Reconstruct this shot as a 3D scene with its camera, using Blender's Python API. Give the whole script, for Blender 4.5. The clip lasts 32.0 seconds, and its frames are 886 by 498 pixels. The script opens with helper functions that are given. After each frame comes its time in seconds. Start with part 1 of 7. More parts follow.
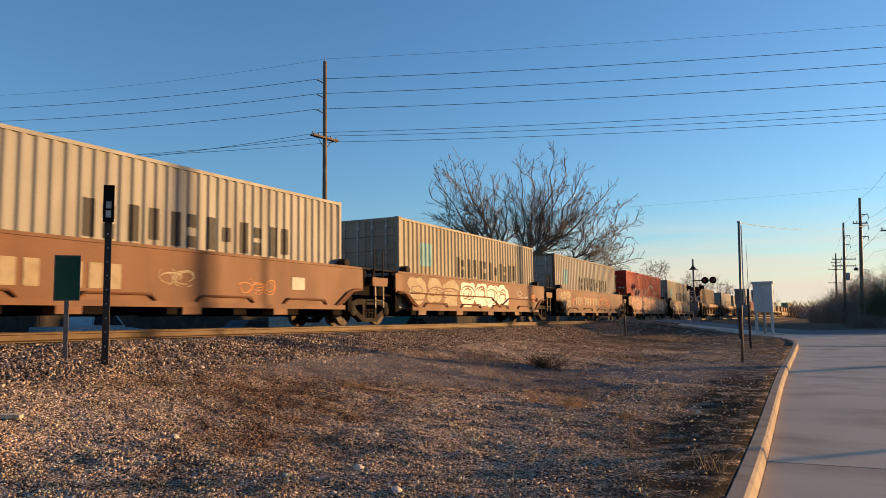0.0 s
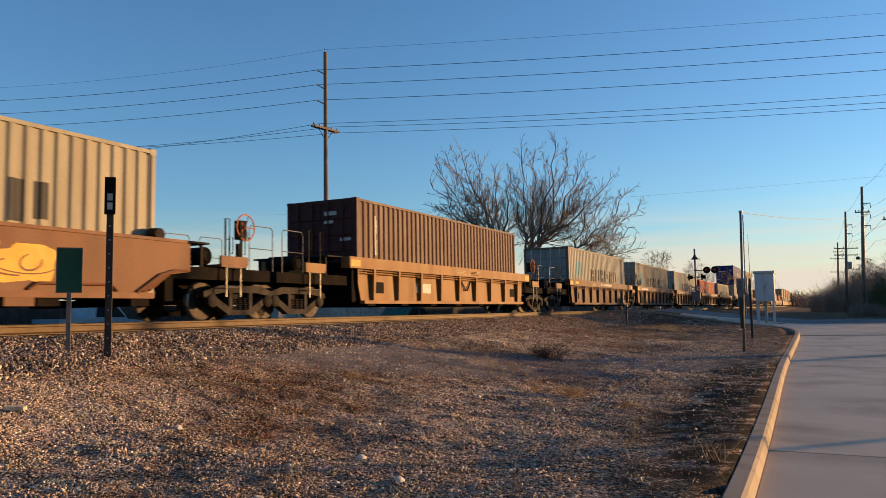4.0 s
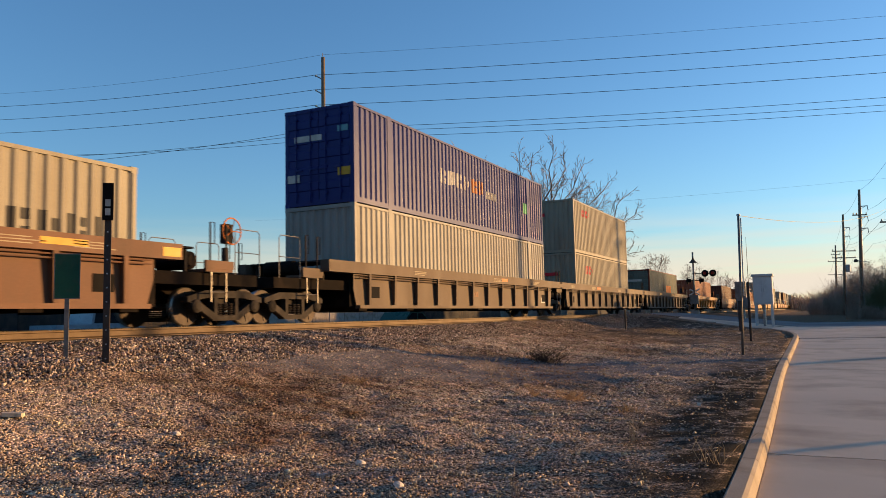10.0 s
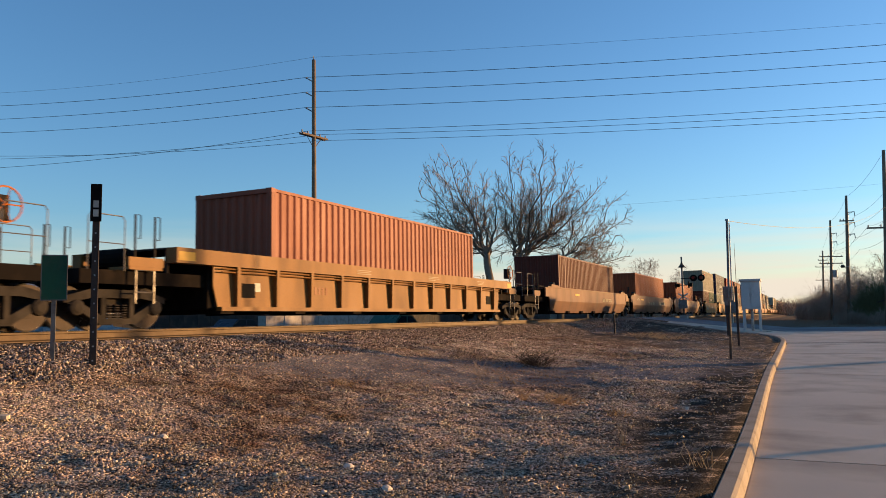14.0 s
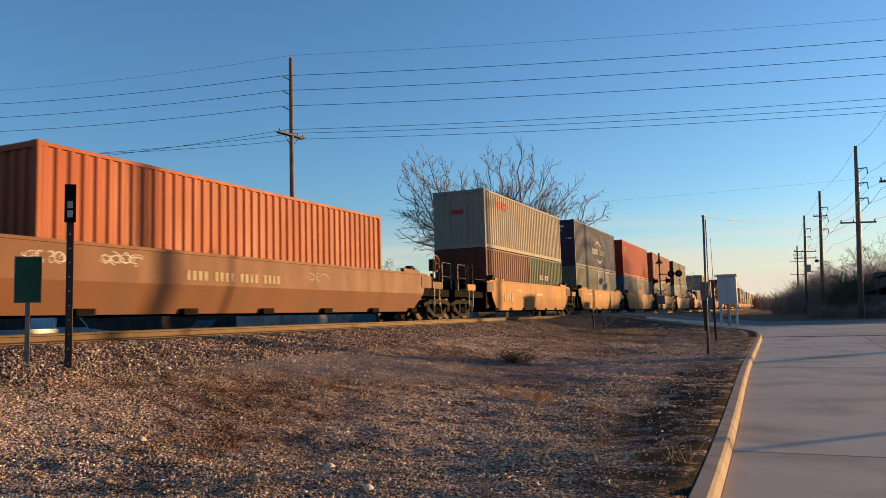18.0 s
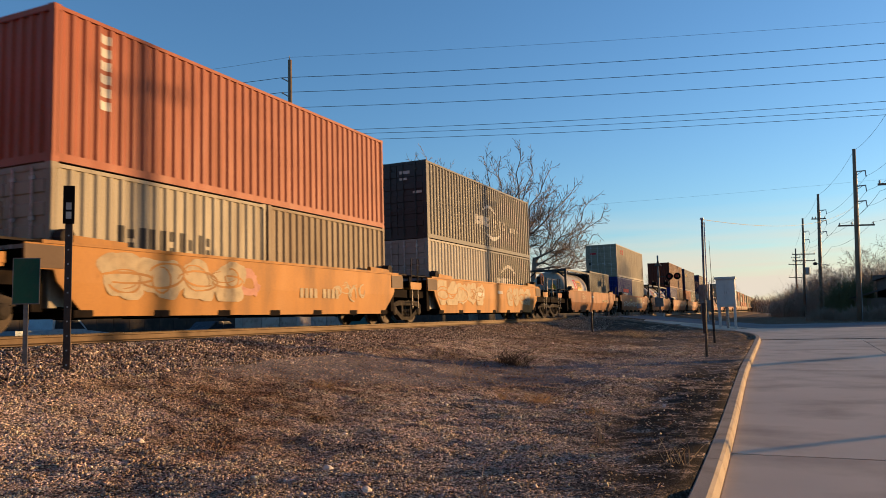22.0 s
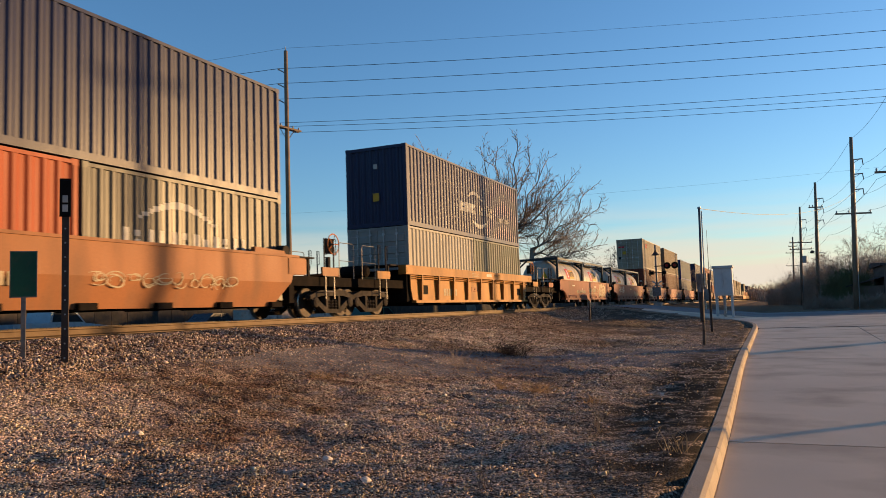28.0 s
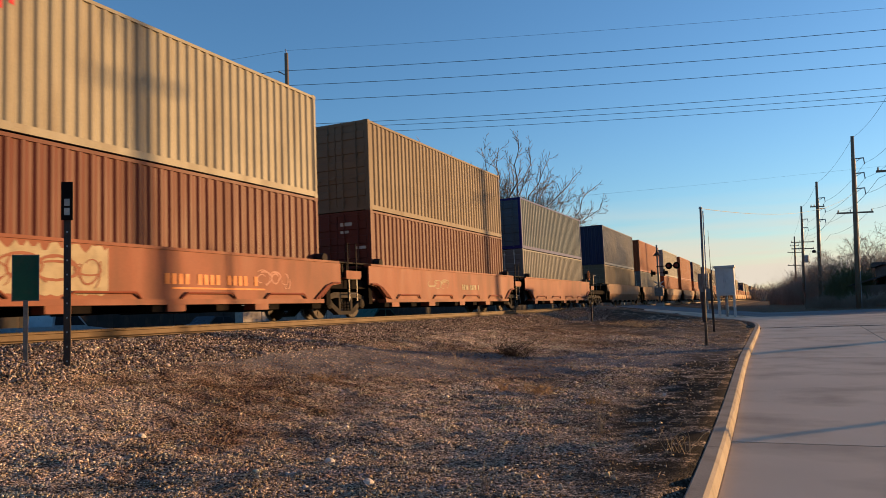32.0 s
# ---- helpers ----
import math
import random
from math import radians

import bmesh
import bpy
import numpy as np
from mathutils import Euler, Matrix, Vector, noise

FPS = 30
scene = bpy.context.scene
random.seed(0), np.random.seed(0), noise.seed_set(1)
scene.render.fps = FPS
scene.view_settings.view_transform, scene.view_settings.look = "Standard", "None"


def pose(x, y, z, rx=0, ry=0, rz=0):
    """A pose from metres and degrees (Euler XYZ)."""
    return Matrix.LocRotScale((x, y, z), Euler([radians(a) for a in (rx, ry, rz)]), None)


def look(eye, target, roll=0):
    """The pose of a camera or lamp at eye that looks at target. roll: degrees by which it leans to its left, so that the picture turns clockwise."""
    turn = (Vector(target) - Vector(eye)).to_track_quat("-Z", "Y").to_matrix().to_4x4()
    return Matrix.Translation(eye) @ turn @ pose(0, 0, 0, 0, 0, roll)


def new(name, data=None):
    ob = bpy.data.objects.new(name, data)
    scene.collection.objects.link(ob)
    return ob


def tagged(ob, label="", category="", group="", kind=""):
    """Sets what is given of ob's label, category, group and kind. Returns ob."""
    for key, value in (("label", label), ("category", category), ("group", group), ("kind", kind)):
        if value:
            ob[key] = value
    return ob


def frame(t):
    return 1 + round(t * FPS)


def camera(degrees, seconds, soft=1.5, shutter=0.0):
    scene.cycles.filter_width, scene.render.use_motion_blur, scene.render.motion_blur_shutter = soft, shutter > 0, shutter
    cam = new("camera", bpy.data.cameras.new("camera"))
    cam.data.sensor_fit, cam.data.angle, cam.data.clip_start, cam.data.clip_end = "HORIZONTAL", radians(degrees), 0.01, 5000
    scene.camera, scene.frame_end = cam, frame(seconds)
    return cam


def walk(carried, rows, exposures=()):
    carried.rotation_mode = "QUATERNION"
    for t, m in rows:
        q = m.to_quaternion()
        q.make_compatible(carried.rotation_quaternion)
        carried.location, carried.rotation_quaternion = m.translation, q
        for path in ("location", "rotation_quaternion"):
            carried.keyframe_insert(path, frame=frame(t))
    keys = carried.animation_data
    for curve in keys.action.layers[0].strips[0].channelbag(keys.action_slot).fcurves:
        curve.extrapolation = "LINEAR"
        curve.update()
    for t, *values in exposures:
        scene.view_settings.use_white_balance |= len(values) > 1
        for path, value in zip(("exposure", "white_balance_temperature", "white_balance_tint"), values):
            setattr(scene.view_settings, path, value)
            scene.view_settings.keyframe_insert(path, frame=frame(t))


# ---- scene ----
# ---- camera ----
EYE = Vector((0.0, 0.0, 1.6))
cam = camera(61.12, 32.0, soft=0.5, shutter=0.12)


def aim(yaw, pitch, roll):
    y, p = radians(yaw), radians(pitch)
    way = Vector((-math.sin(y) * math.cos(p), math.cos(y) * math.cos(p), math.sin(p)))
    return look(EYE, EYE + way * 10.0, roll)


# seconds, yaw to the left of the track's line, pitch, roll: a hand-held camera on one spot
SWAY = [
    (0, 26.54, 5.51, -0.81), (0.5, 26.67, 5.47, -0.44), (1, 26.88, 5.33, -0.28), (1.5, 27.08, 5.40, -0.56),
    (2, 27.14, 5.35, -0.64), (2.5, 27.01, 5.05, -0.72), (3, 26.80, 4.77, -0.79), (3.5, 26.74, 4.70, -0.94),
    (5.5, 26.51, 5.41, -1.08), (6, 26.51, 5.45, -0.98), (6.5, 26.77, 5.37, -0.89), (7, 26.95, 5.20, -0.95),
    (7.5, 27.07, 5.01, -0.99), (8, 27.07, 5.03, -1.12), (8.5, 26.99, 5.25, -1.42), (9, 26.81, 5.26, -1.39),
    (9.5, 26.60, 5.21, -1.19), (10, 26.53, 5.14, -1.28), (10.5, 26.56, 5.07, -1.27), (11, 26.73, 5.09, -1.23),
    (11.5, 26.87, 5.12, -1.14), (12, 27.02, 5.33, -1.12), (12.5, 27.02, 5.54, -1.28), (13, 26.71, 5.67, -1.18),
    (13.5, 26.05, 5.58, -1.14), (14, 25.75, 5.38, -1.03), (14.5, 25.71, 5.28, -0.93), (16.5, 24.44, 4.98, -1.18),
    (17, 24.17, 4.86, -1.39), (17.5, 24.13, 5.02, -1.51), (18, 24.17, 5.20, -1.67), (18.5, 24.07, 5.19, -1.65),
    (19, 24.08, 5.11, -1.43), (19.5, 24.15, 5.10, -1.22), (20, 24.25, 5.16, -1.15), (20.5, 24.27, 5.19, -1.46),
    (21, 24.16, 5.32, -1.58), (21.5, 24.10, 5.27, -1.63), (22, 24.07, 5.36, -1.58), (22.5, 23.87, 5.56, -1.56),
    (23, 23.51, 5.56, -1.64), (23.5, 23.18, 5.48, -1.65), (24, 23.32, 5.33, -1.74), (24.5, 23.57, 5.11, -1.86),
    (25, 23.57, 5.03, -1.82), (25.5, 23.50, 5.02, -1.84), (27.5, 23.69, 4.69, -1.89), (28, 23.91, 4.64, -1.95),
    (28.5, 24.09, 4.76, -2.16), (29, 24.09, 4.83, -2.07), (29.5, 24.05, 4.93, -1.95), (30, 24.07, 4.93, -1.76),
    (30.5, 24.02, 4.86, -1.77), (31, 24.08, 4.75, -1.91), (31.5, 24.05, 4.69, -2.23), (32, 24.02, 4.75, -2.24),
]
walk(cam, [(t, aim(y, p, r)) for t, y, p, r in SWAY], exposures=[(t, 0.88 + d, 5900, 11) for t, d in (
    (0, 0.0), (0.5, -0.08), (1, -0.15), (1.5, -0.06), (2, 0.0), (3, -0.15), (3.5, -0.1), (5.5, 0.04), (6, 0.04), (7, 0.03), (8, 0.0), (9, 0.06), (10, 0.07), (11, 0.02), (12, -0.12), (13, 0.08), (14.5, 0.08),
    (17, 0.0), (20, -0.04), (23, -0.05), (25, -0.03), (28, 0.0), (30, 0.0), (31, 0.0), (32, -0.07))])

# ---- light ----
SUN_AZ, SUN_EL = 45.0, 4.5  # degrees from +x towards +y, degrees above the horizon
sun_way = Vector((math.cos(radians(SUN_AZ)) * math.cos(radians(SUN_EL)), math.sin(radians(SUN_AZ)) * math.cos(radians(SUN_EL)), math.sin(radians(SUN_EL))))
world = bpy.data.worlds.new("evening_sky")
scene.world = world
world.use_nodes = True
wn, wl = world.node_tree.nodes, world.node_tree.links
wn.clear()
sky = wn.new("ShaderNodeTexSky")
sky.sky_type, sky.sun_disc = "NISHITA", False
sky.sun_elevation, sky.sun_rotation = radians(SUN_EL), radians(90 - SUN_AZ)
sky.altitude, sky.air_density, sky.dust_density, sky.ozone_density = 200, 1.0, 0.3, 3.0
coord, split = wn.new("ShaderNodeTexCoord"), wn.new("ShaderNodeSeparateXYZ")
stretch = wn.new("ShaderNodeMapping")
stretch.inputs["Scale"].default_value = (2.2, 2.2, 26.0)
cloud = wn.new("ShaderNodeTexNoise")
cloud.inputs["Scale"].default_value, cloud.inputs["Detail"].default_value = 1.6, 6.0
band, low = wn.new("ShaderNodeValToRGB"), wn.new("ShaderNodeMapRange")
band.color_ramp.elements[0].position, band.color_ramp.elements[1].position = 0.30, 0.56
low.inputs["From Min"].default_value, low.inputs["From Max"].default_value = 0.135, 0.035
both, tint, bg, wout = wn.new("ShaderNodeMath"), wn.new("ShaderNodeMix"), wn.new("ShaderNodeBackground"), wn.new("ShaderNodeOutputWorld")
both.operation = "MULTIPLY"
tint.data_type = "RGBA"
tint.inputs["B"].default_value = (3.0, 2.5, 1.85, 1)
wl.new(coord.outputs["Generated"], split.inputs[0])
wl.new(coord.outputs["Generated"], stretch.inputs["Vector"])
wl.new(stretch.outputs["Vector"], cloud.inputs["Vector"])
wl.new(cloud.outputs["Fac"], band.inputs["Fac"])
wl.new(split.outputs["Z"], low.inputs["Value"])
wl.new(band.outputs["Color"], both.inputs[0])
wl.new(low.outputs["Result"], both.inputs[1])
side, west = wn.new("ShaderNodeMapRange"), wn.new("ShaderNodeMath")
west.operation = "MULTIPLY"
side.inputs["From Min"].default_value, side.inputs["From Max"].default_value = 0.2, 0.9
wl.new(split.outputs["Y"], side.inputs["Value"])
wl.new(both.outputs["Value"], west.inputs[0])
wl.new(side.outputs["Result"], west.inputs[1])
wl.new(west.outputs["Value"], tint.inputs["Factor"])
wl.new(sky.outputs["Color"], tint.inputs["A"])
wl.new(tint.outputs["Result"], bg.inputs["Color"])
bg.inputs["Strength"].default_value = 0.162
wl.new(bg.outputs["Background"], wout.inputs["Surface"])
sun = new("sun", bpy.data.lights.new("sun", "SUN"))
sun.data.energy, sun.data.angle, sun.data.color = 5.3, radians(1.1), (1.0, 0.545, 0.19)
sun.matrix_world = look(sun_way * 300.0, (0, 0, 0))

# ---- building blocks ----
V_TRAIN, TRACK_X, RAIL_Z = 16.9, -12.76, 1.51
CAR_END = 1.22


class Shape:
    """Collects vertices and faces of one mesh."""

    def __init__(self):
        self.v, self.f = [], []

    def add(self, verts, faces):
        n = len(self.v)
        self.v.extend(tuple(p) for p in verts)
        self.f.extend(tuple(i + n for i in q) for q in faces)
        return self

    def box(self, x0, x1, y0, y1, z0, z1, c=0.0):
        """A box with its long edges chamfered by c."""
        if c <= 0:
            v = [(x, y, z) for z in (z0, z1) for y in (y0, y1) for x in (x0, x1)]
            return self.add(v, [(0, 2, 3, 1), (4, 5, 7, 6), (0, 1, 5, 4), (2, 6, 7, 3), (0, 4, 6, 2), (1, 3, 7, 5)])
        ring = [(x0 + c, y0), (x1 - c, y0), (x1, y0 + c), (x1, y1 - c), (x1 - c, y1), (x0 + c, y1), (x0, y1 - c), (x0, y0 + c)]
        return self.prism(ring, z0, z1)

    def prism(self, ring, z0, z1, axis="z"):
        """A polygon (anticlockwise) pushed along an axis."""
        put = {"z": lambda a, b, c: (a, b, c), "x": lambda a, b, c: (c, a, b), "y": lambda a, b, c: (b, c, a)}[axis]
        n = len(ring)
        v = [put(a, b, z0) for a, b in ring] + [put(a, b, z1) for a, b in ring]
        return self.add(v, [tuple(range(n - 1, -1, -1)), tuple(range(n, 2 * n))] + [(i, (i + 1) % n, n + (i + 1) % n, n + i) for i in range(n)])

    def tube(self, p, q, r0, r1=None, n=8, caps=True):
        p, q = Vector(p), Vector(q)
        r1 = r0 if r1 is None else r1
        d = (q - p).normalized()
        a = d.cross((0, 0, 1) if abs(d.z) < 0.9 else (1, 0, 0)).normalized()
        b = d.cross(a)
        v = []
        for c, r in ((p, r0), (q, r1)):
            for i in range(n):
                w = 2 * math.pi * i / n
                v.append(c + a * (r * math.cos(w)) + b * (r * math.sin(w)))
        f = [(i, n + i, n + (i + 1) % n, (i + 1) % n) for i in range(n)]
        if caps:
            f += [tuple(range(n)), tuple(range(2 * n - 1, n - 1, -1))]
        return self.add(v, f)

    def path(self, pts, r, n=6):
        """One bent tube through the points."""
        pts = [Vector(p) for p in pts]
        v, m = [], len(pts)
        d0 = (pts[1] - pts[0]).normalized()
        a = d0.cross((0, 0, 1) if abs(d0.z) < 0.9 else (1, 0, 0)).normalized()
        for k, c in enumerate(pts):
            d = (pts[min(m - 1, k + 1)] - pts[max(0, k - 1)]).normalized()
            a = (a - d * a.dot(d)).normalized()
            b = d.cross(a)
            v += [c + a * (r * math.cos(2 * math.pi * i / n)) + b * (r * math.sin(2 * math.pi * i / n)) for i in range(n)]
        f = [(k * n + i, k * n + n + i, k * n + n + (i + 1) % n, k * n + (i + 1) % n) for k in range(m - 1) for i in range(n)]
        return self.add(v, f + [tuple(range(n)), tuple(range(m * n - 1, (m - 1) * n - 1, -1))])

    def lathe(self, rings, axis="y", n=20, at=(0, 0, 0)):
        """rings of (place along the axis, radius)."""
        put = {"y": lambda s, a, b: (a, s, b), "x": lambda s, a, b: (s, a, b), "z": lambda s, a, b: (a, b, s)}[axis]
        v, f = [], []
        for s, r in rings:
            for i in range(n):
                w = 2 * math.pi * i / n
                p = put(s, r * math.cos(w), r * math.sin(w))
                v.append((p[0] + at[0], p[1] + at[1], p[2] + at[2]))
        m = len(rings)
        for k in range(m - 1):
            for i in range(n):
                j = (i + 1) % n
                f.append((k * n + i, k * n + j, (k + 1) * n + j, (k + 1) * n + i))
        f += [tuple(range(n - 1, -1, -1)), tuple((m - 1) * n + i for i in range(n))]
        return self.add(v, f)

    def mesh(self, name, mat=None, smooth=False):
        me = bpy.data.meshes.new(name)
        me.from_pydata(self.v, [], self.f)
        if mat:
            me.materials.append(mat)
        if smooth:
            me.polygons.foreach_set("use_smooth", [True] * len(me.polygons))
        me.update()
        return me


def part(name, shape, mat, parent, label="", smooth=False, at=None, kind=""):
    """Links a shape (or a mesh that is shared) as one part under its thing."""
    me = shape if isinstance(shape, bpy.types.Mesh) else shape.mesh(name, mat, smooth)
    ob = new(name, me)
    ob.parent = parent
    if at is not None:
        ob.matrix_basis = at
    if label:
        ob["label"] = label
    if kind:
        ob["kind"] = kind
    return ob


def thing(name, label, category, group="", m=None):
    ob = tagged(new(name), label, category, group)
    ob.empty_display_size = 0.2
    if m is not None:
        ob.matrix_basis = m
    return ob


def solid(name, shape, mat, label="", category="", group="", kind="", smooth=False, m=None):
    ob = tagged(new(name, shape.mesh(name, mat, smooth)), label, category, group, kind)
    if m is not None:
        ob.matrix_basis = m
    return ob


# ---- materials ----
def surface(name, col, col2=None, scale=4.0, rough=0.7, metal=0.0, bump=0.15, grain=60.0, streak=0.0, dirt=(0.09, 0.065, 0.045), amount=0.35, vary=0.12, bump_size=0.02, gloss=0.15):
    """A worn painted or raw surface: two scales of tone, dirt in patches (drawn out downwards by streak) and fine relief."""
    m = bpy.data.materials.new(name)
    m.use_nodes = True
    n, l = m.node_tree.nodes, m.node_tree.links
    b = n["Principled BSDF"]
    col2 = col2 or tuple(c * 0.8 for c in col)
    tc, info, add = n.new("ShaderNodeTexCoord"), n.new("ShaderNodeObjectInfo"), n.new("ShaderNodeVectorMath")
    shift = n.new("ShaderNodeVectorMath")
    shift.operation = "SCALE"
    shift.inputs[0].default_value = (37.0, 51.0, 23.0)
    l.new(info.outputs["Random"], shift.inputs["Scale"])
    l.new(tc.outputs["Object"], add.inputs[0])
    l.new(shift.outputs[0], add.inputs[1])
    big, fine = n.new("ShaderNodeTexNoise"), n.new("ShaderNodeTexNoise")
    big.inputs["Scale"].default_value, big.inputs["Detail"].default_value = scale * 0.35, 5.0
    fine.inputs["Scale"].default_value, fine.inputs["Detail"].default_value = grain, 4.0
    l.new(add.outputs[0], fine.inputs["Vector"])
    l.new(add.outputs[0], big.inputs["Vector"])
    mix = n.new("ShaderNodeMix")
    mix.data_type = "RGBA"
    mix.inputs["A"].default_value, mix.inputs["B"].default_value = (*col, 1), (*col2, 1)
    ramp = n.new("ShaderNodeMapRange")
    ramp.inputs["From Min"].default_value, ramp.inputs["From Max"].default_value = 0.3, 0.7
    l.new(big.outputs["Fac"], ramp.inputs["Value"])
    l.new(ramp.outputs["Result"], mix.inputs["Factor"])
    dirty = n.new("ShaderNodeTexNoise")
    dirty.inputs["Scale"].default_value, dirty.inputs["Detail"].default_value = scale, 8.0
    if streak:
        st = n.new("ShaderNodeMapping")
        st.inputs["Scale"].default_value = (1.0, 1.0, 1.0 - streak)
        l.new(add.outputs[0], st.inputs["Vector"])
        l.new(st.outputs["Vector"], dirty.inputs["Vector"])
    else:
        l.new(add.outputs[0], dirty.inputs["Vector"])
    cut = n.new("ShaderNodeMapRange")
    cut.inputs["From Min"].default_value, cut.inputs["From Max"].default_value = 0.48, 0.8
    cut.inputs["To Max"].default_value = amount * 2.2
    l.new(dirty.outputs["Fac"], cut.inputs["Value"])
    over = n.new("ShaderNodeMix")
    over.data_type = "RGBA"
    over.inputs["B"].default_value = (*dirt, 1)
    l.new(mix.outputs["Result"], over.inputs["A"])
    l.new(cut.outputs["Result"], over.inputs["Factor"])
    tone, hsv = n.new("ShaderNodeMath"), n.new("ShaderNodeHueSaturation")
    tone.operation = "MULTIPLY_ADD"
    tone.inputs[1].default_value, tone.inputs[2].default_value = vary, 1.0 - vary * 0.5
    spread = n.new("ShaderNodeMath")
    spread.operation = "MULTIPLY_ADD"
    spread.inputs[1].default_value = 0.35
    l.new(info.outputs["Random"], tone.inputs[0])
    l.new(fine.outputs["Fac"], spread.inputs[0])
    sub = n.new("ShaderNodeMath")
    sub.operation = "SUBTRACT"
    sub.inputs[1].default_value = 0.175
    l.new(tone.outputs[0], sub.inputs[0])
    l.new(sub.outputs[0], spread.inputs[2])
    l.new(over.outputs["Result"], hsv.inputs["Color"])
    l.new(spread.outputs[0], hsv.inputs["Value"])
    l.new(hsv.outputs["Color"], b.inputs["Base Color"])
    b.inputs["Metallic"].default_value = metal
    b.inputs["Specular IOR Level"].default_value = gloss
    rr = n.new("ShaderNodeMapRange")
    rr.inputs["To Min"].default_value, rr.inputs["To Max"].default_value = max(0.05, rough - 0.15), min(1.0, rough + 0.15)
    l.new(dirty.outputs["Fac"], rr.inputs["Value"])
    l.new(rr.outputs["Result"], b.inputs["Roughness"])
    if bump:
        bp = n.new("ShaderNodeBump")
        bp.inputs["Strength"].default_value, bp.inputs["Distance"].default_value = bump, bump_size
        l.new(fine.outputs["Fac"], bp.inputs["Height"])
        l.new(bp.outputs["Normal"], b.inputs["Normal"])
    return m


def paint(name, col, rust=0.3, rough=0.5, gloss=0.13):
    """Weathered paint on corrugated steel."""
    return surface(name, col, tuple(c * 0.86 for c in col), scale=2.4, rough=rough, bump=0.06, grain=30.0, streak=0.85, dirt=tuple(0.45 * c + 0.55 * d for c, d in zip(col, (0.10, 0.06, 0.035))), amount=rust, vary=0.1, gloss=gloss)


PAINTS = {
    "white": paint("container_white", (0.27, 0.26, 0.228), 0.28),
    "cream": paint("container_cream", (0.262, 0.236, 0.176), 0.34),
    "grey": paint("container_grey", (0.128, 0.132, 0.128), 0.2),
    "pale_green": paint("container_pale_green", (0.111, 0.128, 0.104), 0.35),
    "red": paint("container_red", (0.335, 0.026, 0.012), 0.14),
    "rust": paint("container_rust_red", (0.106, 0.027, 0.017), 0.25),
    "orange": paint("container_orange_red", (0.28, 0.066, 0.024), 0.15),
    "salmon": paint("container_faded_red", (0.26, 0.078, 0.042), 0.24),
    "maroon": paint("container_maroon", (0.055, 0.015, 0.013), 0.2),
    "navy": paint("container_navy", (0.006, 0.011, 0.046), 0.06, 0.38, 0.21),
    "blue": paint("container_blue", (0.008, 0.016, 0.12), 0.08, 0.4, 0.14),
    "steel_blue": paint("container_steel_blue", (0.048, 0.088, 0.123), 0.2),
    "green": paint("container_green", (0.020, 0.057, 0.026), 0.15),
    "slate": paint("container_slate", (0.030, 0.033, 0.034), 0.1, 0.42, 0.2),
    "tan": paint("container_tan", (0.150, 0.111, 0.072), 0.3),
}
WELLS = {
    "brown": surface("wagon_brown", (0.158, 0.066, 0.028), (0.118, 0.050, 0.024), 1.6, 0.6, bump=0.08, grain=24, streak=0.75, gloss=0.18, amount=0.3),
    "redbrown": surface("wagon_red_brown", (0.205, 0.054, 0.025), (0.165, 0.045, 0.021), 1.6, 0.6, bump=0.08, grain=24, streak=0.75, gloss=0.18, amount=0.28),
    "umber": surface("wagon_umber", (0.142, 0.070, 0.037), (0.108, 0.053, 0.030), 1.6, 0.65, bump=0.08, grain=24, streak=0.75, gloss=0.18, amount=0.35),
    "drab": surface("wagon_drab", (0.092, 0.060, 0.038), (0.072, 0.047, 0.030), 1.6, 0.65, bump=0.08, grain=24, streak=0.75, gloss=0.18, amount=0.35),
    "orange_brown": surface("wagon_orange_brown", (0.25, 0.098, 0.034), (0.20, 0.08, 0.029), 1.6, 0.6, bump=0.08, grain=24, streak=0.75, gloss=0.18, amount=0.28),
    "yellow": surface("wagon_yellow", (0.315, 0.135, 0.014), (0.255, 0.112, 0.016), 1.4, 0.6, bump=0.06, grain=24, streak=0.75, gloss=0.2, amount=0.34),
    "ochre": surface("wagon_ochre", (0.215, 0.100, 0.022), (0.186, 0.086, 0.020), 1.6, 0.6, bump=0.08, grain=24, streak=0.75, gloss=0.18, amount=0.25),
}
STEEL = surface("grimy_cast_steel", (0.034, 0.028, 0.024), (0.018, 0.015, 0.013), 6.0, 0.8, bump=0.2, amount=0.15, gloss=0.08)
WHEEL = surface("wheel_steel", (0.045, 0.032, 0.025), (0.03, 0.023, 0.02), 6.0, 0.6, 0.3, bump=0.1, amount=0.12)
TREAD = surface("worn_wheel_tread", (0.45, 0.42, 0.38), None, 8.0, 0.3, 0.9, bump=0.03, amount=0.1)
CAST = surface("dusty_cast_steel", (0.046, 0.038, 0.031), (0.02, 0.017, 0.014), 5.0, 0.8, bump=0.2, dirt=(0.012, 0.01, 0.009), amount=0.4, vary=0.8, gloss=0.08)
BLACK = surface("black_equipment", (0.008, 0.007, 0.007), None, 5.0, 0.8, bump=0.1, amount=0.04, gloss=0.06)
# near-black: the shade of wells and end gaps is put into this colour
DARK = surface("shade_dark_steel", (0.010, 0.008, 0.007), None, 3.0, 0.9, bump=0.1, amount=0.08, gloss=0.04)
BARE = surface("galvanised_steel", (0.42, 0.42, 0.41), None, 10.0, 0.45, 0.6, bump=0.04)
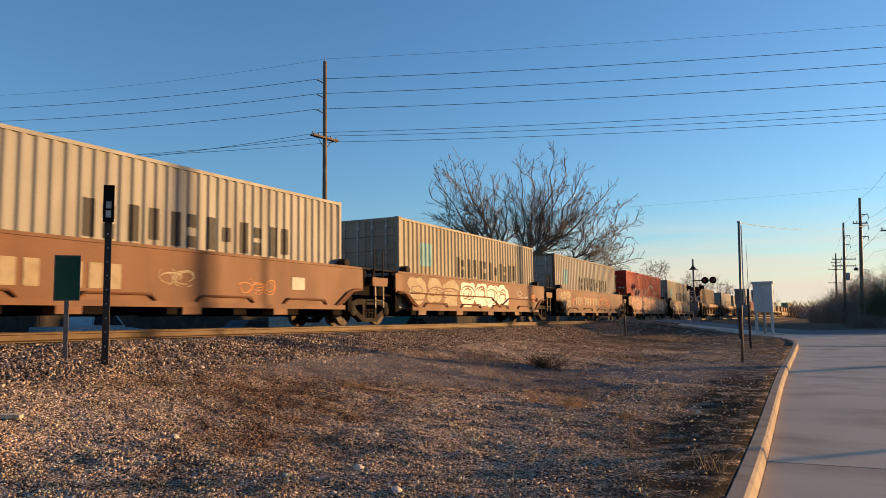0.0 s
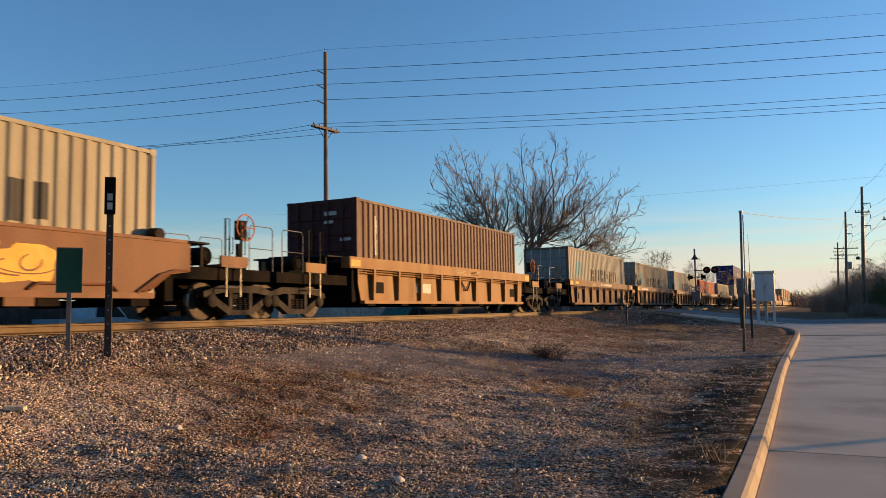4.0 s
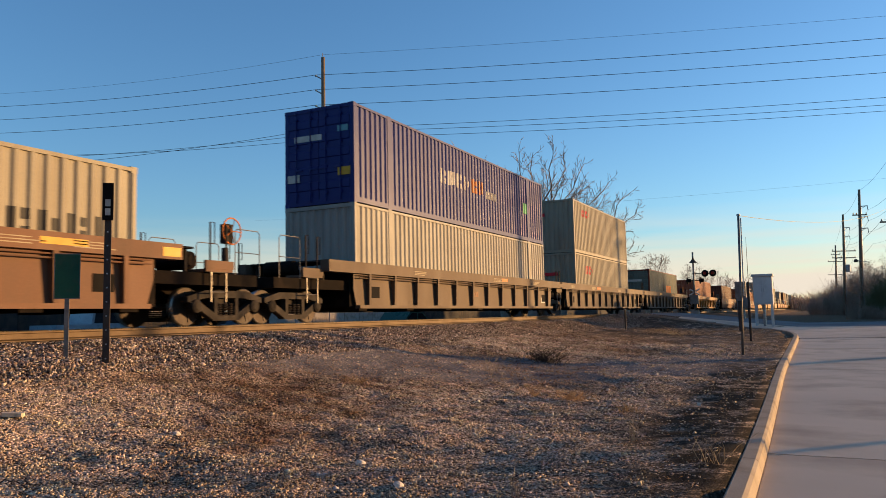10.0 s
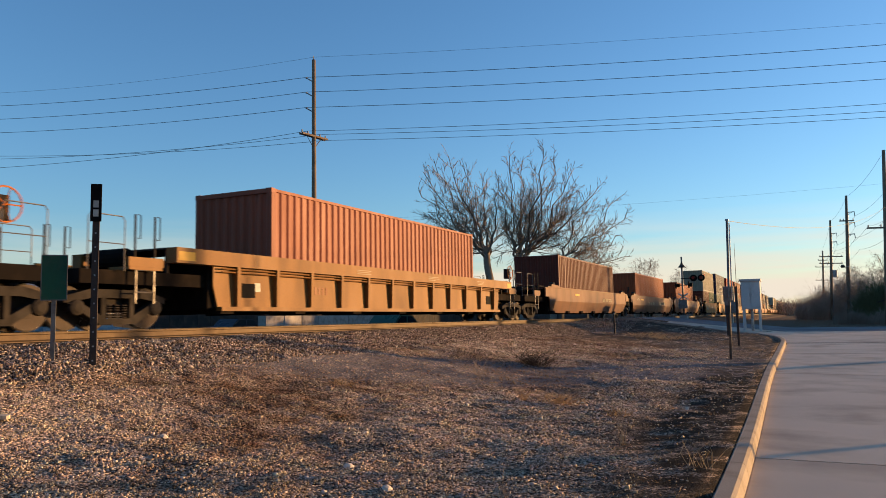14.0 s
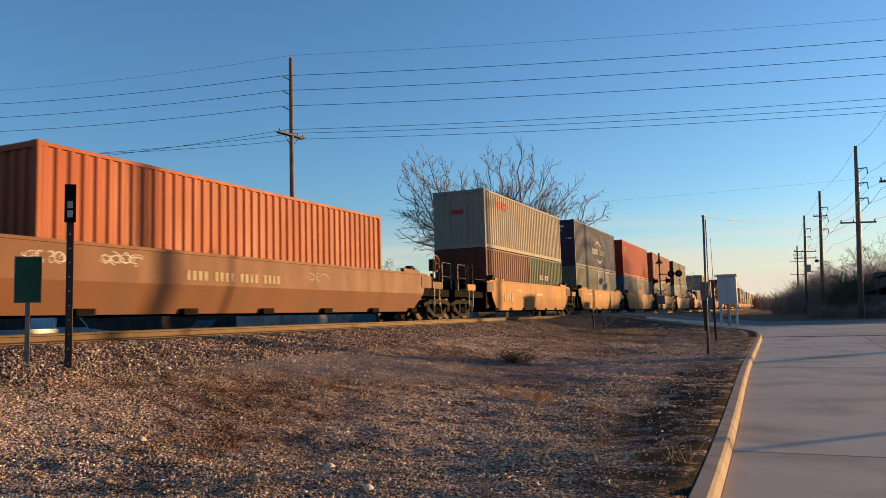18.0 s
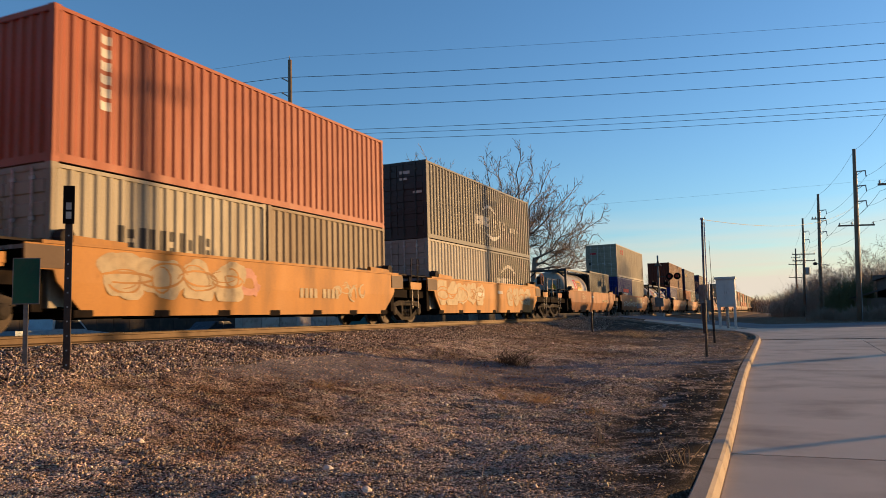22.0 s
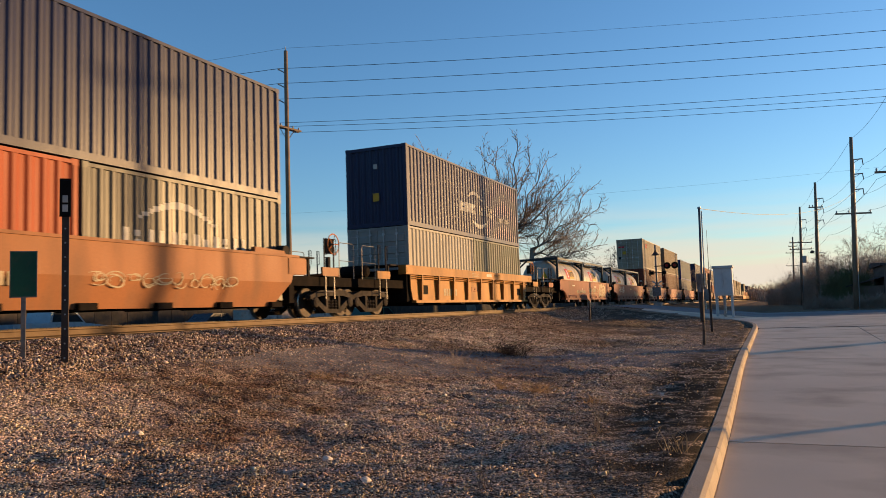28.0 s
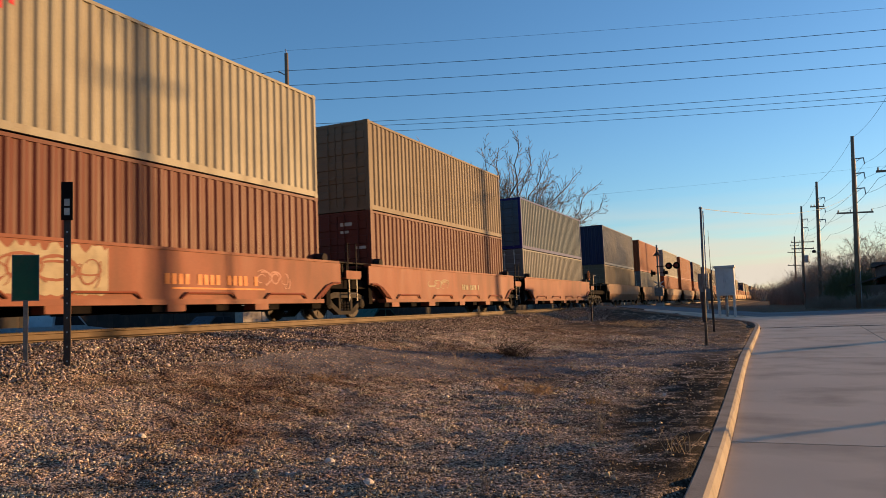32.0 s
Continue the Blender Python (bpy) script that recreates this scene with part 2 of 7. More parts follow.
DECAL = {
    "black": surface("black_lettering", (0.035, 0.035, 0.035), None, 6, 0.6, bump=0, amount=0.15),
    "bright": surface("fresh_white_spray_paint", (0.80, 0.76, 0.66), None, 6, 0.6, bump=0, amount=0.1),
    "white": surface("white_lettering", (0.50, 0.48, 0.42), None, 6, 0.6, bump=0, amount=0.15),
    "navy": surface("navy_panel", (0.016, 0.016, 0.045), None, 6, 0.6, bump=0, amount=0.1),
    "faded": surface("faded_lettering", (0.17, 0.13, 0.095), None, 6, 0.7, bump=0, amount=0.3),
    "red": surface("red_lettering", (0.465, 0.022, 0.034), None, 6, 0.5, bump=0, amount=0.08),
    "yellow": surface("yellow_label", (0.540, 0.310, 0.029), None, 6, 0.5, bump=0, amount=0.1),
    "orange": surface("orange_lettering", (0.525, 0.154, 0.021), None, 6, 0.5, bump=0, amount=0.1),
    "teal": surface("pale_blue_emblem", (0.132, 0.312, 0.348), None, 6, 0.5, bump=0, amount=0.15),
    "green": surface("green_emblem", (0.060, 0.330, 0.132), None, 6, 0.5, bump=0, amount=0.1),
    "cream": surface("cream_spray_paint", (0.322, 0.273, 0.180), (0.285, 0.223, 0.136), 6, 0.6, bump=0, amount=0.2),
    "pink": surface("pale_red_spray_paint", (0.392, 0.189, 0.140), None, 6, 0.6, bump=0, amount=0.15),
    "blue": surface("blue_spray_paint", (0.070, 0.098, 0.168), None, 6, 0.6, bump=0, amount=0.2),
}
TANK = surface("tank_white", (0.38, 0.355, 0.295), (0.33, 0.30, 0.245), 2.0, 0.4, bump=0.03, grain=20, streak=0.5, amount=0.16)

# ---- ground ----
def smooth(a, b, x):
    t = min(1.0, max(0.0, (x - a) / (b - a)))
    return t * t * (3 - 2 * t)


def road_z(y):
    return 0.62 * smooth(9.0, 52.0, y)


def kerb_x(y):
    """Where the kerb's back runs: straight along the road, then bending away round the corner."""
    w = 1 - max(0.0, 1 - max(0.0, y - 32.0) / 12.2) ** (1 / 1.8)
    return -0.9 - 9.0 * w ** 2.3


def bend(x, y):
    """How far the road's edge strays from a straight line, fading out to both sides."""
    return (0.13 - 0.26 * smooth(4.0, 22.0, y)) * smooth(-7.0, -2.5, x) * (1 - smooth(3.0, 6.5, x))


def height(x, y):
    """The lie of the land: a road on the near side, a gravel lot that climbs to the track bed, a crossing, flat ground beyond."""
    return flat_height(x - bend(x, y), y)


def flat_height(x, y):
    """The same, before the road's edge is bent."""
    far = smooth(40.0, 45.5, y) * (1 - smooth(57.0, 66.0, y))
    edge = road_z(y)
    bed = 1.30
    toe = 1.06 - 0.22 * smooth(16.0, 34.0, y) * (1 - smooth(60.0, 80.0, y))
    if x > -0.9:
        z = edge
    elif x > -11.0:
        back = max(-7.5, kerb_x(y))
        s = max(0.0, (back - x) / (back + 9.2))
        rise = 0.165 if y < 32 else 0.165 * smooth(0.0, 0.45, back - x)
        rise -= 0.05 * smooth(0.0, 1.2, back - x) * (1 - smooth(10.0, 24.0, y))
        lot = edge + rise + (toe - edge - rise) * min(s, 1.0) ** (2.7 - 1.2 * smooth(8.0, 22.0, y))
        lot -= 0.09 * math.exp(-((x + 5.6) / 1.6) ** 2) * smooth(9.0, 17.0, y) * (1 - smooth(28, 40, y))
        if s > 1.0:
            lot = toe + (bed - toe) * smooth(9.2, 10.9, -x)
        ramp = edge + (bed + 0.18 - edge) * min(1.0, (-0.9 - x) / 8.3)
        z = lot * (1 - far) + ramp * far
    elif x > -14.6:
        z = bed + 0.18 * far
    else:
        z = 0.42 + (bed + 0.18 * far - 0.42) * (1 - smooth(14.6, 18.0 + 8 * far, -x))
    if x > 6.6:
        z = z + (0.35 - z) * smooth(6.6, 12.0, x) * (1 - far) * 0.5
    return z


def steps(a, b, d):
    n = max(1, round((b - a) / d))
    return [a + (b - a) * i / n for i in range(n)]


def patches(n, l, colour):
    """Broad uneven patches of darker, redder stone laid over a colour; the same wherever it is used."""
    tc, wide, fleck, both, cut, mul = (n.new(k) for k in ("ShaderNodeTexCoord", "ShaderNodeTexNoise", "ShaderNodeTexNoise", "ShaderNodeMath", "ShaderNodeValToRGB", "ShaderNodeMix"))
    wide.inputs["Scale"].default_value, wide.inputs["Detail"].default_value = 0.32, 3.0
    fleck.inputs["Scale"].default_value, fleck.inputs["Detail"].default_value = 2.6, 5.0
    both.operation = "MULTIPLY_ADD"
    both.inputs[1].default_value = 0.55
    l.new(tc.outputs["Object"], wide.inputs["Vector"])
    l.new(tc.outputs["Object"], fleck.inputs["Vector"])
    l.new(fleck.outputs["Fac"], both.inputs[0])
    l.new(wide.outputs["Fac"], both.inputs[2])
    cut.color_ramp.elements[0].position, cut.color_ramp.elements[1].position = 0.62, 0.92
    cut.color_ramp.elements[0].color, cut.color_ramp.elements[1].color = (0.42, 0.33, 0.27, 1), (1.22, 1.2, 1.18, 1)
    mul.data_type, mul.blend_type = "RGBA", "MULTIPLY"
    split, less = n.new("ShaderNodeSeparateXYZ"), n.new("ShaderNodeMapRange")
    less.inputs["From Min"].default_value, less.inputs["From Max"].default_value = -3.2, -5.4
    less.inputs["To Min"].default_value, less.inputs["To Max"].default_value = 0.3, 1.0
    l.new(tc.outputs["Object"], split.inputs[0])
    l.new(split.outputs["X"], less.inputs["Value"])
    l.new(less.outputs["Result"], mul.inputs["Factor"])
    l.new(both.outputs[0], cut.inputs["Fac"])
    l.new(colour, mul.inputs["A"])
    l.new(cut.outputs["Color"], mul.inputs["B"])
    return mul.outputs["Result"]


def ground_material():
    """Brown gravel with a strip of finer stone in painted blue-grey shade, dark soil with dead grass along the kerb and
    rough grass far off.
    """
    m = surface("gravel_lot", (0.46, 0.355, 0.26), (0.29, 0.22, 0.16), 1.6, 0.95, bump=0.8, grain=55.0, dirt=(0.075, 0.05, 0.035), amount=0.46, vary=0.0, bump_size=0.04, gloss=0.03)
    n, l = m.node_tree.nodes, m.node_tree.links
    b = n["Principled BSDF"]
    source = b.inputs["Base Color"].links[0].from_socket
    tc, sep, warp = n.new("ShaderNodeTexCoord"), n.new("ShaderNodeSeparateXYZ"), n.new("ShaderNodeTexNoise")
    warp.inputs["Scale"].default_value, warp.inputs["Detail"].default_value = 0.9, 6.0
    l.new(tc.outputs["Object"], sep.inputs[0])
    l.new(tc.outputs["Object"], warp.inputs["Vector"])

    def calc(op, a, c, extra=None):
        q = n.new("ShaderNodeMath")
        q.operation = op
        for k, val in enumerate((a, c, extra)):
            if val is None:
                continue
            if isinstance(val, (int, float)):
                q.inputs[k].default_value = val
            else:
                l.new(val, q.inputs[k])
        return q.outputs[0]

    def ramp(val, a, c):
        q = n.new("ShaderNodeMapRange")
        q.interpolation_type = "SMOOTHSTEP"
        q.inputs["From Min"].default_value, q.inputs["From Max"].default_value = a, c
        l.new(val, q.inputs["Value"])
        return q.outputs["Result"]

    def lay(under, colour, fac):
        q = n.new("ShaderNodeMix")
        q.data_type = "RGBA"
        q.inputs["B"].default_value = (*colour, 1)
        l.new(under, q.inputs["A"])
        l.new(fac, q.inputs["Factor"])
        return q.outputs["Result"]

    x, y = sep.outputs["X"], sep.outputs["Y"]
    wob = calc("MULTIPLY_ADD", warp.outputs["Fac"], 3.6, -1.8)
    # strip of finer stone from kerb to rails, bluish shade painted into its colour
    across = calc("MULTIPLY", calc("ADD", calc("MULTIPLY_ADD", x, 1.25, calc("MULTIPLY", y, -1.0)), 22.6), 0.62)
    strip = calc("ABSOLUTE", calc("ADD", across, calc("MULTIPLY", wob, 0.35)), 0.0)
    shaded_strip = calc("MULTIPLY", calc("SUBTRACT", 1.0, ramp(strip, 0.9, 2.2)), ramp(calc("ADD", x, wob), -10.2, -8.4))
    # pebbles: every cell its own tone, with dark joints
    cells, tone, dim = n.new("ShaderNodeTexVoronoi"), n.new("ShaderNodeSeparateColor"), n.new("ShaderNodeMix")
    cells.inputs["Scale"].default_value = 42.0
    l.new(tc.outputs["Object"], cells.inputs["Vector"])
    l.new(cells.outputs["Color"], tone.inputs["Color"])
    dim.data_type, dim.blend_type = "RGBA", "MULTIPLY"
    dim.inputs["Factor"].default_value = 1.0
    val = calc("MULTIPLY", calc("MULTIPLY_ADD", calc("POWER", tone.outputs["Red"], 1.6), 2.3, 0.16), calc("SUBTRACT", 1.3, calc("MULTIPLY", cells.outputs["Distance"], 1.1)))
    l.new(source, dim.inputs["A"])
    l.new(val, dim.inputs["B"])
    relief = n.new("ShaderNodeBump")
    relief.inputs["Strength"].default_value, relief.inputs["Distance"].default_value = 0.9, 0.014
    relief.invert = True
    l.new(cells.outputs["Distance"], relief.inputs["Height"])
    l.new(b.inputs["Normal"].links[0].from_socket, relief.inputs["Normal"])
    l.new(relief.outputs["Normal"], b.inputs["Normal"])
    source = patches(n, l, dim.outputs["Result"])
    col = lay(source, (0.16, 0.168, 0.185), calc("MULTIPLY", shaded_strip, 0.6))
    # dark soil and dead grass near the kerb
    soil = calc("MULTIPLY", ramp(calc("ADD", calc("MULTIPLY_ADD", wob, 0.45, x), calc("MULTIPLY", ramp(y, 7.2, 9.6), 0.5)), -2.2, -1.2), calc("MULTIPLY", ramp(y, 5.0, 7.0), calc("SUBTRACT", 1.0, calc("MULTIPLY", ramp(y, 15.0, 26.0), 0.7))))
    spots = n.new("ShaderNodeTexNoise")
    spots.inputs["Scale"].default_value, spots.inputs["Detail"].default_value = 3.2, 8.0
    l.new(tc.outputs["Object"], spots.inputs["Vector"])
    col = lay(col, (0.032, 0.026, 0.019), calc("MULTIPLY", soil, ramp(spots.outputs["Fac"], 0.36, 0.52)))
    grass = ramp(calc("ADD", y, calc("MULTIPLY", wob, 2.0)), 24.0, 33.0)
    col = lay(col, (0.085, 0.066, 0.048), calc("MULTIPLY", grass, ramp(spots.outputs["Fac"], 0.40, 0.54)))
    col = lay(col, (0.15, 0.105, 0.065), ramp(y, 56.0, 72.0))
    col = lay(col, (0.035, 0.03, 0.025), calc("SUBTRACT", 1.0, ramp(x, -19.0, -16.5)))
    l.new(col, b.inputs["Base Color"])
    return m


xs = steps(-1500, -60, 120) + steps(-60, -22, 3) + steps(-22, -11.2, 0.8) + steps(-11.2, -0.9, 0.16) + steps(-0.9, -0.72, 0.09) + steps(-0.72, 8, 1.2) + steps(8, 30, 3) + steps(30, 1500, 120) + [1500]
ys = steps(-120, -4, 12) + steps(-4, 26, 0.2) + steps(26, 32, 0.6) + steps(32, 45, 0.22) + steps(45, 70, 0.8) + steps(70, 200, 8) + steps(200, 2600, 150) + [2600]


def lie(x, y):
    """The height of the ground with its small unevenness."""
    z = height(x, y)
    edge = -0.93 + bend(x, y)
    if -11.0 < x < edge and -4 < y < 44:
        k = min(1.0, (edge - x) / 0.6)
        z += k * (0.05 * noise.noise((x * 0.8, y * 0.8, 0)) + 0.028 * noise.noise((x * 2.3, y * 2.3, 4)) + 0.016 * noise.noise((x * 6.1, y * 6.1, 9)))
    return z


g = Shape()
for y in ys:
    for x in xs:
        xb = x + bend(x, y)
        g.v.append((xb, y, lie(xb, y) - (0.04 if x > -0.8 else 0.0)))
w = len(xs)
for j in range(len(ys) - 1):
    for i in range(w - 1):
        g.f.append((j * w + i, j * w + i + 1, (j + 1) * w + i + 1, (j + 1) * w + i))
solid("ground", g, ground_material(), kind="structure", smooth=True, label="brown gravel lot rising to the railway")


# ---- road, kerb ----
CONCRETE = surface("road_concrete", (0.62, 0.49, 0.355), (0.47, 0.375, 0.275), 0.8, 0.7, bump=0.15, grain=110.0, dirt=(0.15, 0.12, 0.10), amount=0.28, vary=0.06, bump_size=0.01)
KERB = surface("kerb_concrete", (0.33, 0.275, 0.21), (0.27, 0.22, 0.165), 3.0, 0.85, bump=0.25, grain=60.0, amount=0.25, vary=0.06)
ROAD = tagged(new("road", Shape().box(-0.70, 6.6, -60, 34, -0.6, -0.06).mesh("road_base", CONCRETE)), "grey concrete road of cast slabs", "", "", "structure")
# slabs between joints, each slightly apart
cuts = [-40, -34.6, -29.2, -23.8, -18.4, -13.0, -7.6, -2.2, 3.2, 9.2, 20.6, 28.0, 34.0]
for a, b in zip(cuts, cuts[1:]):
    for x0, x1 in ((-0.70, 2.9), (2.915, 6.6)):
        s = Shape()
        rows_y = [a + 0.025 + (b - a - 0.05) * i / 8 for i in range(9)]
        for y in rows_y:
            z = road_z(y) + 0.004
            for x, dz in ((x0, -0.09), (x0, -0.006), (x0 + 0.012, 0.0), (x1 - 0.012, 0.0), (x1, -0.006), (x1, -0.09)):
                s.v.append((x + bend(x, y), y, z + dz))
        for j in range(8):
            for i in range(5):
                s.f.append((j * 6 + i, j * 6 + i + 1, j * 6 + i + 7, j * 6 + i + 6))
        s.f.append(tuple(range(5, -1, -1)))
        s.f.append(tuple(48 + i for i in range(6)))
        part("slab", s, CONCRETE, ROAD)
ASPHALT = surface("old_asphalt", (0.16, 0.16, 0.165), (0.12, 0.12, 0.125), 0.8, 0.85, bump=0.3, grain=120.0, amount=0.2, vary=0.0, bump_size=0.01)
s = Shape()
cx = steps(-60, -16, 4) + steps(-16, -9, 1.0) + steps(-9, 8, 1.0) + steps(8, 70, 6) + [70]
for x in cx:
    for y in (45.2, 48.0, 51.0, 54.0, 56.6):
        s.v.append((x, y, height(x, y) + 0.024))
for j in range(len(cx) - 1):
    for i in range(4):
        s.f.append((j * 5 + i, j * 5 + 5 + i, j * 5 + 6 + i, j * 5 + 1 + i))
solid("cross_road", s, ASPHALT, kind="structure", label="grey asphalt road over the crossing")
s = Shape()
for y0, y1 in ((34.0, 45.4),):
    rows_y = [y0 + (y1 - y0) * i / 12 for i in range(13)]
    for y in rows_y:
        k = (y - y0) / (y1 - y0)
        left = max(-7.3, kerb_x(y)) + 0.14 + bend(-0.9, y)
        for i in range(7):
            x = left + (7.0 + 4 * k * k - left) * i / 6
            s.v.append((x, y, max(height(x, y), road_z(y)) + 0.02))
    for j in range(12):
        for i in range(6):
            s.f.append((j * 7 + i, j * 7 + i + 1, j * 7 + i + 8, j * 7 + i + 7))
solid("junction", s, CONCRETE, kind="structure", label="grey concrete where two roads meet")

KERB_RUN = tagged(new("kerb", Shape().box(-0.88, -0.74, -60, -40, -0.2, 0.14).mesh("kerb_base", KERB)), "pale concrete kerb of cast lengths", "", "", "structure")


def kerb_piece(pts):
    s = Shape()
    for k, (x, y) in enumerate(pts):
        a, b = pts[max(0, k - 1)], pts[min(len(pts) - 1, k + 1)]
        d = Vector((b[0] - a[0], b[1] - a[1])).normalized()
        nx, ny = d.y, -d.x
        z = height(x + 0.3, y) if y > 32 else road_z(y)
        for off, h in ((0.02, -0.12), (0.02, 0.03), (0.0, 0.13), (-0.03, 0.155), (-0.15, 0.16), (-0.17, 0.14), (-0.17, -0.12)):
            s.v.append((x + nx * off + bend(-0.9, y), y + ny * off, z + h))
    m = 7
    for j in range(len(pts) - 1):
        for i in range(m - 1):
            s.f.append((j * m + i, j * m + m + i, j * m + m + i + 1, j * m + i + 1))
    s.f.append(tuple(range(m)))
    s.f.append(tuple((len(pts) - 1) * m + i for i in range(m - 1, -1, -1)))
    return s


ends = [-40, -37, -34, -31, -28, -25, -22, -19, -16, -13, -10, -7, -4, -1, 2.0, 5.0, 8.0, 11.0, 14.0, 17.0, 20.0, 23.0, 26.0, 29.0, 32.0]
for a, b in zip(ends, ends[1:]):
    part("kerb_stone", kerb_piece([(-0.72, a + 0.004 + (b - a - 0.008) * i / 6) for i in range(7)]), KERB, KERB_RUN)
arc = [(-0.72, 32.0)]
for i in range(1, 25):
    w = i / 24
    arc.append((-0.72 - 9.0 * w ** 2.3, 32.0 + 12.2 * (1 - (1 - w) ** 1.8)))
for a in range(0, 24, 6):
    part("kerb_stone", kerb_piece(arc[a:a + 7]), KERB, KERB_RUN)


# ---- loose stone, in the mass ----
def stones(name, label, places, sizes, mat, squash=0.7, seed=1):
    """Many small angular stones as one mesh."""
    rng = np.random.default_rng(seed)
    n = len(places)
    base = np.array([[1, 0, 0], [-1, 0, 0], [0, 1, 0], [0, -1, 0], [0, 0, 1], [0, 0, -1]], float)
    v = base[None] * rng.uniform(0.6, 1.25, (n, 6, 1)) + rng.uniform(-0.3, 0.3, (n, 6, 3))
    q = rng.normal(size=(n, 4))
    q /= np.linalg.norm(q, axis=1, keepdims=True)
    a, b, c, d = q.T
    rot = np.stack([1 - 2 * (c * c + d * d), 2 * (b * c - a * d), 2 * (b * d + a * c), 2 * (b * c + a * d), 1 - 2 * (b * b + d * d), 2 * (c * d - a * b), 2 * (b * d - a * c), 2 * (c * d + a * b), 1 - 2 * (b * b + c * c)], 1).reshape(n, 3, 3)
    v *= rng.uniform(0.5, 1.5, (n, 1, 3))
    v = np.einsum("nij,nkj->nki", rot, v) * np.asarray(sizes)[:, None, None]
    v[:, :, 2] *= squash
    v += np.asarray(places)[:, None]
    tri = np.array([[0, 2, 4], [2, 1, 4], [1, 3, 4], [3, 0, 4], [2, 0, 5], [1, 2, 5], [3, 1, 5], [0, 3, 5]])
    return heap(name, label, v.reshape(-1, 3), (tri[None] + 6 * np.arange(n)[:, None, None]).reshape(-1, 3), mat)


def heap(name, label, v, f, mat):
    me = bpy.data.meshes.new(name)
    me.vertices.add(len(v))
    me.vertices.foreach_set("co", np.ascontiguousarray(v, dtype=np.float32).ravel())
    me.loops.add(3 * len(f))
    me.loops.foreach_set("vertex_index", np.ascontiguousarray(f, dtype=np.int32).ravel())
    me.polygons.add(len(f))
    me.polygons.foreach_set("loop_start", np.arange(0, 3 * len(f), 3, dtype=np.int32))
    me.update(calc_edges=True)
    me.materials.append(mat)
    return tagged(new(name, me), label, kind="stuff")


def chips(name, cols, rough=0.9, patchy=True):
    """Broken stone: each piece takes one of the tones by itself."""
    m = bpy.data.materials.new(name)
    m.use_nodes = True
    n, l = m.node_tree.nodes, m.node_tree.links
    geo, ramp, fine, mul = n.new("ShaderNodeNewGeometry"), n.new("ShaderNodeValToRGB"), n.new("ShaderNodeTexNoise"), n.new("ShaderNodeMix")
    while len(ramp.color_ramp.elements) < len(cols):
        ramp.color_ramp.elements.new(0.5)
    for k, (e, c) in enumerate(zip(ramp.color_ramp.elements, cols)):
        e.position, e.color = k / (len(cols) - 1), (*c, 1)
    fine.inputs["Scale"].default_value = 40.0
    mul.data_type, mul.blend_type = "RGBA", "MULTIPLY"
    mul.inputs["Factor"].default_value = 0.35
    l.new(geo.outputs["Random Per Island"], ramp.inputs["Fac"])
    l.new(ramp.outputs["Color"], mul.inputs["A"])
    l.new(fine.outputs["Color"], mul.inputs["B"])
    l.new(patches(n, l, mul.outputs["Result"]) if patchy else mul.outputs["Result"], n["Principled BSDF"].inputs["Base Color"])
    n["Principled BSDF"].inputs["Roughness"].default_value = rough
    n["Principled BSDF"].inputs["Specular IOR Level"].default_value = 0.1
    return m


rng = np.random.default_rng(3)
LOT = chips("gravel_chips", [(0.10, 0.072, 0.05), (0.56, 0.42, 0.28), (0.70, 0.57, 0.42), (0.20, 0.14, 0.095), (0.78, 0.68, 0.55), (0.46, 0.38, 0.31), (0.13, 0.095, 0.07), (0.60, 0.46, 0.32)])
BED = chips("ballast_chips", [(0.05, 0.038, 0.03), (0.32, 0.23, 0.17), (0.78, 0.64, 0.50), (0.10, 0.072, 0.055), (0.48, 0.37, 0.29), (0.06, 0.046, 0.038), (0.20, 0.145, 0.11)], patchy=False)


def scatter(n, x0, x1, y0, y1, near=0.0):
    """Places on the ground, thicker towards the camera when near is over 0."""
    y = y0 + (y1 - y0) * rng.uniform(0, 1, n) ** (1 + near)
    x = rng.uniform(x0, x1, n)
    return np.array([(a, b, lie(a, b)) for a, b in zip(x, y)])


p = scatter(185000, -9.6, -1.0, 2.6, 27.0, 1.0)
shaded_strip = np.abs(1.25 * p[:, 0] - p[:, 1] + 22.6) * 0.62
keep = rng.uniform(0, 1, len(p)) < np.clip((-p[:, 0] - 1.0 - 0.6 * (p[:, 1] > 8.0)) / 1.8, 0.08, 1.0) * np.where((shaded_strip < 1.5) & (p[:, 0] > -9.5), 0.35, 1.0)
p = p[keep]
stones("gravel", "brown crushed gravel of the lot", p, rng.uniform(0.007, 0.016, len(p)) * rng.choice([1, 1, 1, 1, 1, 1, 1, 1.5], len(p)) * (0.84 + p[:, 1] * 0.035), LOT, 0.8, 4)
p = scatter(66000, -11.75, -8.7, 2.0, 46.0, 0.7)
p[:, 2] += 0.012
stones("ballast", "angular brown track ballast", p, rng.uniform(0.014, 0.030, len(p)), BED, 0.85, 6)
p = scatter(5000, -14.8, -11.7, 2.0, 46.0, 0.2)
stones("ballast_between_rails", "angular brown track ballast", p, rng.uniform(0.03, 0.055, len(p)), BED, 0.85, 8)

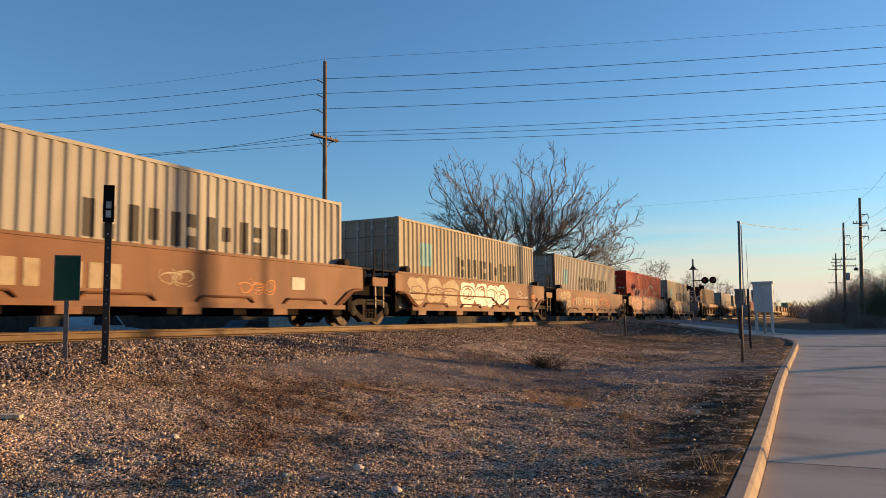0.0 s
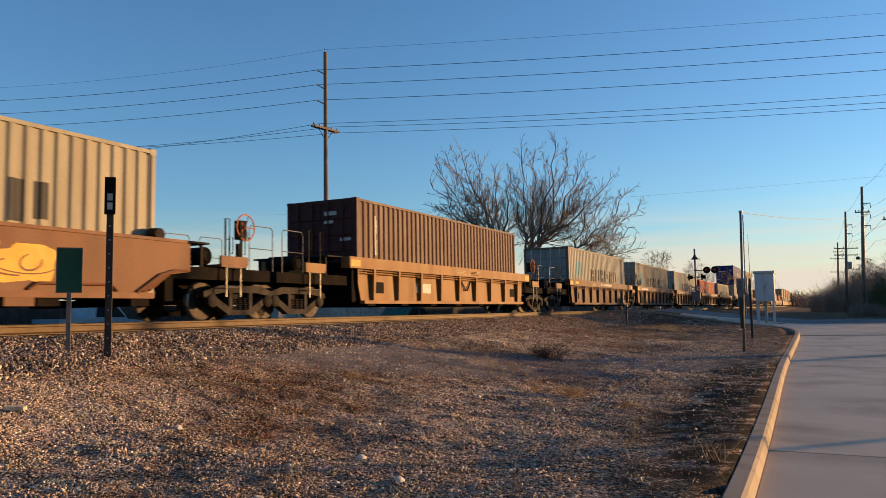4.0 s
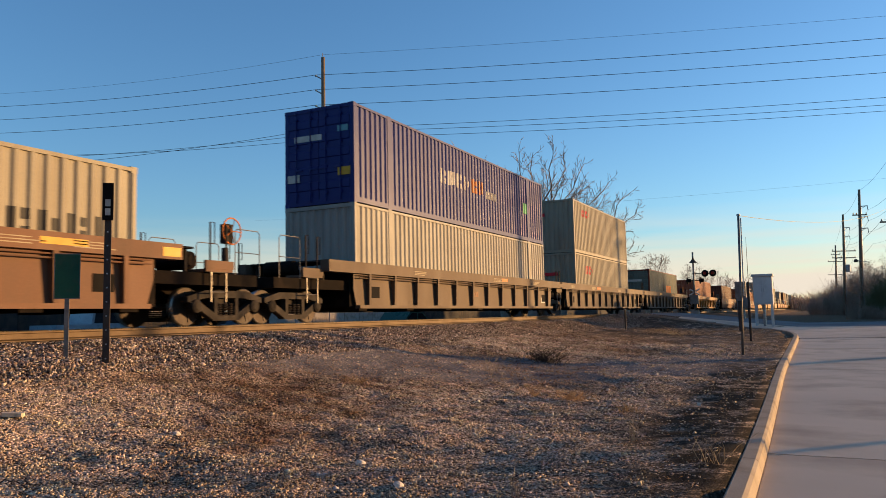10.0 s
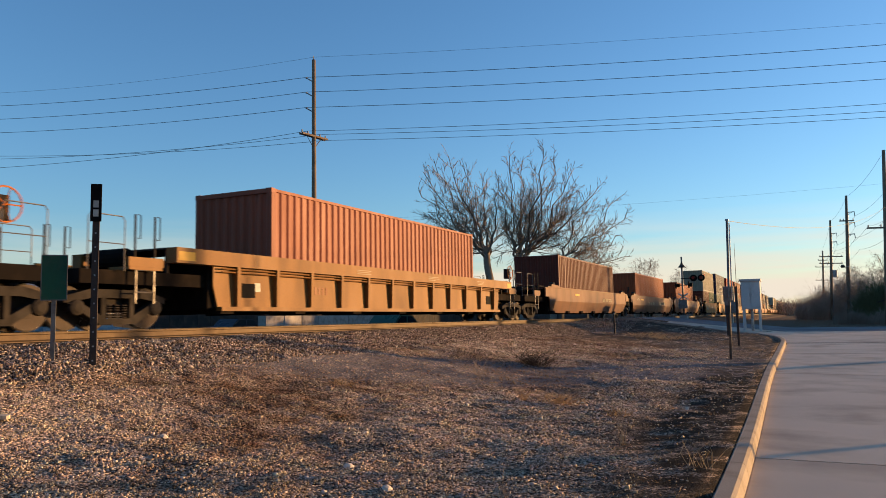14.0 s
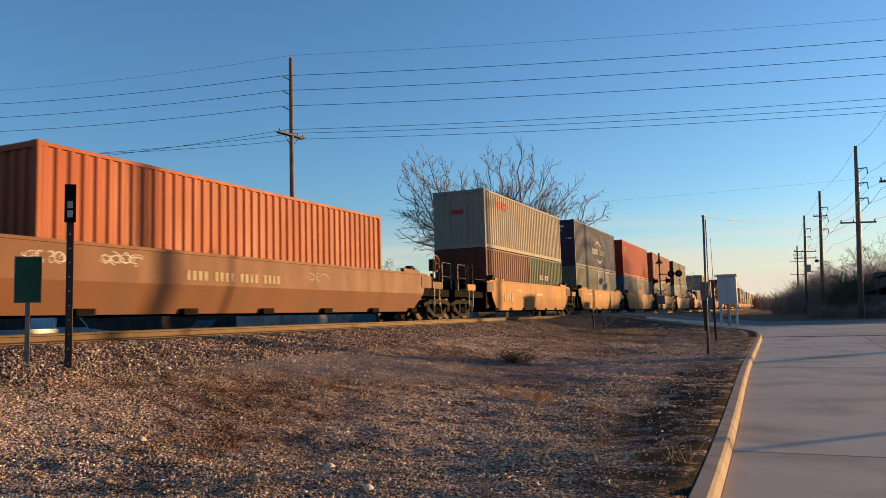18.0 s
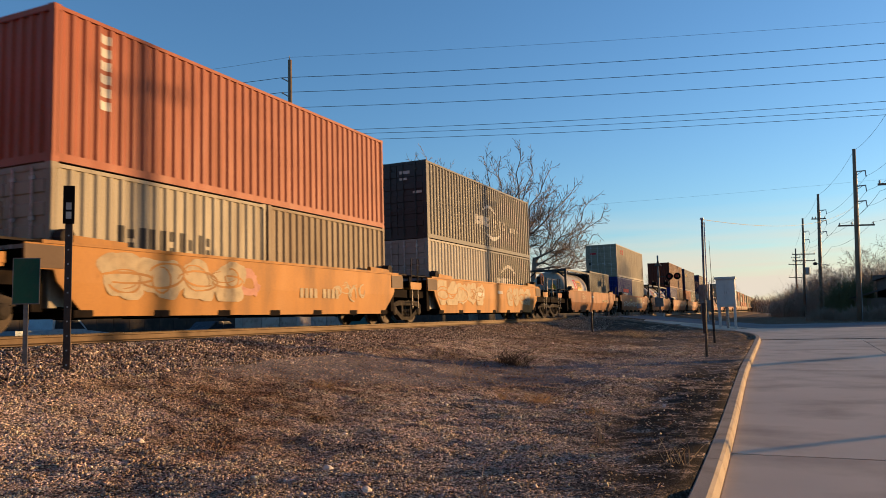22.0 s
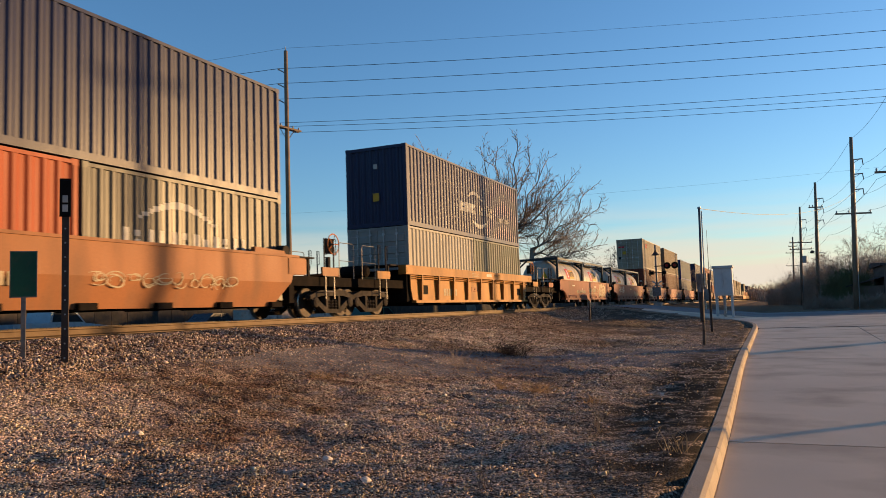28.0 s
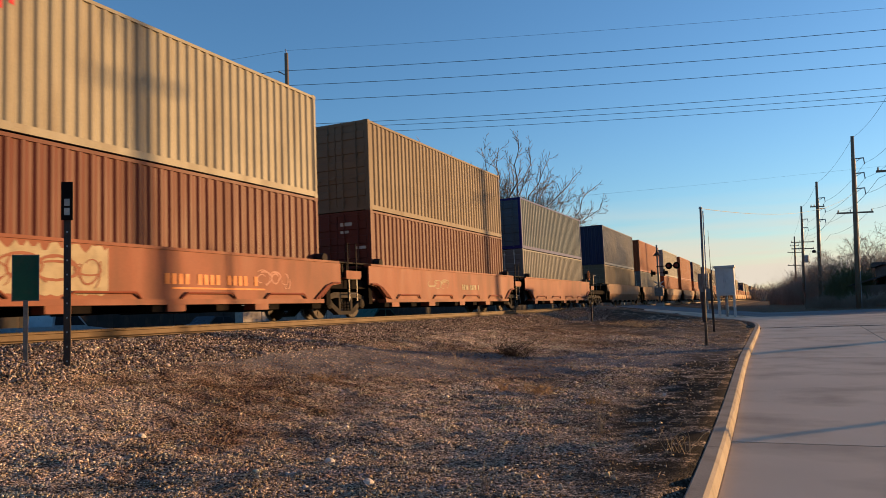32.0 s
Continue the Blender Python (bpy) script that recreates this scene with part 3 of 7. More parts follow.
# ---- track ----
RAIL = surface("rusty_rail", (0.095, 0.064, 0.037), (0.075, 0.05, 0.03), 5.0, 0.6, 0.2, bump=0.1, amount=0.15)
HEAD = surface("polished_rail_head", (0.5, 0.46, 0.4), None, 8.0, 0.3, 0.9, bump=0.02, amount=0.05)
for sx in (0.76, -0.76):
    x, z = TRACK_X + sx, RAIL_Z
    rail = thing("rail", "rusty steel rail with a worn head", "rail", "rails of the track")
    prof = [(-0.07, -0.17), (0.07, -0.17), (0.07, -0.155), (0.012, -0.13), (0.012, -0.045), (0.036, -0.035), (0.036, -0.006), (-0.036, -0.006), (-0.036, -0.035), (-0.012, -0.045), (-0.012, -0.13), (-0.07, -0.155)]
    part("rail_body", Shape().prism([(z + b, x + a) for a, b in prof][::-1], -60, 900, "y"), RAIL, rail)
    part("rail_head", Shape().prism([(z + b, x + a) for a, b in [(-0.034, -0.006), (0.034, -0.006), (0.028, 0.0), (-0.028, 0.0)]][::-1], -60, 900, "y"), HEAD, rail)
TIE = surface("weathered_tie", (0.13, 0.095, 0.07), (0.09, 0.07, 0.055), 6.0, 0.9, bump=0.4, grain=30)
tie = Shape().box(-1.3, 1.3, -0.115, 0.115, -0.18, 0.0, 0.012).mesh("sleeper", TIE)
TRACK = tagged(new("track_bed", Shape().box(TRACK_X - 1.6, TRACK_X + 1.5, -60, 900, 0.6, 1.22).mesh("track_bed", surface("ballast_bed", (0.24, 0.20, 0.17), (0.15, 0.12, 0.10), 3.0, 0.95, bump=1.0, grain=24.0, vary=0.0, bump_size=0.06))), "stone track bed under the sleepers", "", "", "structure")
for k in range(120):
    part("sleeper", tie, TIE, TRACK, at=pose(TRACK_X, 0.2 + 0.53 * k, RAIL_Z - 0.172))
PANEL = surface("crossing_concrete", (0.36, 0.33, 0.29), None, 3.0, 0.85, bump=0.2, amount=0.25)
cr = thing("crossing_surface", "concrete panels between the rails at the road crossing", "level crossing")
for x0, x1 in ((-15.2, -13.62), (-13.42, -12.1), (-11.9, -10.4)):
    for k in range(4):
        part("panel", Shape().box(x0, x1, 45.6 + 2.7 * k, 48.28 + 2.7 * k, 1.2, 1.50, 0.02), PANEL, cr)


# ---- posts and signs by the track ----
GREENBACK = surface("dull_green_sign", (0.02, 0.085, 0.05), (0.018, 0.07, 0.045), 8.0, 0.5, 0.2, bump=0.03, amount=0.15)
SIGNMETAL = surface("weathered_sign_steel", (0.20, 0.19, 0.18), (0.13, 0.12, 0.11), 8.0, 0.5, 0.5, bump=0.05)
DARKPOST = surface("dark_post", (0.055, 0.045, 0.04), None, 8.0, 0.7, 0.2, bump=0.1)
WHITEISH = surface("grey_white_cabinet", (0.52, 0.52, 0.50), (0.45, 0.45, 0.44), 2.0, 0.5, bump=0.04, amount=0.15)
at = lambda az, d: (-d * math.sin(radians(az)), d * math.cos(radians(az)))


def channel(x, y, z0, z1, w):
    """A U-channel sign post."""
    s = Shape().box(x - w, x + w, y - 0.006, y + 0.006, z0, z1).box(x - w, x - w + 0.008, y, y + 0.03, z0, z1).box(x + w - 0.008, x + w, y, y + 0.03, z0, z1)
    return s


x, y = at(50.72, 11.7)
zb = lie(x, y) - 0.05
ob = thing("marker_post", "dark steel post with a narrow black sign on top", "sign post")
ob.matrix_basis = pose(x, y, 0, 0, 0, 40)
part("post", channel(0, 0, zb, 3.62, 0.045), DARKPOST, ob)
for k in range(22):
    part("hole", Shape().box(-0.01, 0.01, -0.0085, -0.0062, zb + 0.12 + 0.1 * k, zb + 0.14 + 0.1 * k), BARE, ob) if k % 2 == 0 else None
part("sign_plate", Shape().box(-0.075, 0.075, -0.03, -0.018, 3.08, 3.62, 0.006), BLACK, ob, "narrow black sign plate")
for z0, z1 in ((3.15, 3.25), (3.28, 3.38)):
    part("numeral", Shape().box(-0.035, 0.035, -0.034, -0.031, z0, z1).box(-0.0, 0.001, -0.0341, -0.034, z0, z1), DECAL["white"], ob)
x, y = at(53.2, 12.1)
zb = lie(x, y) - 0.05
ob = thing("green_sign", "blank dull green sign on a thin steel post", "sign")
ob.matrix_basis = pose(x, y, 0, 0, 0, 46)
part("post", channel(0, 0.012, zb, 2.6, 0.03), SIGNMETAL, ob)
part("sign_panel", Shape().box(-0.165, 0.165, -0.012, -0.002, 1.98, 2.62, 0.0), GREENBACK, ob, "dull green panel")
edge = Shape()
for a, b, c, d in ((-0.172, -0.160, 1.975, 2.625), (0.160, 0.172, 1.975, 2.625)):
    edge.box(a, b, -0.014, 0.0, c, d)
edge.box(-0.172, 0.172, -0.014, 0.0, 2.615, 2.628).box(-0.172, 0.172, -0.014, 0.0, 1.972, 1.985)
part("rim", edge, SIGNMETAL, ob)
x, y = at(13.05, 36.5)
ob = thing("thin_post", "short thin dark steel post standing in the gravel", "post")
part("post", Shape().box(x - 0.035, x + 0.035, y - 0.02, y + 0.02, lie(x, y) - 0.1, lie(x, y) + 0.9), DARKPOST, ob)
part("cap", Shape().box(x - 0.05, x + 0.05, y - 0.03, y + 0.03, lie(x, y) + 0.9, lie(x, y) + 0.98), SIGNMETAL, ob)

WOOD = surface("weathered_pole_wood", (0.22, 0.165, 0.12), (0.15, 0.115, 0.085), 3.0, 0.9, bump=0.4, grain=20.0, streak=0.8, amount=0.3, vary=0.1)
WIRE = surface("wire_black", (0.04, 0.04, 0.042), None, 4.0, 0.6, bump=0)
GLASSY = surface("insulator_grey", (0.32, 0.33, 0.34), None, 6.0, 0.35, bump=0)


def wire(name, label, p, q, sag, r):
    p, q = Vector(p), Vector(q)
    n = 28
    pts = [p.lerp(q, i / n) - Vector((0, 0, sag * 4 * (i / n) * (1 - i / n))) for i in range(n + 1)]
    s = Shape()
    ringn = 4
    d = (q - p).normalized()
    a = d.cross((0, 0, 1)).normalized()
    up = Vector((0, 0, 1))
    for c in pts:
        for i in range(ringn):
            w = 2 * math.pi * (i + 0.5) / ringn
            s.v.append(tuple(c + a * (r * math.cos(w)) + up * (r * math.sin(w))))
    for j in range(n):
        for i in range(ringn):
            k = (i + 1) % ringn
            s.f.append((j * ringn + i, j * ringn + k, j * ringn + ringn + k, j * ringn + ringn + i))
    return solid(name, s, WIRE, label, "wire", "overhead wires")


# tall pole on the far side of the track, with three insulators on one side and a double arm
PX, PY = -30.0, 42.0
ob = thing("utility_pole", "tall weathered wooden power pole with insulators and a double cross arm", "utility pole", "power poles")
part("mast", Shape().tube((PX, PY, 0.1), (PX, PY, 19.8), 0.2, 0.13, 14), WOOD, ob, smooth=True)
part("tip", Shape().tube((PX, PY, 19.78), (PX - 0.05, PY, 20.1), 0.03, n=6), GLASSY, ob)
TOPS = [(18.55, 17.55), (17.5, 16.4), (16.4, 15.3)]
for z, _ in TOPS:
    part("insulator", Shape().tube((PX, PY, z - 0.35), (PX - 0.55, PY - 0.1, z), 0.045, n=6).lathe([(z - 0.04, 0.07), (z + 0.06, 0.07)], "z", 8, (PX - 0.55, PY - 0.1, 0)), GLASSY, ob)
ca = part("cross_arm", Shape().box(-1.25, 1.25, -0.18, -0.09, -0.06, 0.06).box(-1.25, 1.25, 0.09, 0.18, -0.06, 0.06), WOOD, ob, at=pose(PX, PY, 14.35, 0, 0, 82))
for k in (-1.15, -0.6, 0.6, 1.15):
    part("pin", Shape().lathe([(14.4, 0.03), (14.5, 0.06), (14.62, 0.045)], "z", 8, (PX + k * math.cos(radians(82)), PY + k * math.sin(radians(82)), 0)), GLASSY, ob)
for sy in (-1, 1):
    part("brace", Shape().tube((PX, PY, 13.5), (PX + 0.1 * sy, PY + 0.7 * sy, 14.3), 0.03, n=4), WOOD, ob)
LAB = "thin black overhead power wire"
wire("power_wire", LAB, (PX, PY, 20.0), (39.0, 62.0, 19.6), 0.5, 0.008)
wire("power_wire", LAB, (PX, PY, 20.0), (-66.0, 36.0, 21.0), 0.6, 0.008)
for (z, zr), zl in zip(TOPS, (18.9, 17.8, 16.7)):
    wire("power_wire", LAB, (PX - 0.55, PY - 0.1, z + 0.06), (39.0, 62.0, z + 0.2), 0.75, 0.018)
    wire("power_wire", LAB, (PX - 0.55, PY - 0.1, z + 0.06), (-66.0, 36.0, zl + 1.0), 0.45, 0.018)
for k, zr in ((-0.6, 14.8), (0.6, 14.15), (1.15, 13.85)):
    bx, by = PX + k * math.cos(radians(82)), PY + k * math.sin(radians(82))
    wire("power_wire", LAB, (bx, by, 14.62 if k != 1.15 else 14.3), (39.0, 62.0, zr + 0.4), 0.75, 0.016)
    wire("power_wire", LAB, (bx, by, 14.62 if k != 1.15 else 14.3), (-66.0, 34.0, 14.7 + 0.9 * k), 0.6, 0.016)
wire("telephone_wire", LAB, (-60.0, 70.0, 13.6), (45.0, 72.0, 13.4), 1.4, 0.006)

# the line of poles on the road's far side
LINE = [(7.2, 30.0), (6.75, 48.9), (5.78, 66.0), (4.21, 90.0), (3.24, 113.0), (3.07, 160.0)]


def line_pole(x, y, top, davits, arms, transformer=False, lean=0.035):
    """A wooden pole that leans a little: davits and arms are heights; arms: (height, half its length)."""
    ob = thing("utility_pole", "wooden power pole with cross arms and stand-off insulators", "utility pole", "power poles along the road")
    foot = height(x, y)
    ob.matrix_basis = pose(x, y, foot) @ pose(0, 0, 0, 0, math.degrees(lean), 0)
    part("mast", Shape().tube((0, 0, -0.2), (0, 0, top - foot), 0.19, 0.12, 12), WOOD, ob, smooth=True)
    for z in davits:
        z -= foot
        part("davit", Shape().tube((0, 0, z), (0.75, 0, z + 0.05), 0.05, n=6).tube((0.72, 0, z + 0.03), (0.78, 0, z - 0.45), 0.04, n=6).tube((0, 0, z - 0.35), (0.5, 0, z), 0.02, n=4), GLASSY, ob)
    for z, w in arms:
        z -= foot
        part("cross_arm", Shape().box(-w, w, -0.06, 0.06, z - 0.06, z + 0.06), WOOD, ob)
        for k in (-w + 0.1, -0.3, w - 0.1):
            part("pin", Shape().lathe([(z + 0.06, 0.03), (z + 0.14, 0.06), (z + 0.24, 0.04)], "z", 8, (k, 0, 0)), GLASSY, ob)
    part("ground_wire", Shape().tube((0.22, -0.1, 0), (0.14, -0.1, davits[0] - foot), 0.025, n=5), GLASSY, ob)
    if transformer:
        z = arms[-1][0] - foot
        part("transformer", Shape().lathe([(z - 1.9, 0.2), (z - 1.85, 0.28), (z - 0.95, 0.28), (z - 0.9, 0.2)], "z", 14, (0.45, 0, 0)), GLASSY, ob)
        part("street_light_bracket", Shape().path([(0.1, 0, z - 2.2), (0.7, 0, z - 3.0), (1.5, 0, z - 4.0)], 0.04, 5), GLASSY, ob)


DAVITS = (12.2, 11.05, 9.85)
for k, (x, y) in enumerate(LINE):
    arms = {3: [(11.3, 0.7)], 4: [(9.1, 1.4), (8.2, 1.4)], 5: [(11.6, 0.8), (10.3, 1.3), (7.8, 1.3)]}.get(k, [(8.55 if k < 2 else 8.0, 1.25)])
    line_pole(x - (0.35 if k > 0 else 0.0), y, 14.0 if k < 5 else 13.4, DAVITS if k < 4 else DAVITS[:2], arms, k == 4, 0.04 if k > 0 else 0.0)
    if k == 3:
        lamp = thing("street_lamp", "small dark lamp head on the side of a pole", "street lamp")
        part("arm", Shape().tube((x + 0.5, y - 0.1, 6.3), (x - 0.5, y - 0.4, 6.5), 0.03, n=5), GLASSY, lamp)
        part("head", Shape().lathe([(6.3, 0.16), (6.45, 0.22), (6.62, 0.12)], "z", 12, (x - 0.6, y - 0.45, 0)), DARKPOST, lamp)
for (x0, y0), (x1, y1) in zip(LINE, LINE[1:]):
    for z, dx in ((13.9, 0.2), (11.8, 0.89), (10.65, 0.85), (9.45, 0.8), (8.2, -1.2), (8.2, 1.1)):
        wire("power_wire", LAB, (x0 + dx, y0, z), (x1 + dx, y1, z), 0.45, 0.010)

# a slim pole on the road's far side, which throws its shadow over the near lot
ob = thing("steel_pole", "slim grey steel pole on the far verge", "pole")
part("tube", Shape().tube((7.6, 17.4, 0.0), (7.6, 17.4, 6.5), 0.085, 0.06, 10), SIGNMETAL, ob, smooth=True)

# slim steel pole by the kerb with its service wire, and a tagged post with an aerial
x, y = -2.03, 22.8
ob = thing("steel_pole", "slim grey steel pole carrying a service wire", "pole")
part("tube", Shape().tube((x, y, lie(x, y) - 0.3), (x + 0.09, y, 4.28), 0.04, 0.032, 10), SIGNMETAL, ob, smooth=True)
part("cap", Shape().lathe([(4.28, 0.055), (4.33, 0.045)], "z", 10, (x + 0.09, y, 0)), BARE, ob)
part("conduit", Shape().tube((x + 0.12, y - 0.03, 2.0), (x + 0.15, y - 0.03, 4.2), 0.018, n=6), BARE, ob)
part("meter_box", Shape().box(x - 0.12, x + 0.17, y + 0.05, y + 0.2, 1.95, 2.4, 0.02), SIGNMETAL, ob, "grey meter box")
part("sleeve", Shape().tube((x, y, 1.0), (x, y, 1.86), 0.062, n=10), DARKPOST, ob)
wire("service_wire", "thin black service wire", (x + 0.09, y, 4.28), (5.85, 66.0, 9.6), 0.75, 0.009)
x, y = -2.32, 29.5
ob = thing("aerial_post", "thin dark steel post carrying a whip aerial", "post")
part("post", channel(x, y, lie(x, y) - 0.2, 2.62, 0.04), DARKPOST, ob)
part("aerial", Shape().tube((x + 0.02, y, 2.6), (x + 0.02, y, 4.25), 0.012, 0.006, 5), DARKPOST, ob)

# ---- crossing signal and cabinets ----
SX, SY = at(8.1, 58.0)
zb = height(SX, SY)
ob = thing("crossing_signal", "railway crossing signal mast with flashing lights and a bell", "crossing signal")
part("mast", Shape().tube((SX, SY, zb), (SX, SY, 5.9), 0.075, 0.06, 12), SIGNMETAL, ob, smooth=True)
part("base", Shape().box(SX - 0.28, SX + 0.28, SY - 0.28, SY + 0.28, zb - 0.1, zb + 0.25, 0.06), PANEL, ob)
part("bell", Shape().lathe([(5.12, 0.30), (5.2, 0.22), (5.36, 0.09), (5.55, 0.05)], "z", 14, (SX, SY, 0)), DARKPOST, ob)
part("light_arm", Shape().tube((SX - 0.1, SY - 0.1, 4.3), (SX + 1.4, SY - 0.1, 4.3), 0.04, n=6).tube((SX - 0.6, SY + 0.1, 3.82), (SX + 0.7, SY + 0.1, 3.82), 0.04, n=6), DARKPOST, ob)
LENS = surface("dark_red_lens", (0.22, 0.02, 0.015), None, 8.0, 0.2, bump=0)
for dx in (0.82, 1.36):
    light = part("light", Shape().lathe([(SY - 0.22, 0.25), (SY - 0.14, 0.25)], "y", 18, (SX + dx, 0, 4.3)), BLACK, ob, "black round backing disc")
    part("hood", Shape().lathe([(SY - 0.45, 0.13), (SY - 0.22, 0.14)], "y", 14, (SX + dx, 0, 4.3)), BLACK, light)
    part("lens", Shape().lathe([(SY - 0.465, 0.11), (SY - 0.45, 0.11)], "y", 14, (SX + dx, 0, 4.3)), LENS, light)
for dx in (-0.45, 0.45):
    light = part("light", Shape().lathe([(SX + dx - 0.04, 0.25), (SX + dx + 0.04, 0.25)], "x", 18, (0, SY, 3.82)), BLACK, ob, "black round backing disc")
    part("hood", Shape().lathe([(SX + dx + 0.04, 0.14), (SX + dx + 0.26, 0.13)], "x", 14, (0, SY, 3.82)), BLACK, light)
part("crossbuck", Shape().tube((SX - 0.35, SY + 0.09, 2.75), (SX + 0.35, SY + 0.09, 3.2), 0.05, n=4).tube((SX - 0.35, SY + 0.12, 3.2), (SX + 0.35, SY + 0.12, 2.75), 0.05, n=4), WHITEISH, ob, "pale crossed boards seen from behind")
part("control_box", Shape().box(SX - 0.3, SX + 0.3, SY - 0.28, SY - 0.06, 2.1, 2.75, 0.03), SIGNMETAL, ob, "grey control box on the mast")


def cabinet(az, d, w, h, leg, label, mat):
    x, y = at(az, d)
    z = height(x, y)
    ob = thing("signal_cabinet", label, "cabinet", "railway signal cabinets")
    z0 = z + leg
    part("case", Shape().box(x - w / 2, x + w / 2, y - 0.45, y + 0.45, z0, z0 + h, 0.02), mat, ob)
    part("lid", Shape().prism([(y - 0.55, z0 + h), (y + 0.55, z0 + h), (y + 0.55, z0 + h + 0.07), (y - 0.55, z0 + h + 0.12)], x - w / 2 - 0.06, x + w / 2 + 0.06, "x"), mat, ob)
    for sx in (-1, 1):
        door = part("door", Shape().box(x + (0.01 if sx > 0 else -w / 2 + 0.03), x + (w / 2 - 0.03 if sx > 0 else -0.01), y - 0.475, y - 0.452, z0 + 0.06, z0 + h - 0.06, 0.0), mat, ob)
        part("handle", Shape().box(x + sx * 0.05 - 0.015, x + sx * 0.05 + 0.015, y - 0.51, y - 0.476, z0 + h * 0.45, z0 + h * 0.58), BARE, door)
    for sx in (-1, 1):
        for sy in (-1, 1):
            part("leg", Shape().box(x + sx * (w / 2 - 0.08) - 0.05, x + sx * (w / 2 - 0.08) + 0.05, y + sy * 0.35 - 0.05, y + sy * 0.35 + 0.05, z - 0.15, z0 + 0.01), mat, ob)
    part("conduit", Shape().tube((x, y, z - 0.1), (x, y, z0 + 0.02), 0.08, n=10), BARE, ob)


cabinet(3.52, 44.0, 0.95, 1.5, 1.15, "pale grey steel signal cabinet standing on four legs", WHITEISH)
cabinet(4.85, 54.0, 0.8, 1.2, 0.7, "grey steel relay cabinet on legs beside the crossing", SIGNMETAL)

# ---- bare trees, brush ----
BARK = surface("grey_bark", (0.27, 0.225, 0.18), (0.19, 0.155, 0.125), 3.0, 0.9, bump=0.4, grain=14.0, streak=0.7, amount=0.25, vary=0.15)
TWIG = surface("thin_twigs", (0.31, 0.24, 0.18), (0.24, 0.185, 0.14), 1.0, 0.9, bump=0, amount=0.2, vary=0.2)
BRUSH = surface("winter_brush", (0.40, 0.30, 0.225), (0.30, 0.225, 0.17), 0.5, 0.95, bump=0, amount=0.25, vary=0.25)
NEEDLE = surface("dull_evergreen", (0.12, 0.135, 0.065), (0.09, 0.10, 0.05), 0.8, 0.9, bump=0, amount=0.2, vary=0.2)
SHRUB = surface("dark_shrub", (0.05, 0.038, 0.03), (0.035, 0.027, 0.022), 2.0, 0.95, bump=0, amount=0.2)
DRY = surface("dry_grass", (0.40, 0.26, 0.13), (0.30, 0.19, 0.09), 4.0, 0.9, bump=0, amount=0.2, vary=0.2)
STRAW = surface("pale_straw", (0.46, 0.36, 0.22), (0.36, 0.27, 0.16), 4.0, 0.9, bump=0, amount=0.15, vary=0.2)


def tubes(segs, n=3):
    """Vertices and triangles for many tapered tubes at once; segs: rows of p, q, r0, r1."""
    a = np.asarray(segs, float)
    p, q, r = a[:, 0:3], a[:, 3:6], a[:, 6:8]
    d = q - p
    d /= np.linalg.norm(d, axis=1, keepdims=True) + 1e-9
    ref = np.where(np.abs(d[:, 2:3]) < 0.9, [[0, 0, 1.0]], [[1.0, 0, 0]])
    u = np.cross(d, ref)
    u /= np.linalg.norm(u, axis=1, keepdims=True) + 1e-9
    w = np.cross(d, u)
    ang = 2 * np.pi * np.arange(n) / n
    ring = u[:, None] * np.cos(ang)[None, :, None] + w[:, None] * np.sin(ang)[None, :, None]
    v = np.concatenate([p[:, None] + ring * r[:, 0, None, None], q[:, None] + ring * r[:, 1, None, None]], 1)
    tri = []
    for i in range(n):
        j = (i + 1) % n
        tri += [[i, n + i, n + j], [i, n + j, j]]
    f = np.array(tri)[None] + (2 * n * np.arange(len(a)))[:, None, None]
    return v.reshape(-1, 3), f.reshape(-1, 3)


def tri_mesh(name, v, f, mat):
    me = bpy.data.meshes.new(name)
    me.vertices.add(len(v))
    me.vertices.foreach_set("co", np.ascontiguousarray(v, dtype=np.float32).ravel())
    me.loops.add(3 * len(f))
    me.loops.foreach_set("vertex_index", np.ascontiguousarray(f, dtype=np.int32).ravel())
    me.polygons.add(len(f))
    me.polygons.foreach_set("loop_start", np.arange(0, 3 * len(f), 3, dtype=np.int32))
    me.update(calc_edges=True)
    me.materials.append(mat)
    return me


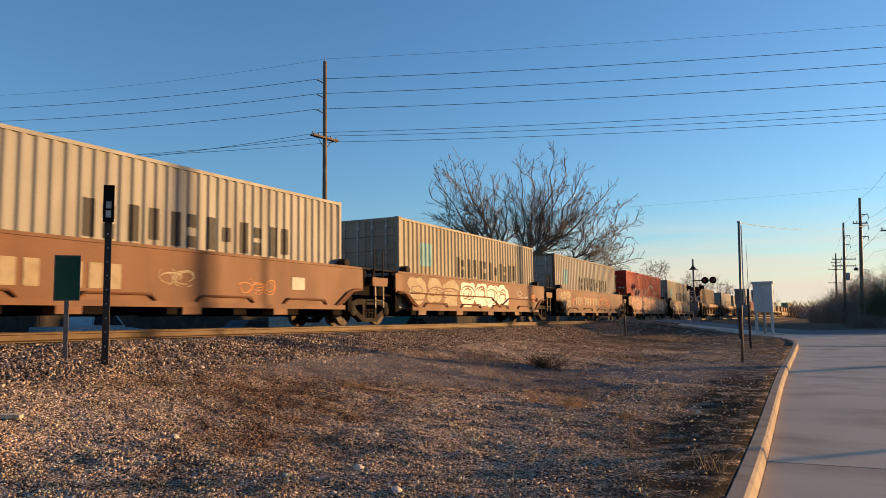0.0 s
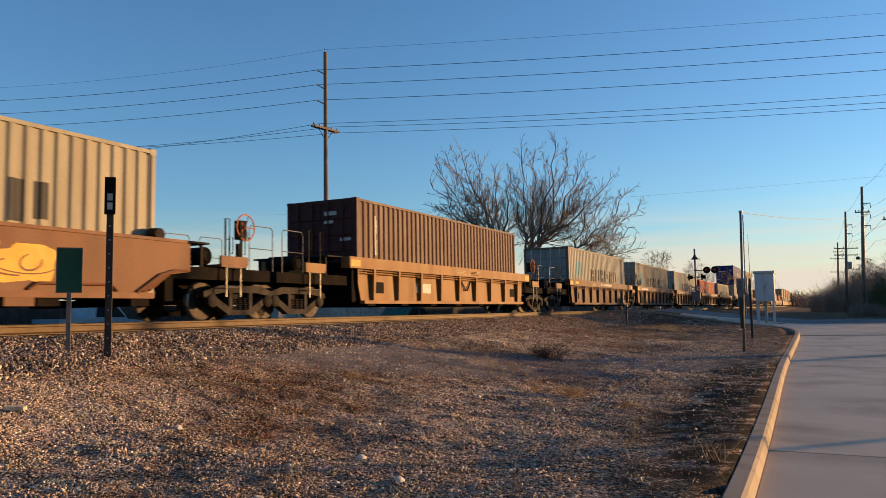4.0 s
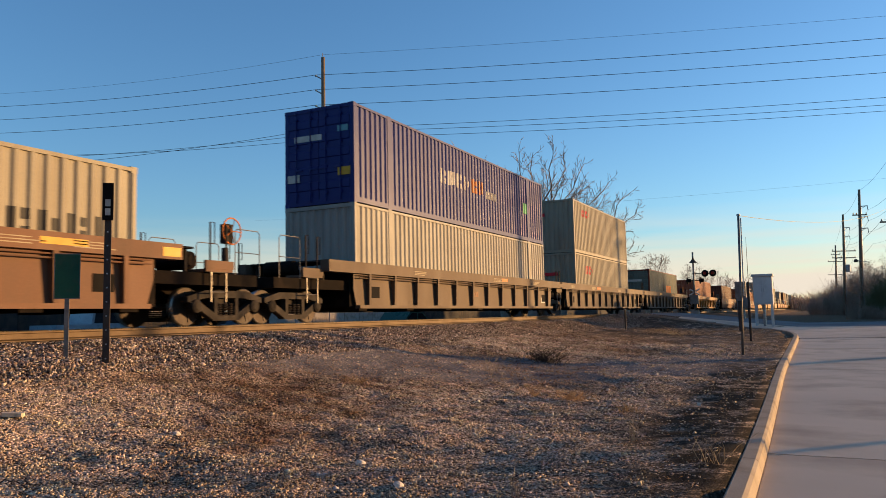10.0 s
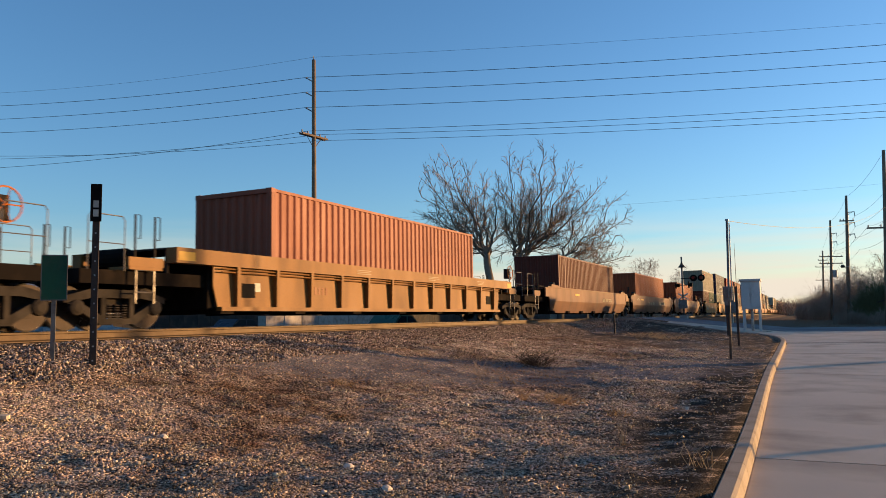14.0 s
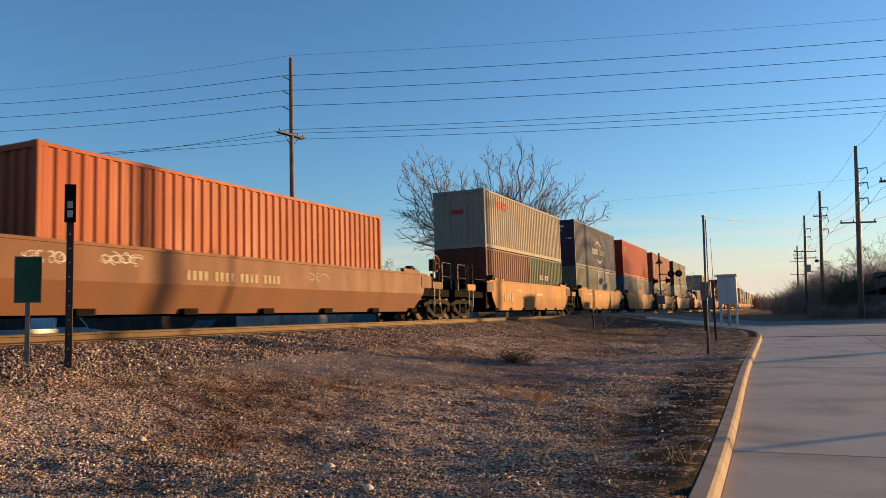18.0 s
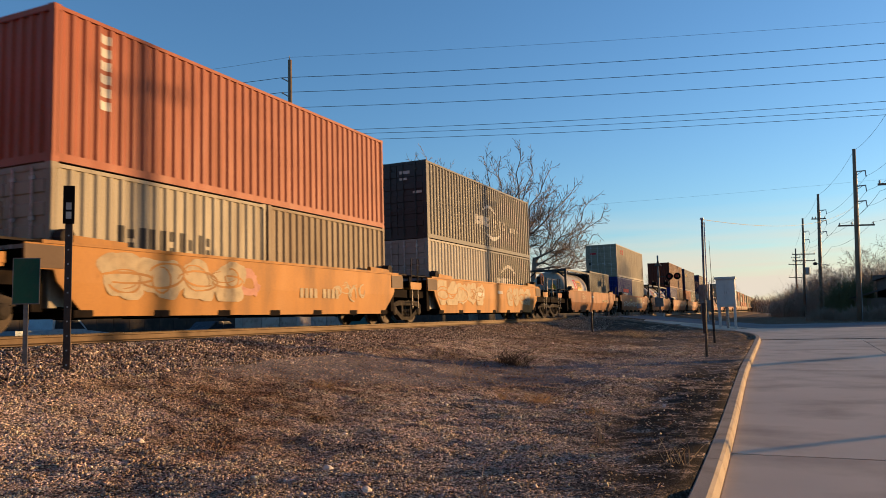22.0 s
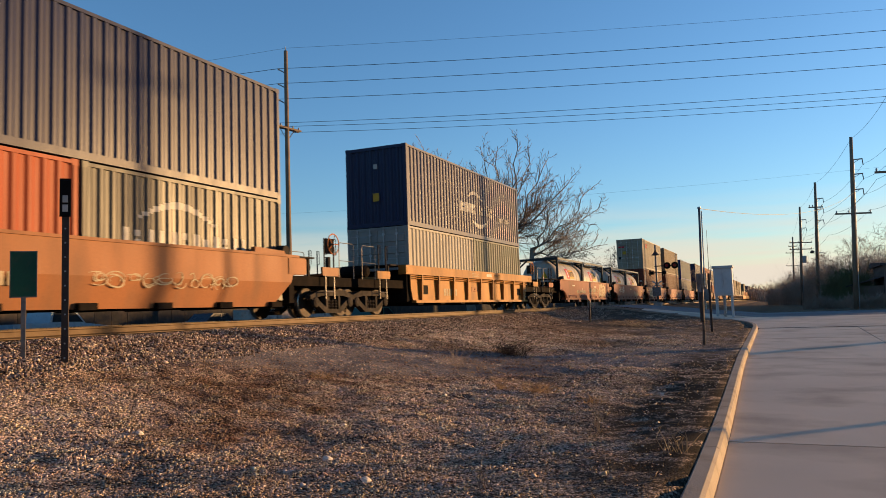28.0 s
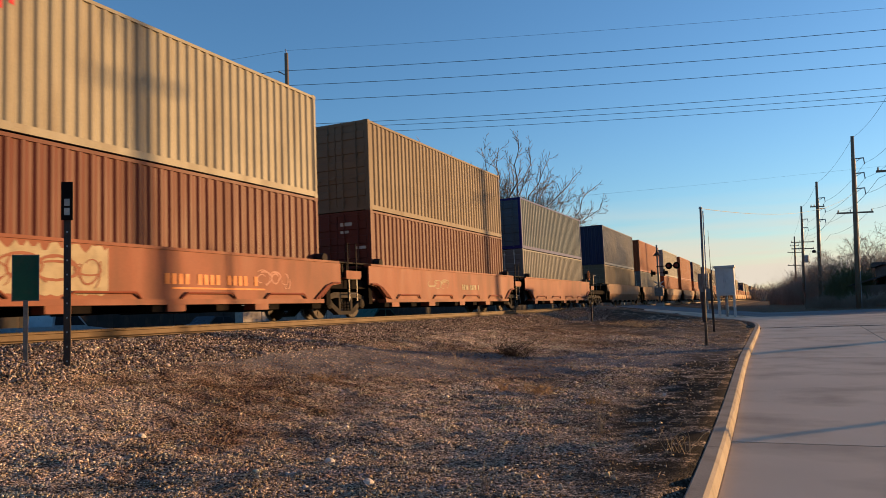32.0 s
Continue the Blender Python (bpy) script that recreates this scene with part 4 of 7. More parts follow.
def bare_tree(x, y, crown, seed, label, limbs=8, thick=0.34, levels=(11, 8, 7), fork=0.35):
    """A leafless tree that fills a crown (middle x, middle y, bottom, top, half its width): trunk, limbs that fan out, three orders of twigs."""
    rnd = random.Random(seed)
    thick_segs, thin_segs = [], []
    cx, cy, low, high, wide = crown
    mid = Vector((cx, cy, low + 0.42 * (high - low)))

    def outside(p):
        q = p - mid
        up = (high - mid.z) if q.z > 0 else (mid.z - low) * 1.1
        return (q.x * q.x + q.y * q.y) / (wide * wide) + (q.z / up) ** 2 > rnd.uniform(0.72, 1.2)

    def turn(d, a):
        v = Vector((rnd.gauss(0, 1), rnd.gauss(0, 1), rnd.gauss(0, 1)))
        v = (v - d * v.dot(d)).normalized()
        return (d * math.cos(a) + v * math.sin(a)).normalized()

    def limb(p, d, length, r, order):
        n = (5, 9, 7, 4, 2)[order]
        pts = [p]
        for k in range(n):
            d = turn(d, rnd.uniform(0.1, 0.36))
            d = (d + Vector((0, 0, (0.0, 0.05, 0.0, -0.02, -0.03)[order]))).normalized()
            q = p + d * (length / n)
            if (order > 1 or q.z > mid.z) and outside(q):
                break
            r1 = r * (0.82, 0.82, 0.8, 0.74, 0.7)[order]
            (thick_segs if r > 0.06 else thin_segs).append((*p, *q, r, r1))
            p, r = q, r1
            pts.append(p)
        if order >= 4 or len(pts) < 2:
            return
        for k in range(levels[order - 1]):
            s = rnd.uniform(0.18, 0.98)
            i = min(len(pts) - 2, int(s * (len(pts) - 1)))
            base = pts[i].lerp(pts[i + 1], rnd.random())
            way = turn((pts[i + 1] - pts[i]).normalized(), rnd.uniform(0.45, 1.2))
            kl = length * rnd.uniform(0.34, 0.6) * (1.15 - 0.4 * s)
            limb(base, way, kl, max(0.013, r * rnd.uniform(0.6, 1.0) * (1.25 - 0.4 * s)), order + 1)

    base = Vector((x, y, height(x, y) - 0.3))
    top = Vector((x + (cx - x) * 0.3, y + (cy - y) * 0.3, low + fork * 0.3 * (high - low)))
    n = 5
    for k in range(n):
        a, b = base.lerp(top, k / n), base.lerp(top, (k + 1) / n)
        thick_segs.append((*a, *b, thick * (1.15 - 0.35 * k / n), thick * (1.15 - 0.35 * (k + 1) / n)))
    for k in range(limbs):
        w = 2 * math.pi * k / limbs + rnd.uniform(-0.3, 0.3)
        lift = rnd.uniform(-0.25, 0.9) if k % 3 else rnd.uniform(0.7, 1.0)
        flat = math.sqrt(max(0.05, 1 - lift * lift)) * wide * rnd.uniform(0.75, 1.0)
        goal = mid + Vector((math.cos(w) * flat, math.sin(w) * flat, lift * (high - mid.z) * 0.95))
        start = base.lerp(top, rnd.uniform(0.8, 1.0))
        way = goal - start
        limb(start, (way.normalized() + Vector((0, 0, -0.08))).normalized(), way.length, thick * rnd.uniform(0.38, 0.6), 1)
    ob = thing("bare_tree", label, "tree", "bare trees behind the railway")
    v, f = tubes(thick_segs, 7)
    part("trunk", tri_mesh("trunk", v, f, BARK), BARK, ob, "grey-brown trunk and limbs")
    v, f = tubes(thin_segs, 3)
    part("crown", tri_mesh("crown", v, f, TWIG), TWIG, ob, "crown of thin leafless twigs", kind="stuff")
    return ob


def spread_tree(x, y, side, fork, goals, seed, label, thick):
    """A leafless tree whose main limbs reach given goals. side: the unit vector across the crown; fork: (offset, height) of its first parting;
    goals: (offset, height) of each main limb's tip, offsets along side from the trunk's foot."""
    rnd = random.Random(seed)
    coarse, fine_segs = [], []
    foot = Vector((x, y, height(x, y) - 0.3))
    deep = Vector((-side.y, side.x, 0))

    def grow(pts, r, order, tip):
        """One limb along its points, tapering, with shoots that leave it on all sides and bend upwards."""
        n = len(pts) - 1
        length = sum((b - a).length for a, b in zip(pts, pts[1:]))
        for k in range(n):
            ra, rb = r + (tip - r) * (k / n) ** 0.8, r + (tip - r) * ((k + 1) / n) ** 0.8
            (coarse if ra > 0.07 else fine_segs).append((*pts[k], *pts[k + 1], ra, rb))
        if order > 2:
            return
        count = max(3, int(length * (1.8, 2.5, 3.3, 2.6)[order]))
        for q in range(count):
            u = (0.12, 0.12, 0.1, 0.1)[order] + 0.88 * (q + rnd.random()) / count
            f = min(0.999, u) * n
            k = int(f)
            base = pts[k].lerp(pts[k + 1], f - k)
            d = (pts[k + 1] - pts[k]).normalized()
            off = Vector((rnd.gauss(0, 1), rnd.gauss(0, 1), rnd.gauss(0, 1)))
            off = (off - d * off.dot(d)).normalized()
            a = rnd.uniform(0.5, 0.95)
            way = (d * math.cos(a) + off * math.sin(a)).normalized()
            size = length * (0.42, 0.48, 0.5, 0.5)[order] * (1.1 - 0.78 * u) * rnd.uniform(0.6, 1.2)
            size = min(size, (4.5, 2.6, 1.5, 0.8)[order])
            if size < 0.3:
                continue
            m = (6, 5, 4, 2)[order]
            line, p = [base], base
            for i in range(m):
                way = (way + Vector((rnd.gauss(0, 0.14), rnd.gauss(0, 0.14), rnd.gauss(0.05, 0.13)))).normalized()
                p = p + way * (size / m)
                line.append(p)
            ra = max(0.022, (r + (tip - r) * u ** 0.8) * rnd.uniform(0.4, 0.6))
            grow(line, ra, order + 1, max(0.015, ra * 0.3))

    split_at = foot + side * fork[0] + Vector((0, 0, fork[1] - foot.z))
    trunk = [foot.lerp(split_at, k / 5) + Vector((rnd.gauss(0, 0.06), rnd.gauss(0, 0.06), 0)) * (0 < k < 5) for k in range(6)]
    for k in range(5):
        coarse.append((*trunk[k], *trunk[k + 1], thick * (1.2 - 0.08 * k), thick * (1.2 - 0.08 * (k + 1))))
    for i, (a, z) in enumerate(goals):
        goal = foot + side * a + deep * rnd.uniform(-4.2, 4.2) + Vector((0, 0, z + 0.2 - foot.z))
        start = trunk[4].lerp(split_at, rnd.uniform(0.2, 1.0))
        belly = (goal - start).length * rnd.uniform(0.04, 0.1)
        line = []
        for k in range(10):
            t = k / 9
            wob = Vector((rnd.gauss(0, 0.22), rnd.gauss(0, 0.22), rnd.gauss(0, 0.18))) * (0 < k)
            line.append(start.lerp(goal, t) - Vector((0, 0, belly * math.sin(math.pi * t))) + wob)
        grow(line, thick * rnd.uniform(0.26, 0.42), 0, 0.03)
    ob = thing("bare_tree", label, "tree", "bare trees behind the railway")
    v, f = tubes(coarse, 7)
    part("trunk", tri_mesh("trunk", v, f, BARK), BARK, ob, "grey-brown trunk and limbs")
    v, f = tubes(fine_segs, 3)
    part("crown", tri_mesh("crown", v, f, TWIG), TWIG, ob, "crown of thin leafless twigs", kind="stuff")


BIG = "large leafless tree with a spreading grey-brown crown"
ACROSS = Vector((math.cos(radians(26.5)), math.sin(radians(26.5)), 0))
AXIS = Vector((-math.sin(radians(26.5)), math.cos(radians(26.5)), 0)) * 76.0
q = AXIS + ACROSS * 6.2
spread_tree(q.x, q.y, ACROSS, (-0.8, 8.8), [(-7.9, 14.3), (-7.2, 16.6), (-5.8, 17.8), (-4.4, 18.3), (-2.6, 17.8), (-0.6, 16.9), (0.4, 15.2), (0.8, 12.2), (-7.6, 9.6), (-4.9, 13.4), (-6.4, 11.5), (-1.8, 14.6)], 11, BIG, 0.42)
q = AXIS + ACROSS * 8.8
spread_tree(q.x, q.y, ACROSS, (0.0, 8.2), [(-1.3, 17.2), (0.6, 18.2), (2.5, 18.0), (4.2, 17.7), (5.6, 16.6), (6.3, 15.5), (5.8, 13.6), (3.0, 14.8), (-2.2, 13.4), (-0.2, 15.2), (7.6, 14.2)], 23, BIG, 0.42)
q = AXIS + ACROSS * 12.0
spread_tree(q.x, q.y, ACROSS, (0.6, 7.6), [(3.4, 13.6), (5.4, 14.4), (7.4, 14.0), (7.9, 12.0), (7.6, 9.8), (9.2, 7.9), (4.6, 10.4), (6.2, 8.2)], 37, "leafless tree leaning over the railway", 0.3)
bare_tree(-15.2, 76.0, (-14.6, 76.0, 1.5, 7.8, 3.2), 39, "small leafless tree beside the railway", limbs=7, thick=0.14, levels=(7, 6, 5))
FAR = "small leafless tree far behind the crossing"
for x, y, high, seed in ((-36.5, 66.0, 8.0, 41), (-17.0, 128.0, 10.0, 43), (-21.5, 150.0, 11.0, 44), (-13.8, 118.0, 8.5, 61), (-11.2, 132.0, 8.0, 62), (-9.0, 145.0, 7.5, 63), (-26.0, 140.0, 10.0, 64)):
    bare_tree(x, y, (x, y, high * 0.18, high, high * 0.42), seed, FAR, limbs=7, thick=0.16, levels=(6, 5, 4))
for x, y, high, seed in ((4.9, 82.0, 6.8, 47), (10.6, 84.0, 9.4, 51), (8.3, 92.0, 8.4, 52), (13.4, 88.0, 9.8, 53), (5.6, 104.0, 7.6, 54), (3.6, 122.0, 7.4, 55), (17.0, 84.0, 10.0, 56)):
    bare_tree(x, y, (x, y, high * 0.15, high, high * 0.38), seed, "leafless tree standing in the roadside thicket", limbs=8, thick=0.17, levels=(7, 6, 5))


def brush(x, y, wide, deep, high, n, seed, label, mat, group="brush beside the road"):
    """A thicket: many thin stems that fork near their tips, taller in the middle."""
    rng = np.random.default_rng(seed)
    a, r = rng.uniform(0, 2 * np.pi, n), np.sqrt(rng.uniform(0, 1, n))
    px, py = x + wide * r * np.cos(a), y + deep * r * np.sin(a)
    pz = np.array([height(u, w) for u, w in zip(px, py)]) - 0.05
    h = high * (1 - 0.55 * r * r) * rng.uniform(0.45, 1.05, n)
    p = np.stack([px, py, pz], 1)
    q = p + np.stack([rng.normal(0, 0.11, n) * h, rng.normal(0, 0.11, n) * h, h * 0.65], 1)
    rows = [np.concatenate([p, q, np.full((n, 1), 0.022), np.full((n, 1), 0.014)], 1)]
    for _ in range(5):
        t = rng.uniform(0.3, 1.0, (n, 1))
        s = p + (q - p) * t
        e = s + np.stack([rng.normal(0, 0.15, n) * h, rng.normal(0, 0.15, n) * h, rng.uniform(0.06, 0.34, n) * h], 1)
        rows.append(np.concatenate([s, e, np.full((n, 1), 0.014), np.full((n, 1), 0.006)], 1))
    v, f = tubes(np.concatenate(rows), 3)
    ob = thing("brush", label, "bush", group)
    part("thicket", tri_mesh("thicket", v, f, mat), mat, ob, kind="stuff")
    return ob


rnd = random.Random(8)
for k in range(15):
    x, y = 1.6 + 1.25 * k + rnd.uniform(-0.5, 0.5), 128 - 4.2 * k + rnd.uniform(-3, 3)
    brush(x, y, 3.2, 3.6, (7.4 + 0.04 * k) * rnd.uniform(0.75, 1.15), 700, 60 + k, "dark leafless thicket beside the road", BRUSH)
for k in range(5):
    brush(3.4 + 2.2 * k, 72 - 1.5 * k, 1.6, 1.2, 1.7, 320, 90 + k, "reddish dry brush at the foot of the thicket", TWIG)
brush(6.1, 78.0, 1.8, 1.8, 5.4, 800, 120, "dull green evergreen bush", NEEDLE)
brush(5.2, 79.0, 1.4, 1.4, 4.2, 600, 121, "dull green evergreen bush", NEEDLE)

# the woods on the skyline, in the mass
rng = np.random.default_rng(17)
n = 7500
az = np.radians(rng.uniform(-16, 75, n))
d = rng.uniform(330, 460, n)
px, py = -d * np.sin(az), d * np.cos(az)
h = (6.5 + 3.0 * np.sin(az * 9.0) + 2.0 * np.sin(az * 31.0 + 1.0)) * rng.uniform(0.45, 1.1, n)
p = np.stack([px, py, np.full(n, 0.2)], 1)
q = p + np.stack([rng.normal(0, 0.10, n) * h, rng.normal(0, 0.1, n) * h, h * 0.6], 1)
rows = [np.concatenate([p, q, np.full((n, 1), 0.28), np.full((n, 1), 0.17)], 1)]
for _ in range(4):
    s = p + (q - p) * rng.uniform(0.4, 1.0, (n, 1))
    e = s + np.stack([rng.normal(0, 0.25, n) * h, rng.normal(0, 0.25, n) * h, rng.uniform(0.1, 0.45, n) * h], 1)
    rows.append(np.concatenate([s, e, np.full((n, 1), 0.18), np.full((n, 1), 0.07)], 1))
v, f = tubes(np.concatenate(rows), 3)
tagged(new("far_woods", tri_mesh("far_woods", v, f, BRUSH)), "dark leafless woods on the skyline", kind="stuff")

# unseen trees behind the viewer, added to close the south and block low sky
n = 3500
p = np.stack([rng.uniform(-150, 70, n), rng.uniform(-62, -42, n), np.full(n, 0.2)], 1)
h = 15.0 * rng.uniform(0.5, 1.1, n)
q = p + np.stack([rng.normal(0, 0.08, n) * h, rng.normal(0, 0.08, n) * h, h * 0.7], 1)
rows = [np.concatenate([p, q, np.full((n, 1), 0.26), np.full((n, 1), 0.16)], 1)]
for _ in range(5):
    s = p + (q - p) * rng.uniform(0.15, 1.0, (n, 1))
    e = s + np.stack([rng.normal(0, 0.16, n) * h, rng.normal(0, 0.16, n) * h, rng.uniform(0.05, 0.3, n) * h], 1)
    rows.append(np.concatenate([s, e, np.full((n, 1), 0.18), np.full((n, 1), 0.07)], 1))
v, f = tubes(np.concatenate(rows), 3)
tagged(new("tree_belt", tri_mesh("tree_belt", v, f, BARK)), "unseen belt of leafless trees added to block the low southern sky", kind="stuff")

# weeds on the lot
def tuft(x, y, high, wide, n, mat, label, seed, upright=0.25):
    rng = np.random.default_rng(seed)
    px, py = x + rng.normal(0, wide, n), y + rng.normal(0, wide, n)
    pz = np.array([lie(u, w) for u, w in zip(px, py)]) - 0.02
    h = high * rng.uniform(0.4, 1.05, n)
    p = np.stack([px, py, pz], 1)
    q = p + np.stack([rng.normal(0, upright, n) * h, rng.normal(0, upright, n) * h, h * 0.6], 1)
    e = q + (q - p) * 0.5 + np.stack([rng.normal(0, upright, n) * h, rng.normal(0, upright, n) * h, h * 0.1], 1)
    rows = np.concatenate([np.concatenate([p, q, np.full((n, 1), 0.004), np.full((n, 1), 0.003)], 1), np.concatenate([q, e, np.full((n, 1), 0.003), np.full((n, 1), 0.001)], 1)])
    v, f = tubes(rows, 3)
    ob = thing("dry_weed", label, "weed", "dry weeds on the lot")
    part("clump", tri_mesh("clump", v, f, mat), mat, ob, kind="stuff")


tuft(-2.05, 8.95, 0.26, 0.05, 16, STRAW, "upright clump of pale dry stalks", 1, 0.12)
tuft(-4.37, 12.08, 0.26, 0.06, 40, DRY, "reddish-brown dry grass clump", 2, 0.4)
tuft(-3.73, 12.07, 0.22, 0.13, 90, DRY, "reddish-brown dry grass clump", 3, 0.5)
tuft(-6.1, 14.4, 0.6, 0.1, 20, TWIG, "thin bare weed stems on gravel", 4, 0.25)
tuft(-5.93, 17.2, 0.45, 0.17, 190, SHRUB, "dark low shrub on the gravel", 5, 0.5)
tuft(-6.0, 33.5, 0.3, 0.6, 220, STRAW, "flattened pale grass on the bank", 6, 0.7)
tuft(-2.3, 5.9, 0.25, 0.05, 12, TWIG, "thin bare weed stems on gravel", 7, 0.2)
tuft(-0.98, 7.6, 0.3, 0.06, 14, STRAW, "thin pale weed stems by the kerb", 8, 0.25)
tuft(-7.0, 10.6, 0.2, 0.1, 26, DRY, "small dry weed on the gravel", 9, 0.4)
tuft(-2.6, 11.2, 0.2, 0.12, 30, DRY, "small dry weed on the gravel", 10, 0.5)
n = 5200
p = np.stack([rng.uniform(-4.4, -1.0, n), 5.0 + 34 * rng.uniform(0, 1, n) ** 1.5, np.zeros(n)], 1)
p[:, 2] = [lie(a, b) - 0.01 for a, b in p[:, :2]]
h = rng.uniform(0.015, 0.055, n)[:, None]
q = p + np.concatenate([rng.normal(0, 1.0, (n, 2)) * h, h * rng.uniform(0.2, 0.9, (n, 1))], 1)
v, f = tubes(np.concatenate([p, q, np.full((n, 1), 0.003), np.full((n, 1), 0.001)], 1), 3)
tagged(new("dead_grass", tri_mesh("dead_grass", v, f, DRY)), "sparse dead grass on dark soil", kind="stuff")
x, y = -7.62, 5.1
litter = thing("wood_scrap", "pale splintered piece of scrap wood on the gravel", "scrap wood")
part("board", Shape().box(-0.11, 0.11, -0.045, 0.045, -0.01, 0.03, 0.02), surface("pale_scrap_wood", (0.6, 0.5, 0.36), None, 8.0, 0.8, bump=0.3), litter)
litter.matrix_basis = pose(x, y, lie(x, y) + 0.02, 4, 3, 40)
for k, (az, d, s) in enumerate(((33.0, 7.5, 0.06), (30.2, 6.6, 0.055), (46.0, 8.6, 0.05), (14.5, 14.0, 0.05), (40.5, 6.0, 0.06), (11.0, 17.0, 0.05), (8.2, 12.5, 0.045))):
    x, y = at(az, d)
    rock = Shape().lathe([(-s * 0.6, s * 0.35), (-s * 0.2, s), (s * 0.25, s * 0.8), (s * 0.5, s * 0.3)], "z", 7)
    solid("rock", rock, LOT, "pale fist-sized rock lying on the gravel", "rock", "loose rocks", m=pose(x, y, lie(x, y) + s * 0.2, 12 * k, 20, 50 * k))

# ---- beyond the track: parked cars, a wall, a shed ----
TYRE = surface("tyre_rubber", (0.025, 0.025, 0.026), None, 6.0, 0.85, bump=0.1)
GLASS = surface("dark_car_glass", (0.02, 0.025, 0.03), None, 3.0, 0.08, bump=0, amount=0.05)


def vehicle(x, y, profile, cabin, width, colour, label, category, name, wheels):
    """A parked vehicle side-on to the track; profile, cabin: outlines along y and z."""
    m = surface(name + "_paint", colour, None, 1.5, 0.3, 0.1, bump=0.01, amount=0.1)
    z = height(x, y)
    ob = thing(name, label, category, "vehicles beyond the track")
    ob.matrix_basis = pose(x, y, z)
    part("body", Shape().prism(profile, -width / 2, width / 2, "x"), m, ob)
    part("cabin", Shape().prism(cabin, -width / 2 + 0.12, width / 2 - 0.12, "x"), m, ob)
    cy = [p[0] for p in cabin]
    for sx in (-1, 1):
        s = Shape()
        a, b = sorted((sx * (width / 2 - 0.118), sx * (width / 2 - 0.105)))
        cyc, czc = sum(cy) / len(cy), sum(p[1] for p in cabin) / len(cabin)
        s.prism([(cyc + (p[0] - cyc) * 0.84, czc + (p[1] - czc) * 0.74) for p in cabin], a, b, "x")
        part("side_window", s, GLASS, ob)
        part("pillar", Shape().box(*sorted((sx * (width / 2 - 0.104), sx * (width / 2 - 0.095))), cyc - 0.05, cyc + 0.05, min(p[1] for p in cabin), max(p[1] for p in cabin) - 0.05), m, ob)
    for wy in wheels:
        for sx in (-1, 1):
            a, b = sorted((sx * (width / 2 + 0.01), sx * (width / 2 - 0.2)))
            wh = part("wheel", Shape().lathe([(a, 0.32), (a + 0.02, 0.345), (b - 0.02, 0.345), (b, 0.32)], "x", 20, (0, wy, 0.345)), TYRE, ob)
            a, b = sorted((sx * (width / 2 + 0.012), sx * (width / 2 + 0.02)))
            part("rim", Shape().lathe([(a, 0.2), (b, 0.19)], "x", 14, (0, wy, 0.345)), BARE, wh)
    ye = max(p[0] for p in profile)
    for sx in (-1, 1):
        part("headlight", Shape().box(sx * (width / 2 - 0.3) - 0.14, sx * (width / 2 - 0.3) + 0.14, ye - 0.02, ye + 0.015, 0.62, 0.78), BARE, ob)


vehicle(-33.0, 26.2, [(-2.75, 0.42), (2.7, 0.38), (2.75, 0.95), (1.4, 1.12), (-0.4, 1.18), (-2.75, 1.18)], [(-0.75, 1.15), (1.35, 1.1), (0.65, 1.86), (-0.65, 1.88)], 1.95, (0.30, 0.37, 0.42), "pale blue pickup truck parked beyond the track", "pickup truck", "pickup_truck", (-1.75, 1.75))
vehicle(-33.0, 38.0, [(-2.35, 0.35), (2.35, 0.32), (2.35, 0.78), (1.2, 0.95), (-1.6, 1.0), (-2.35, 0.92)], [(-1.6, 0.98), (1.15, 0.94), (0.35, 1.44), (-0.95, 1.46)], 1.8, (0.03, 0.035, 0.045), "dark sedan parked beyond the track", "car", "sedan", (-1.4, 1.4))
vehicle(-19.5, 34.6, [(-2.4, 0.35), (2.4, 0.32), (2.4, 0.8), (1.2, 0.95), (-1.6, 1.0), (-2.4, 0.92)], [(-1.6, 0.98), (1.15, 0.94), (0.35, 1.44), (-0.95, 1.46)], 1.8, (0.03, 0.10, 0.075), "dark green sedan parked beyond the track", "car", "sedan", (-1.4, 1.4))
BLOCK = surface("concrete_block", (0.42, 0.38, 0.33), (0.34, 0.30, 0.26), 3.0, 0.9, bump=0.3, amount=0.3, vary=0.3)
wall = thing("low_wall", "low wall of pale concrete blocks beyond the track", "wall")
me = Shape().box(-0.3, 0.3, -0.87, 0.87, 0.0, 0.8, 0.03).mesh("block", BLOCK)
for k in range(9):
    for j in range(2):
        part("block", me, BLOCK, wall, at=pose(-29.0, 35.6 + 1.78 * k + (0.6 if j else 0), 0.40 + 0.81 * j))
FENCE = surface("dark_board_fence", (0.035, 0.032, 0.03), (0.02, 0.019, 0.018), 2.0, 0.8, bump=0.2)
fence = thing("fence", "dark board fence beyond the parked cars", "fence")
me = Shape().box(-0.02, 0.02, -0.59, 0.59, 0.0, 1.9).mesh("board", FENCE)
for k in range(120):
    part("board", me, FENCE, fence, at=pose(-36.0, 2.0 + 1.2 * k, 0.38))
SIDING = surface("weathered_siding", (0.16, 0.12, 0.10), (0.12, 0.09, 0.075), 2.0, 0.85, bump=0.2, streak=0.7)
ROOFING = surface("dark_roofing", (0.07, 0.06, 0.06), None, 2.0, 0.9, bump=0.3)
shed = thing("shed", "low dark shed with a lean-to roof behind the brush", "shed")
part("wall", Shape().box(8.6, 22.0, 76.0, 84.0, 0.0, 4.2), SIDING, shed)
part("roof", Shape().prism([(75.6, 4.2), (84.4, 4.2), (84.4, 4.75), (75.6, 4.4)], 8.3, 22.3, "x"), ROOFING, shed)
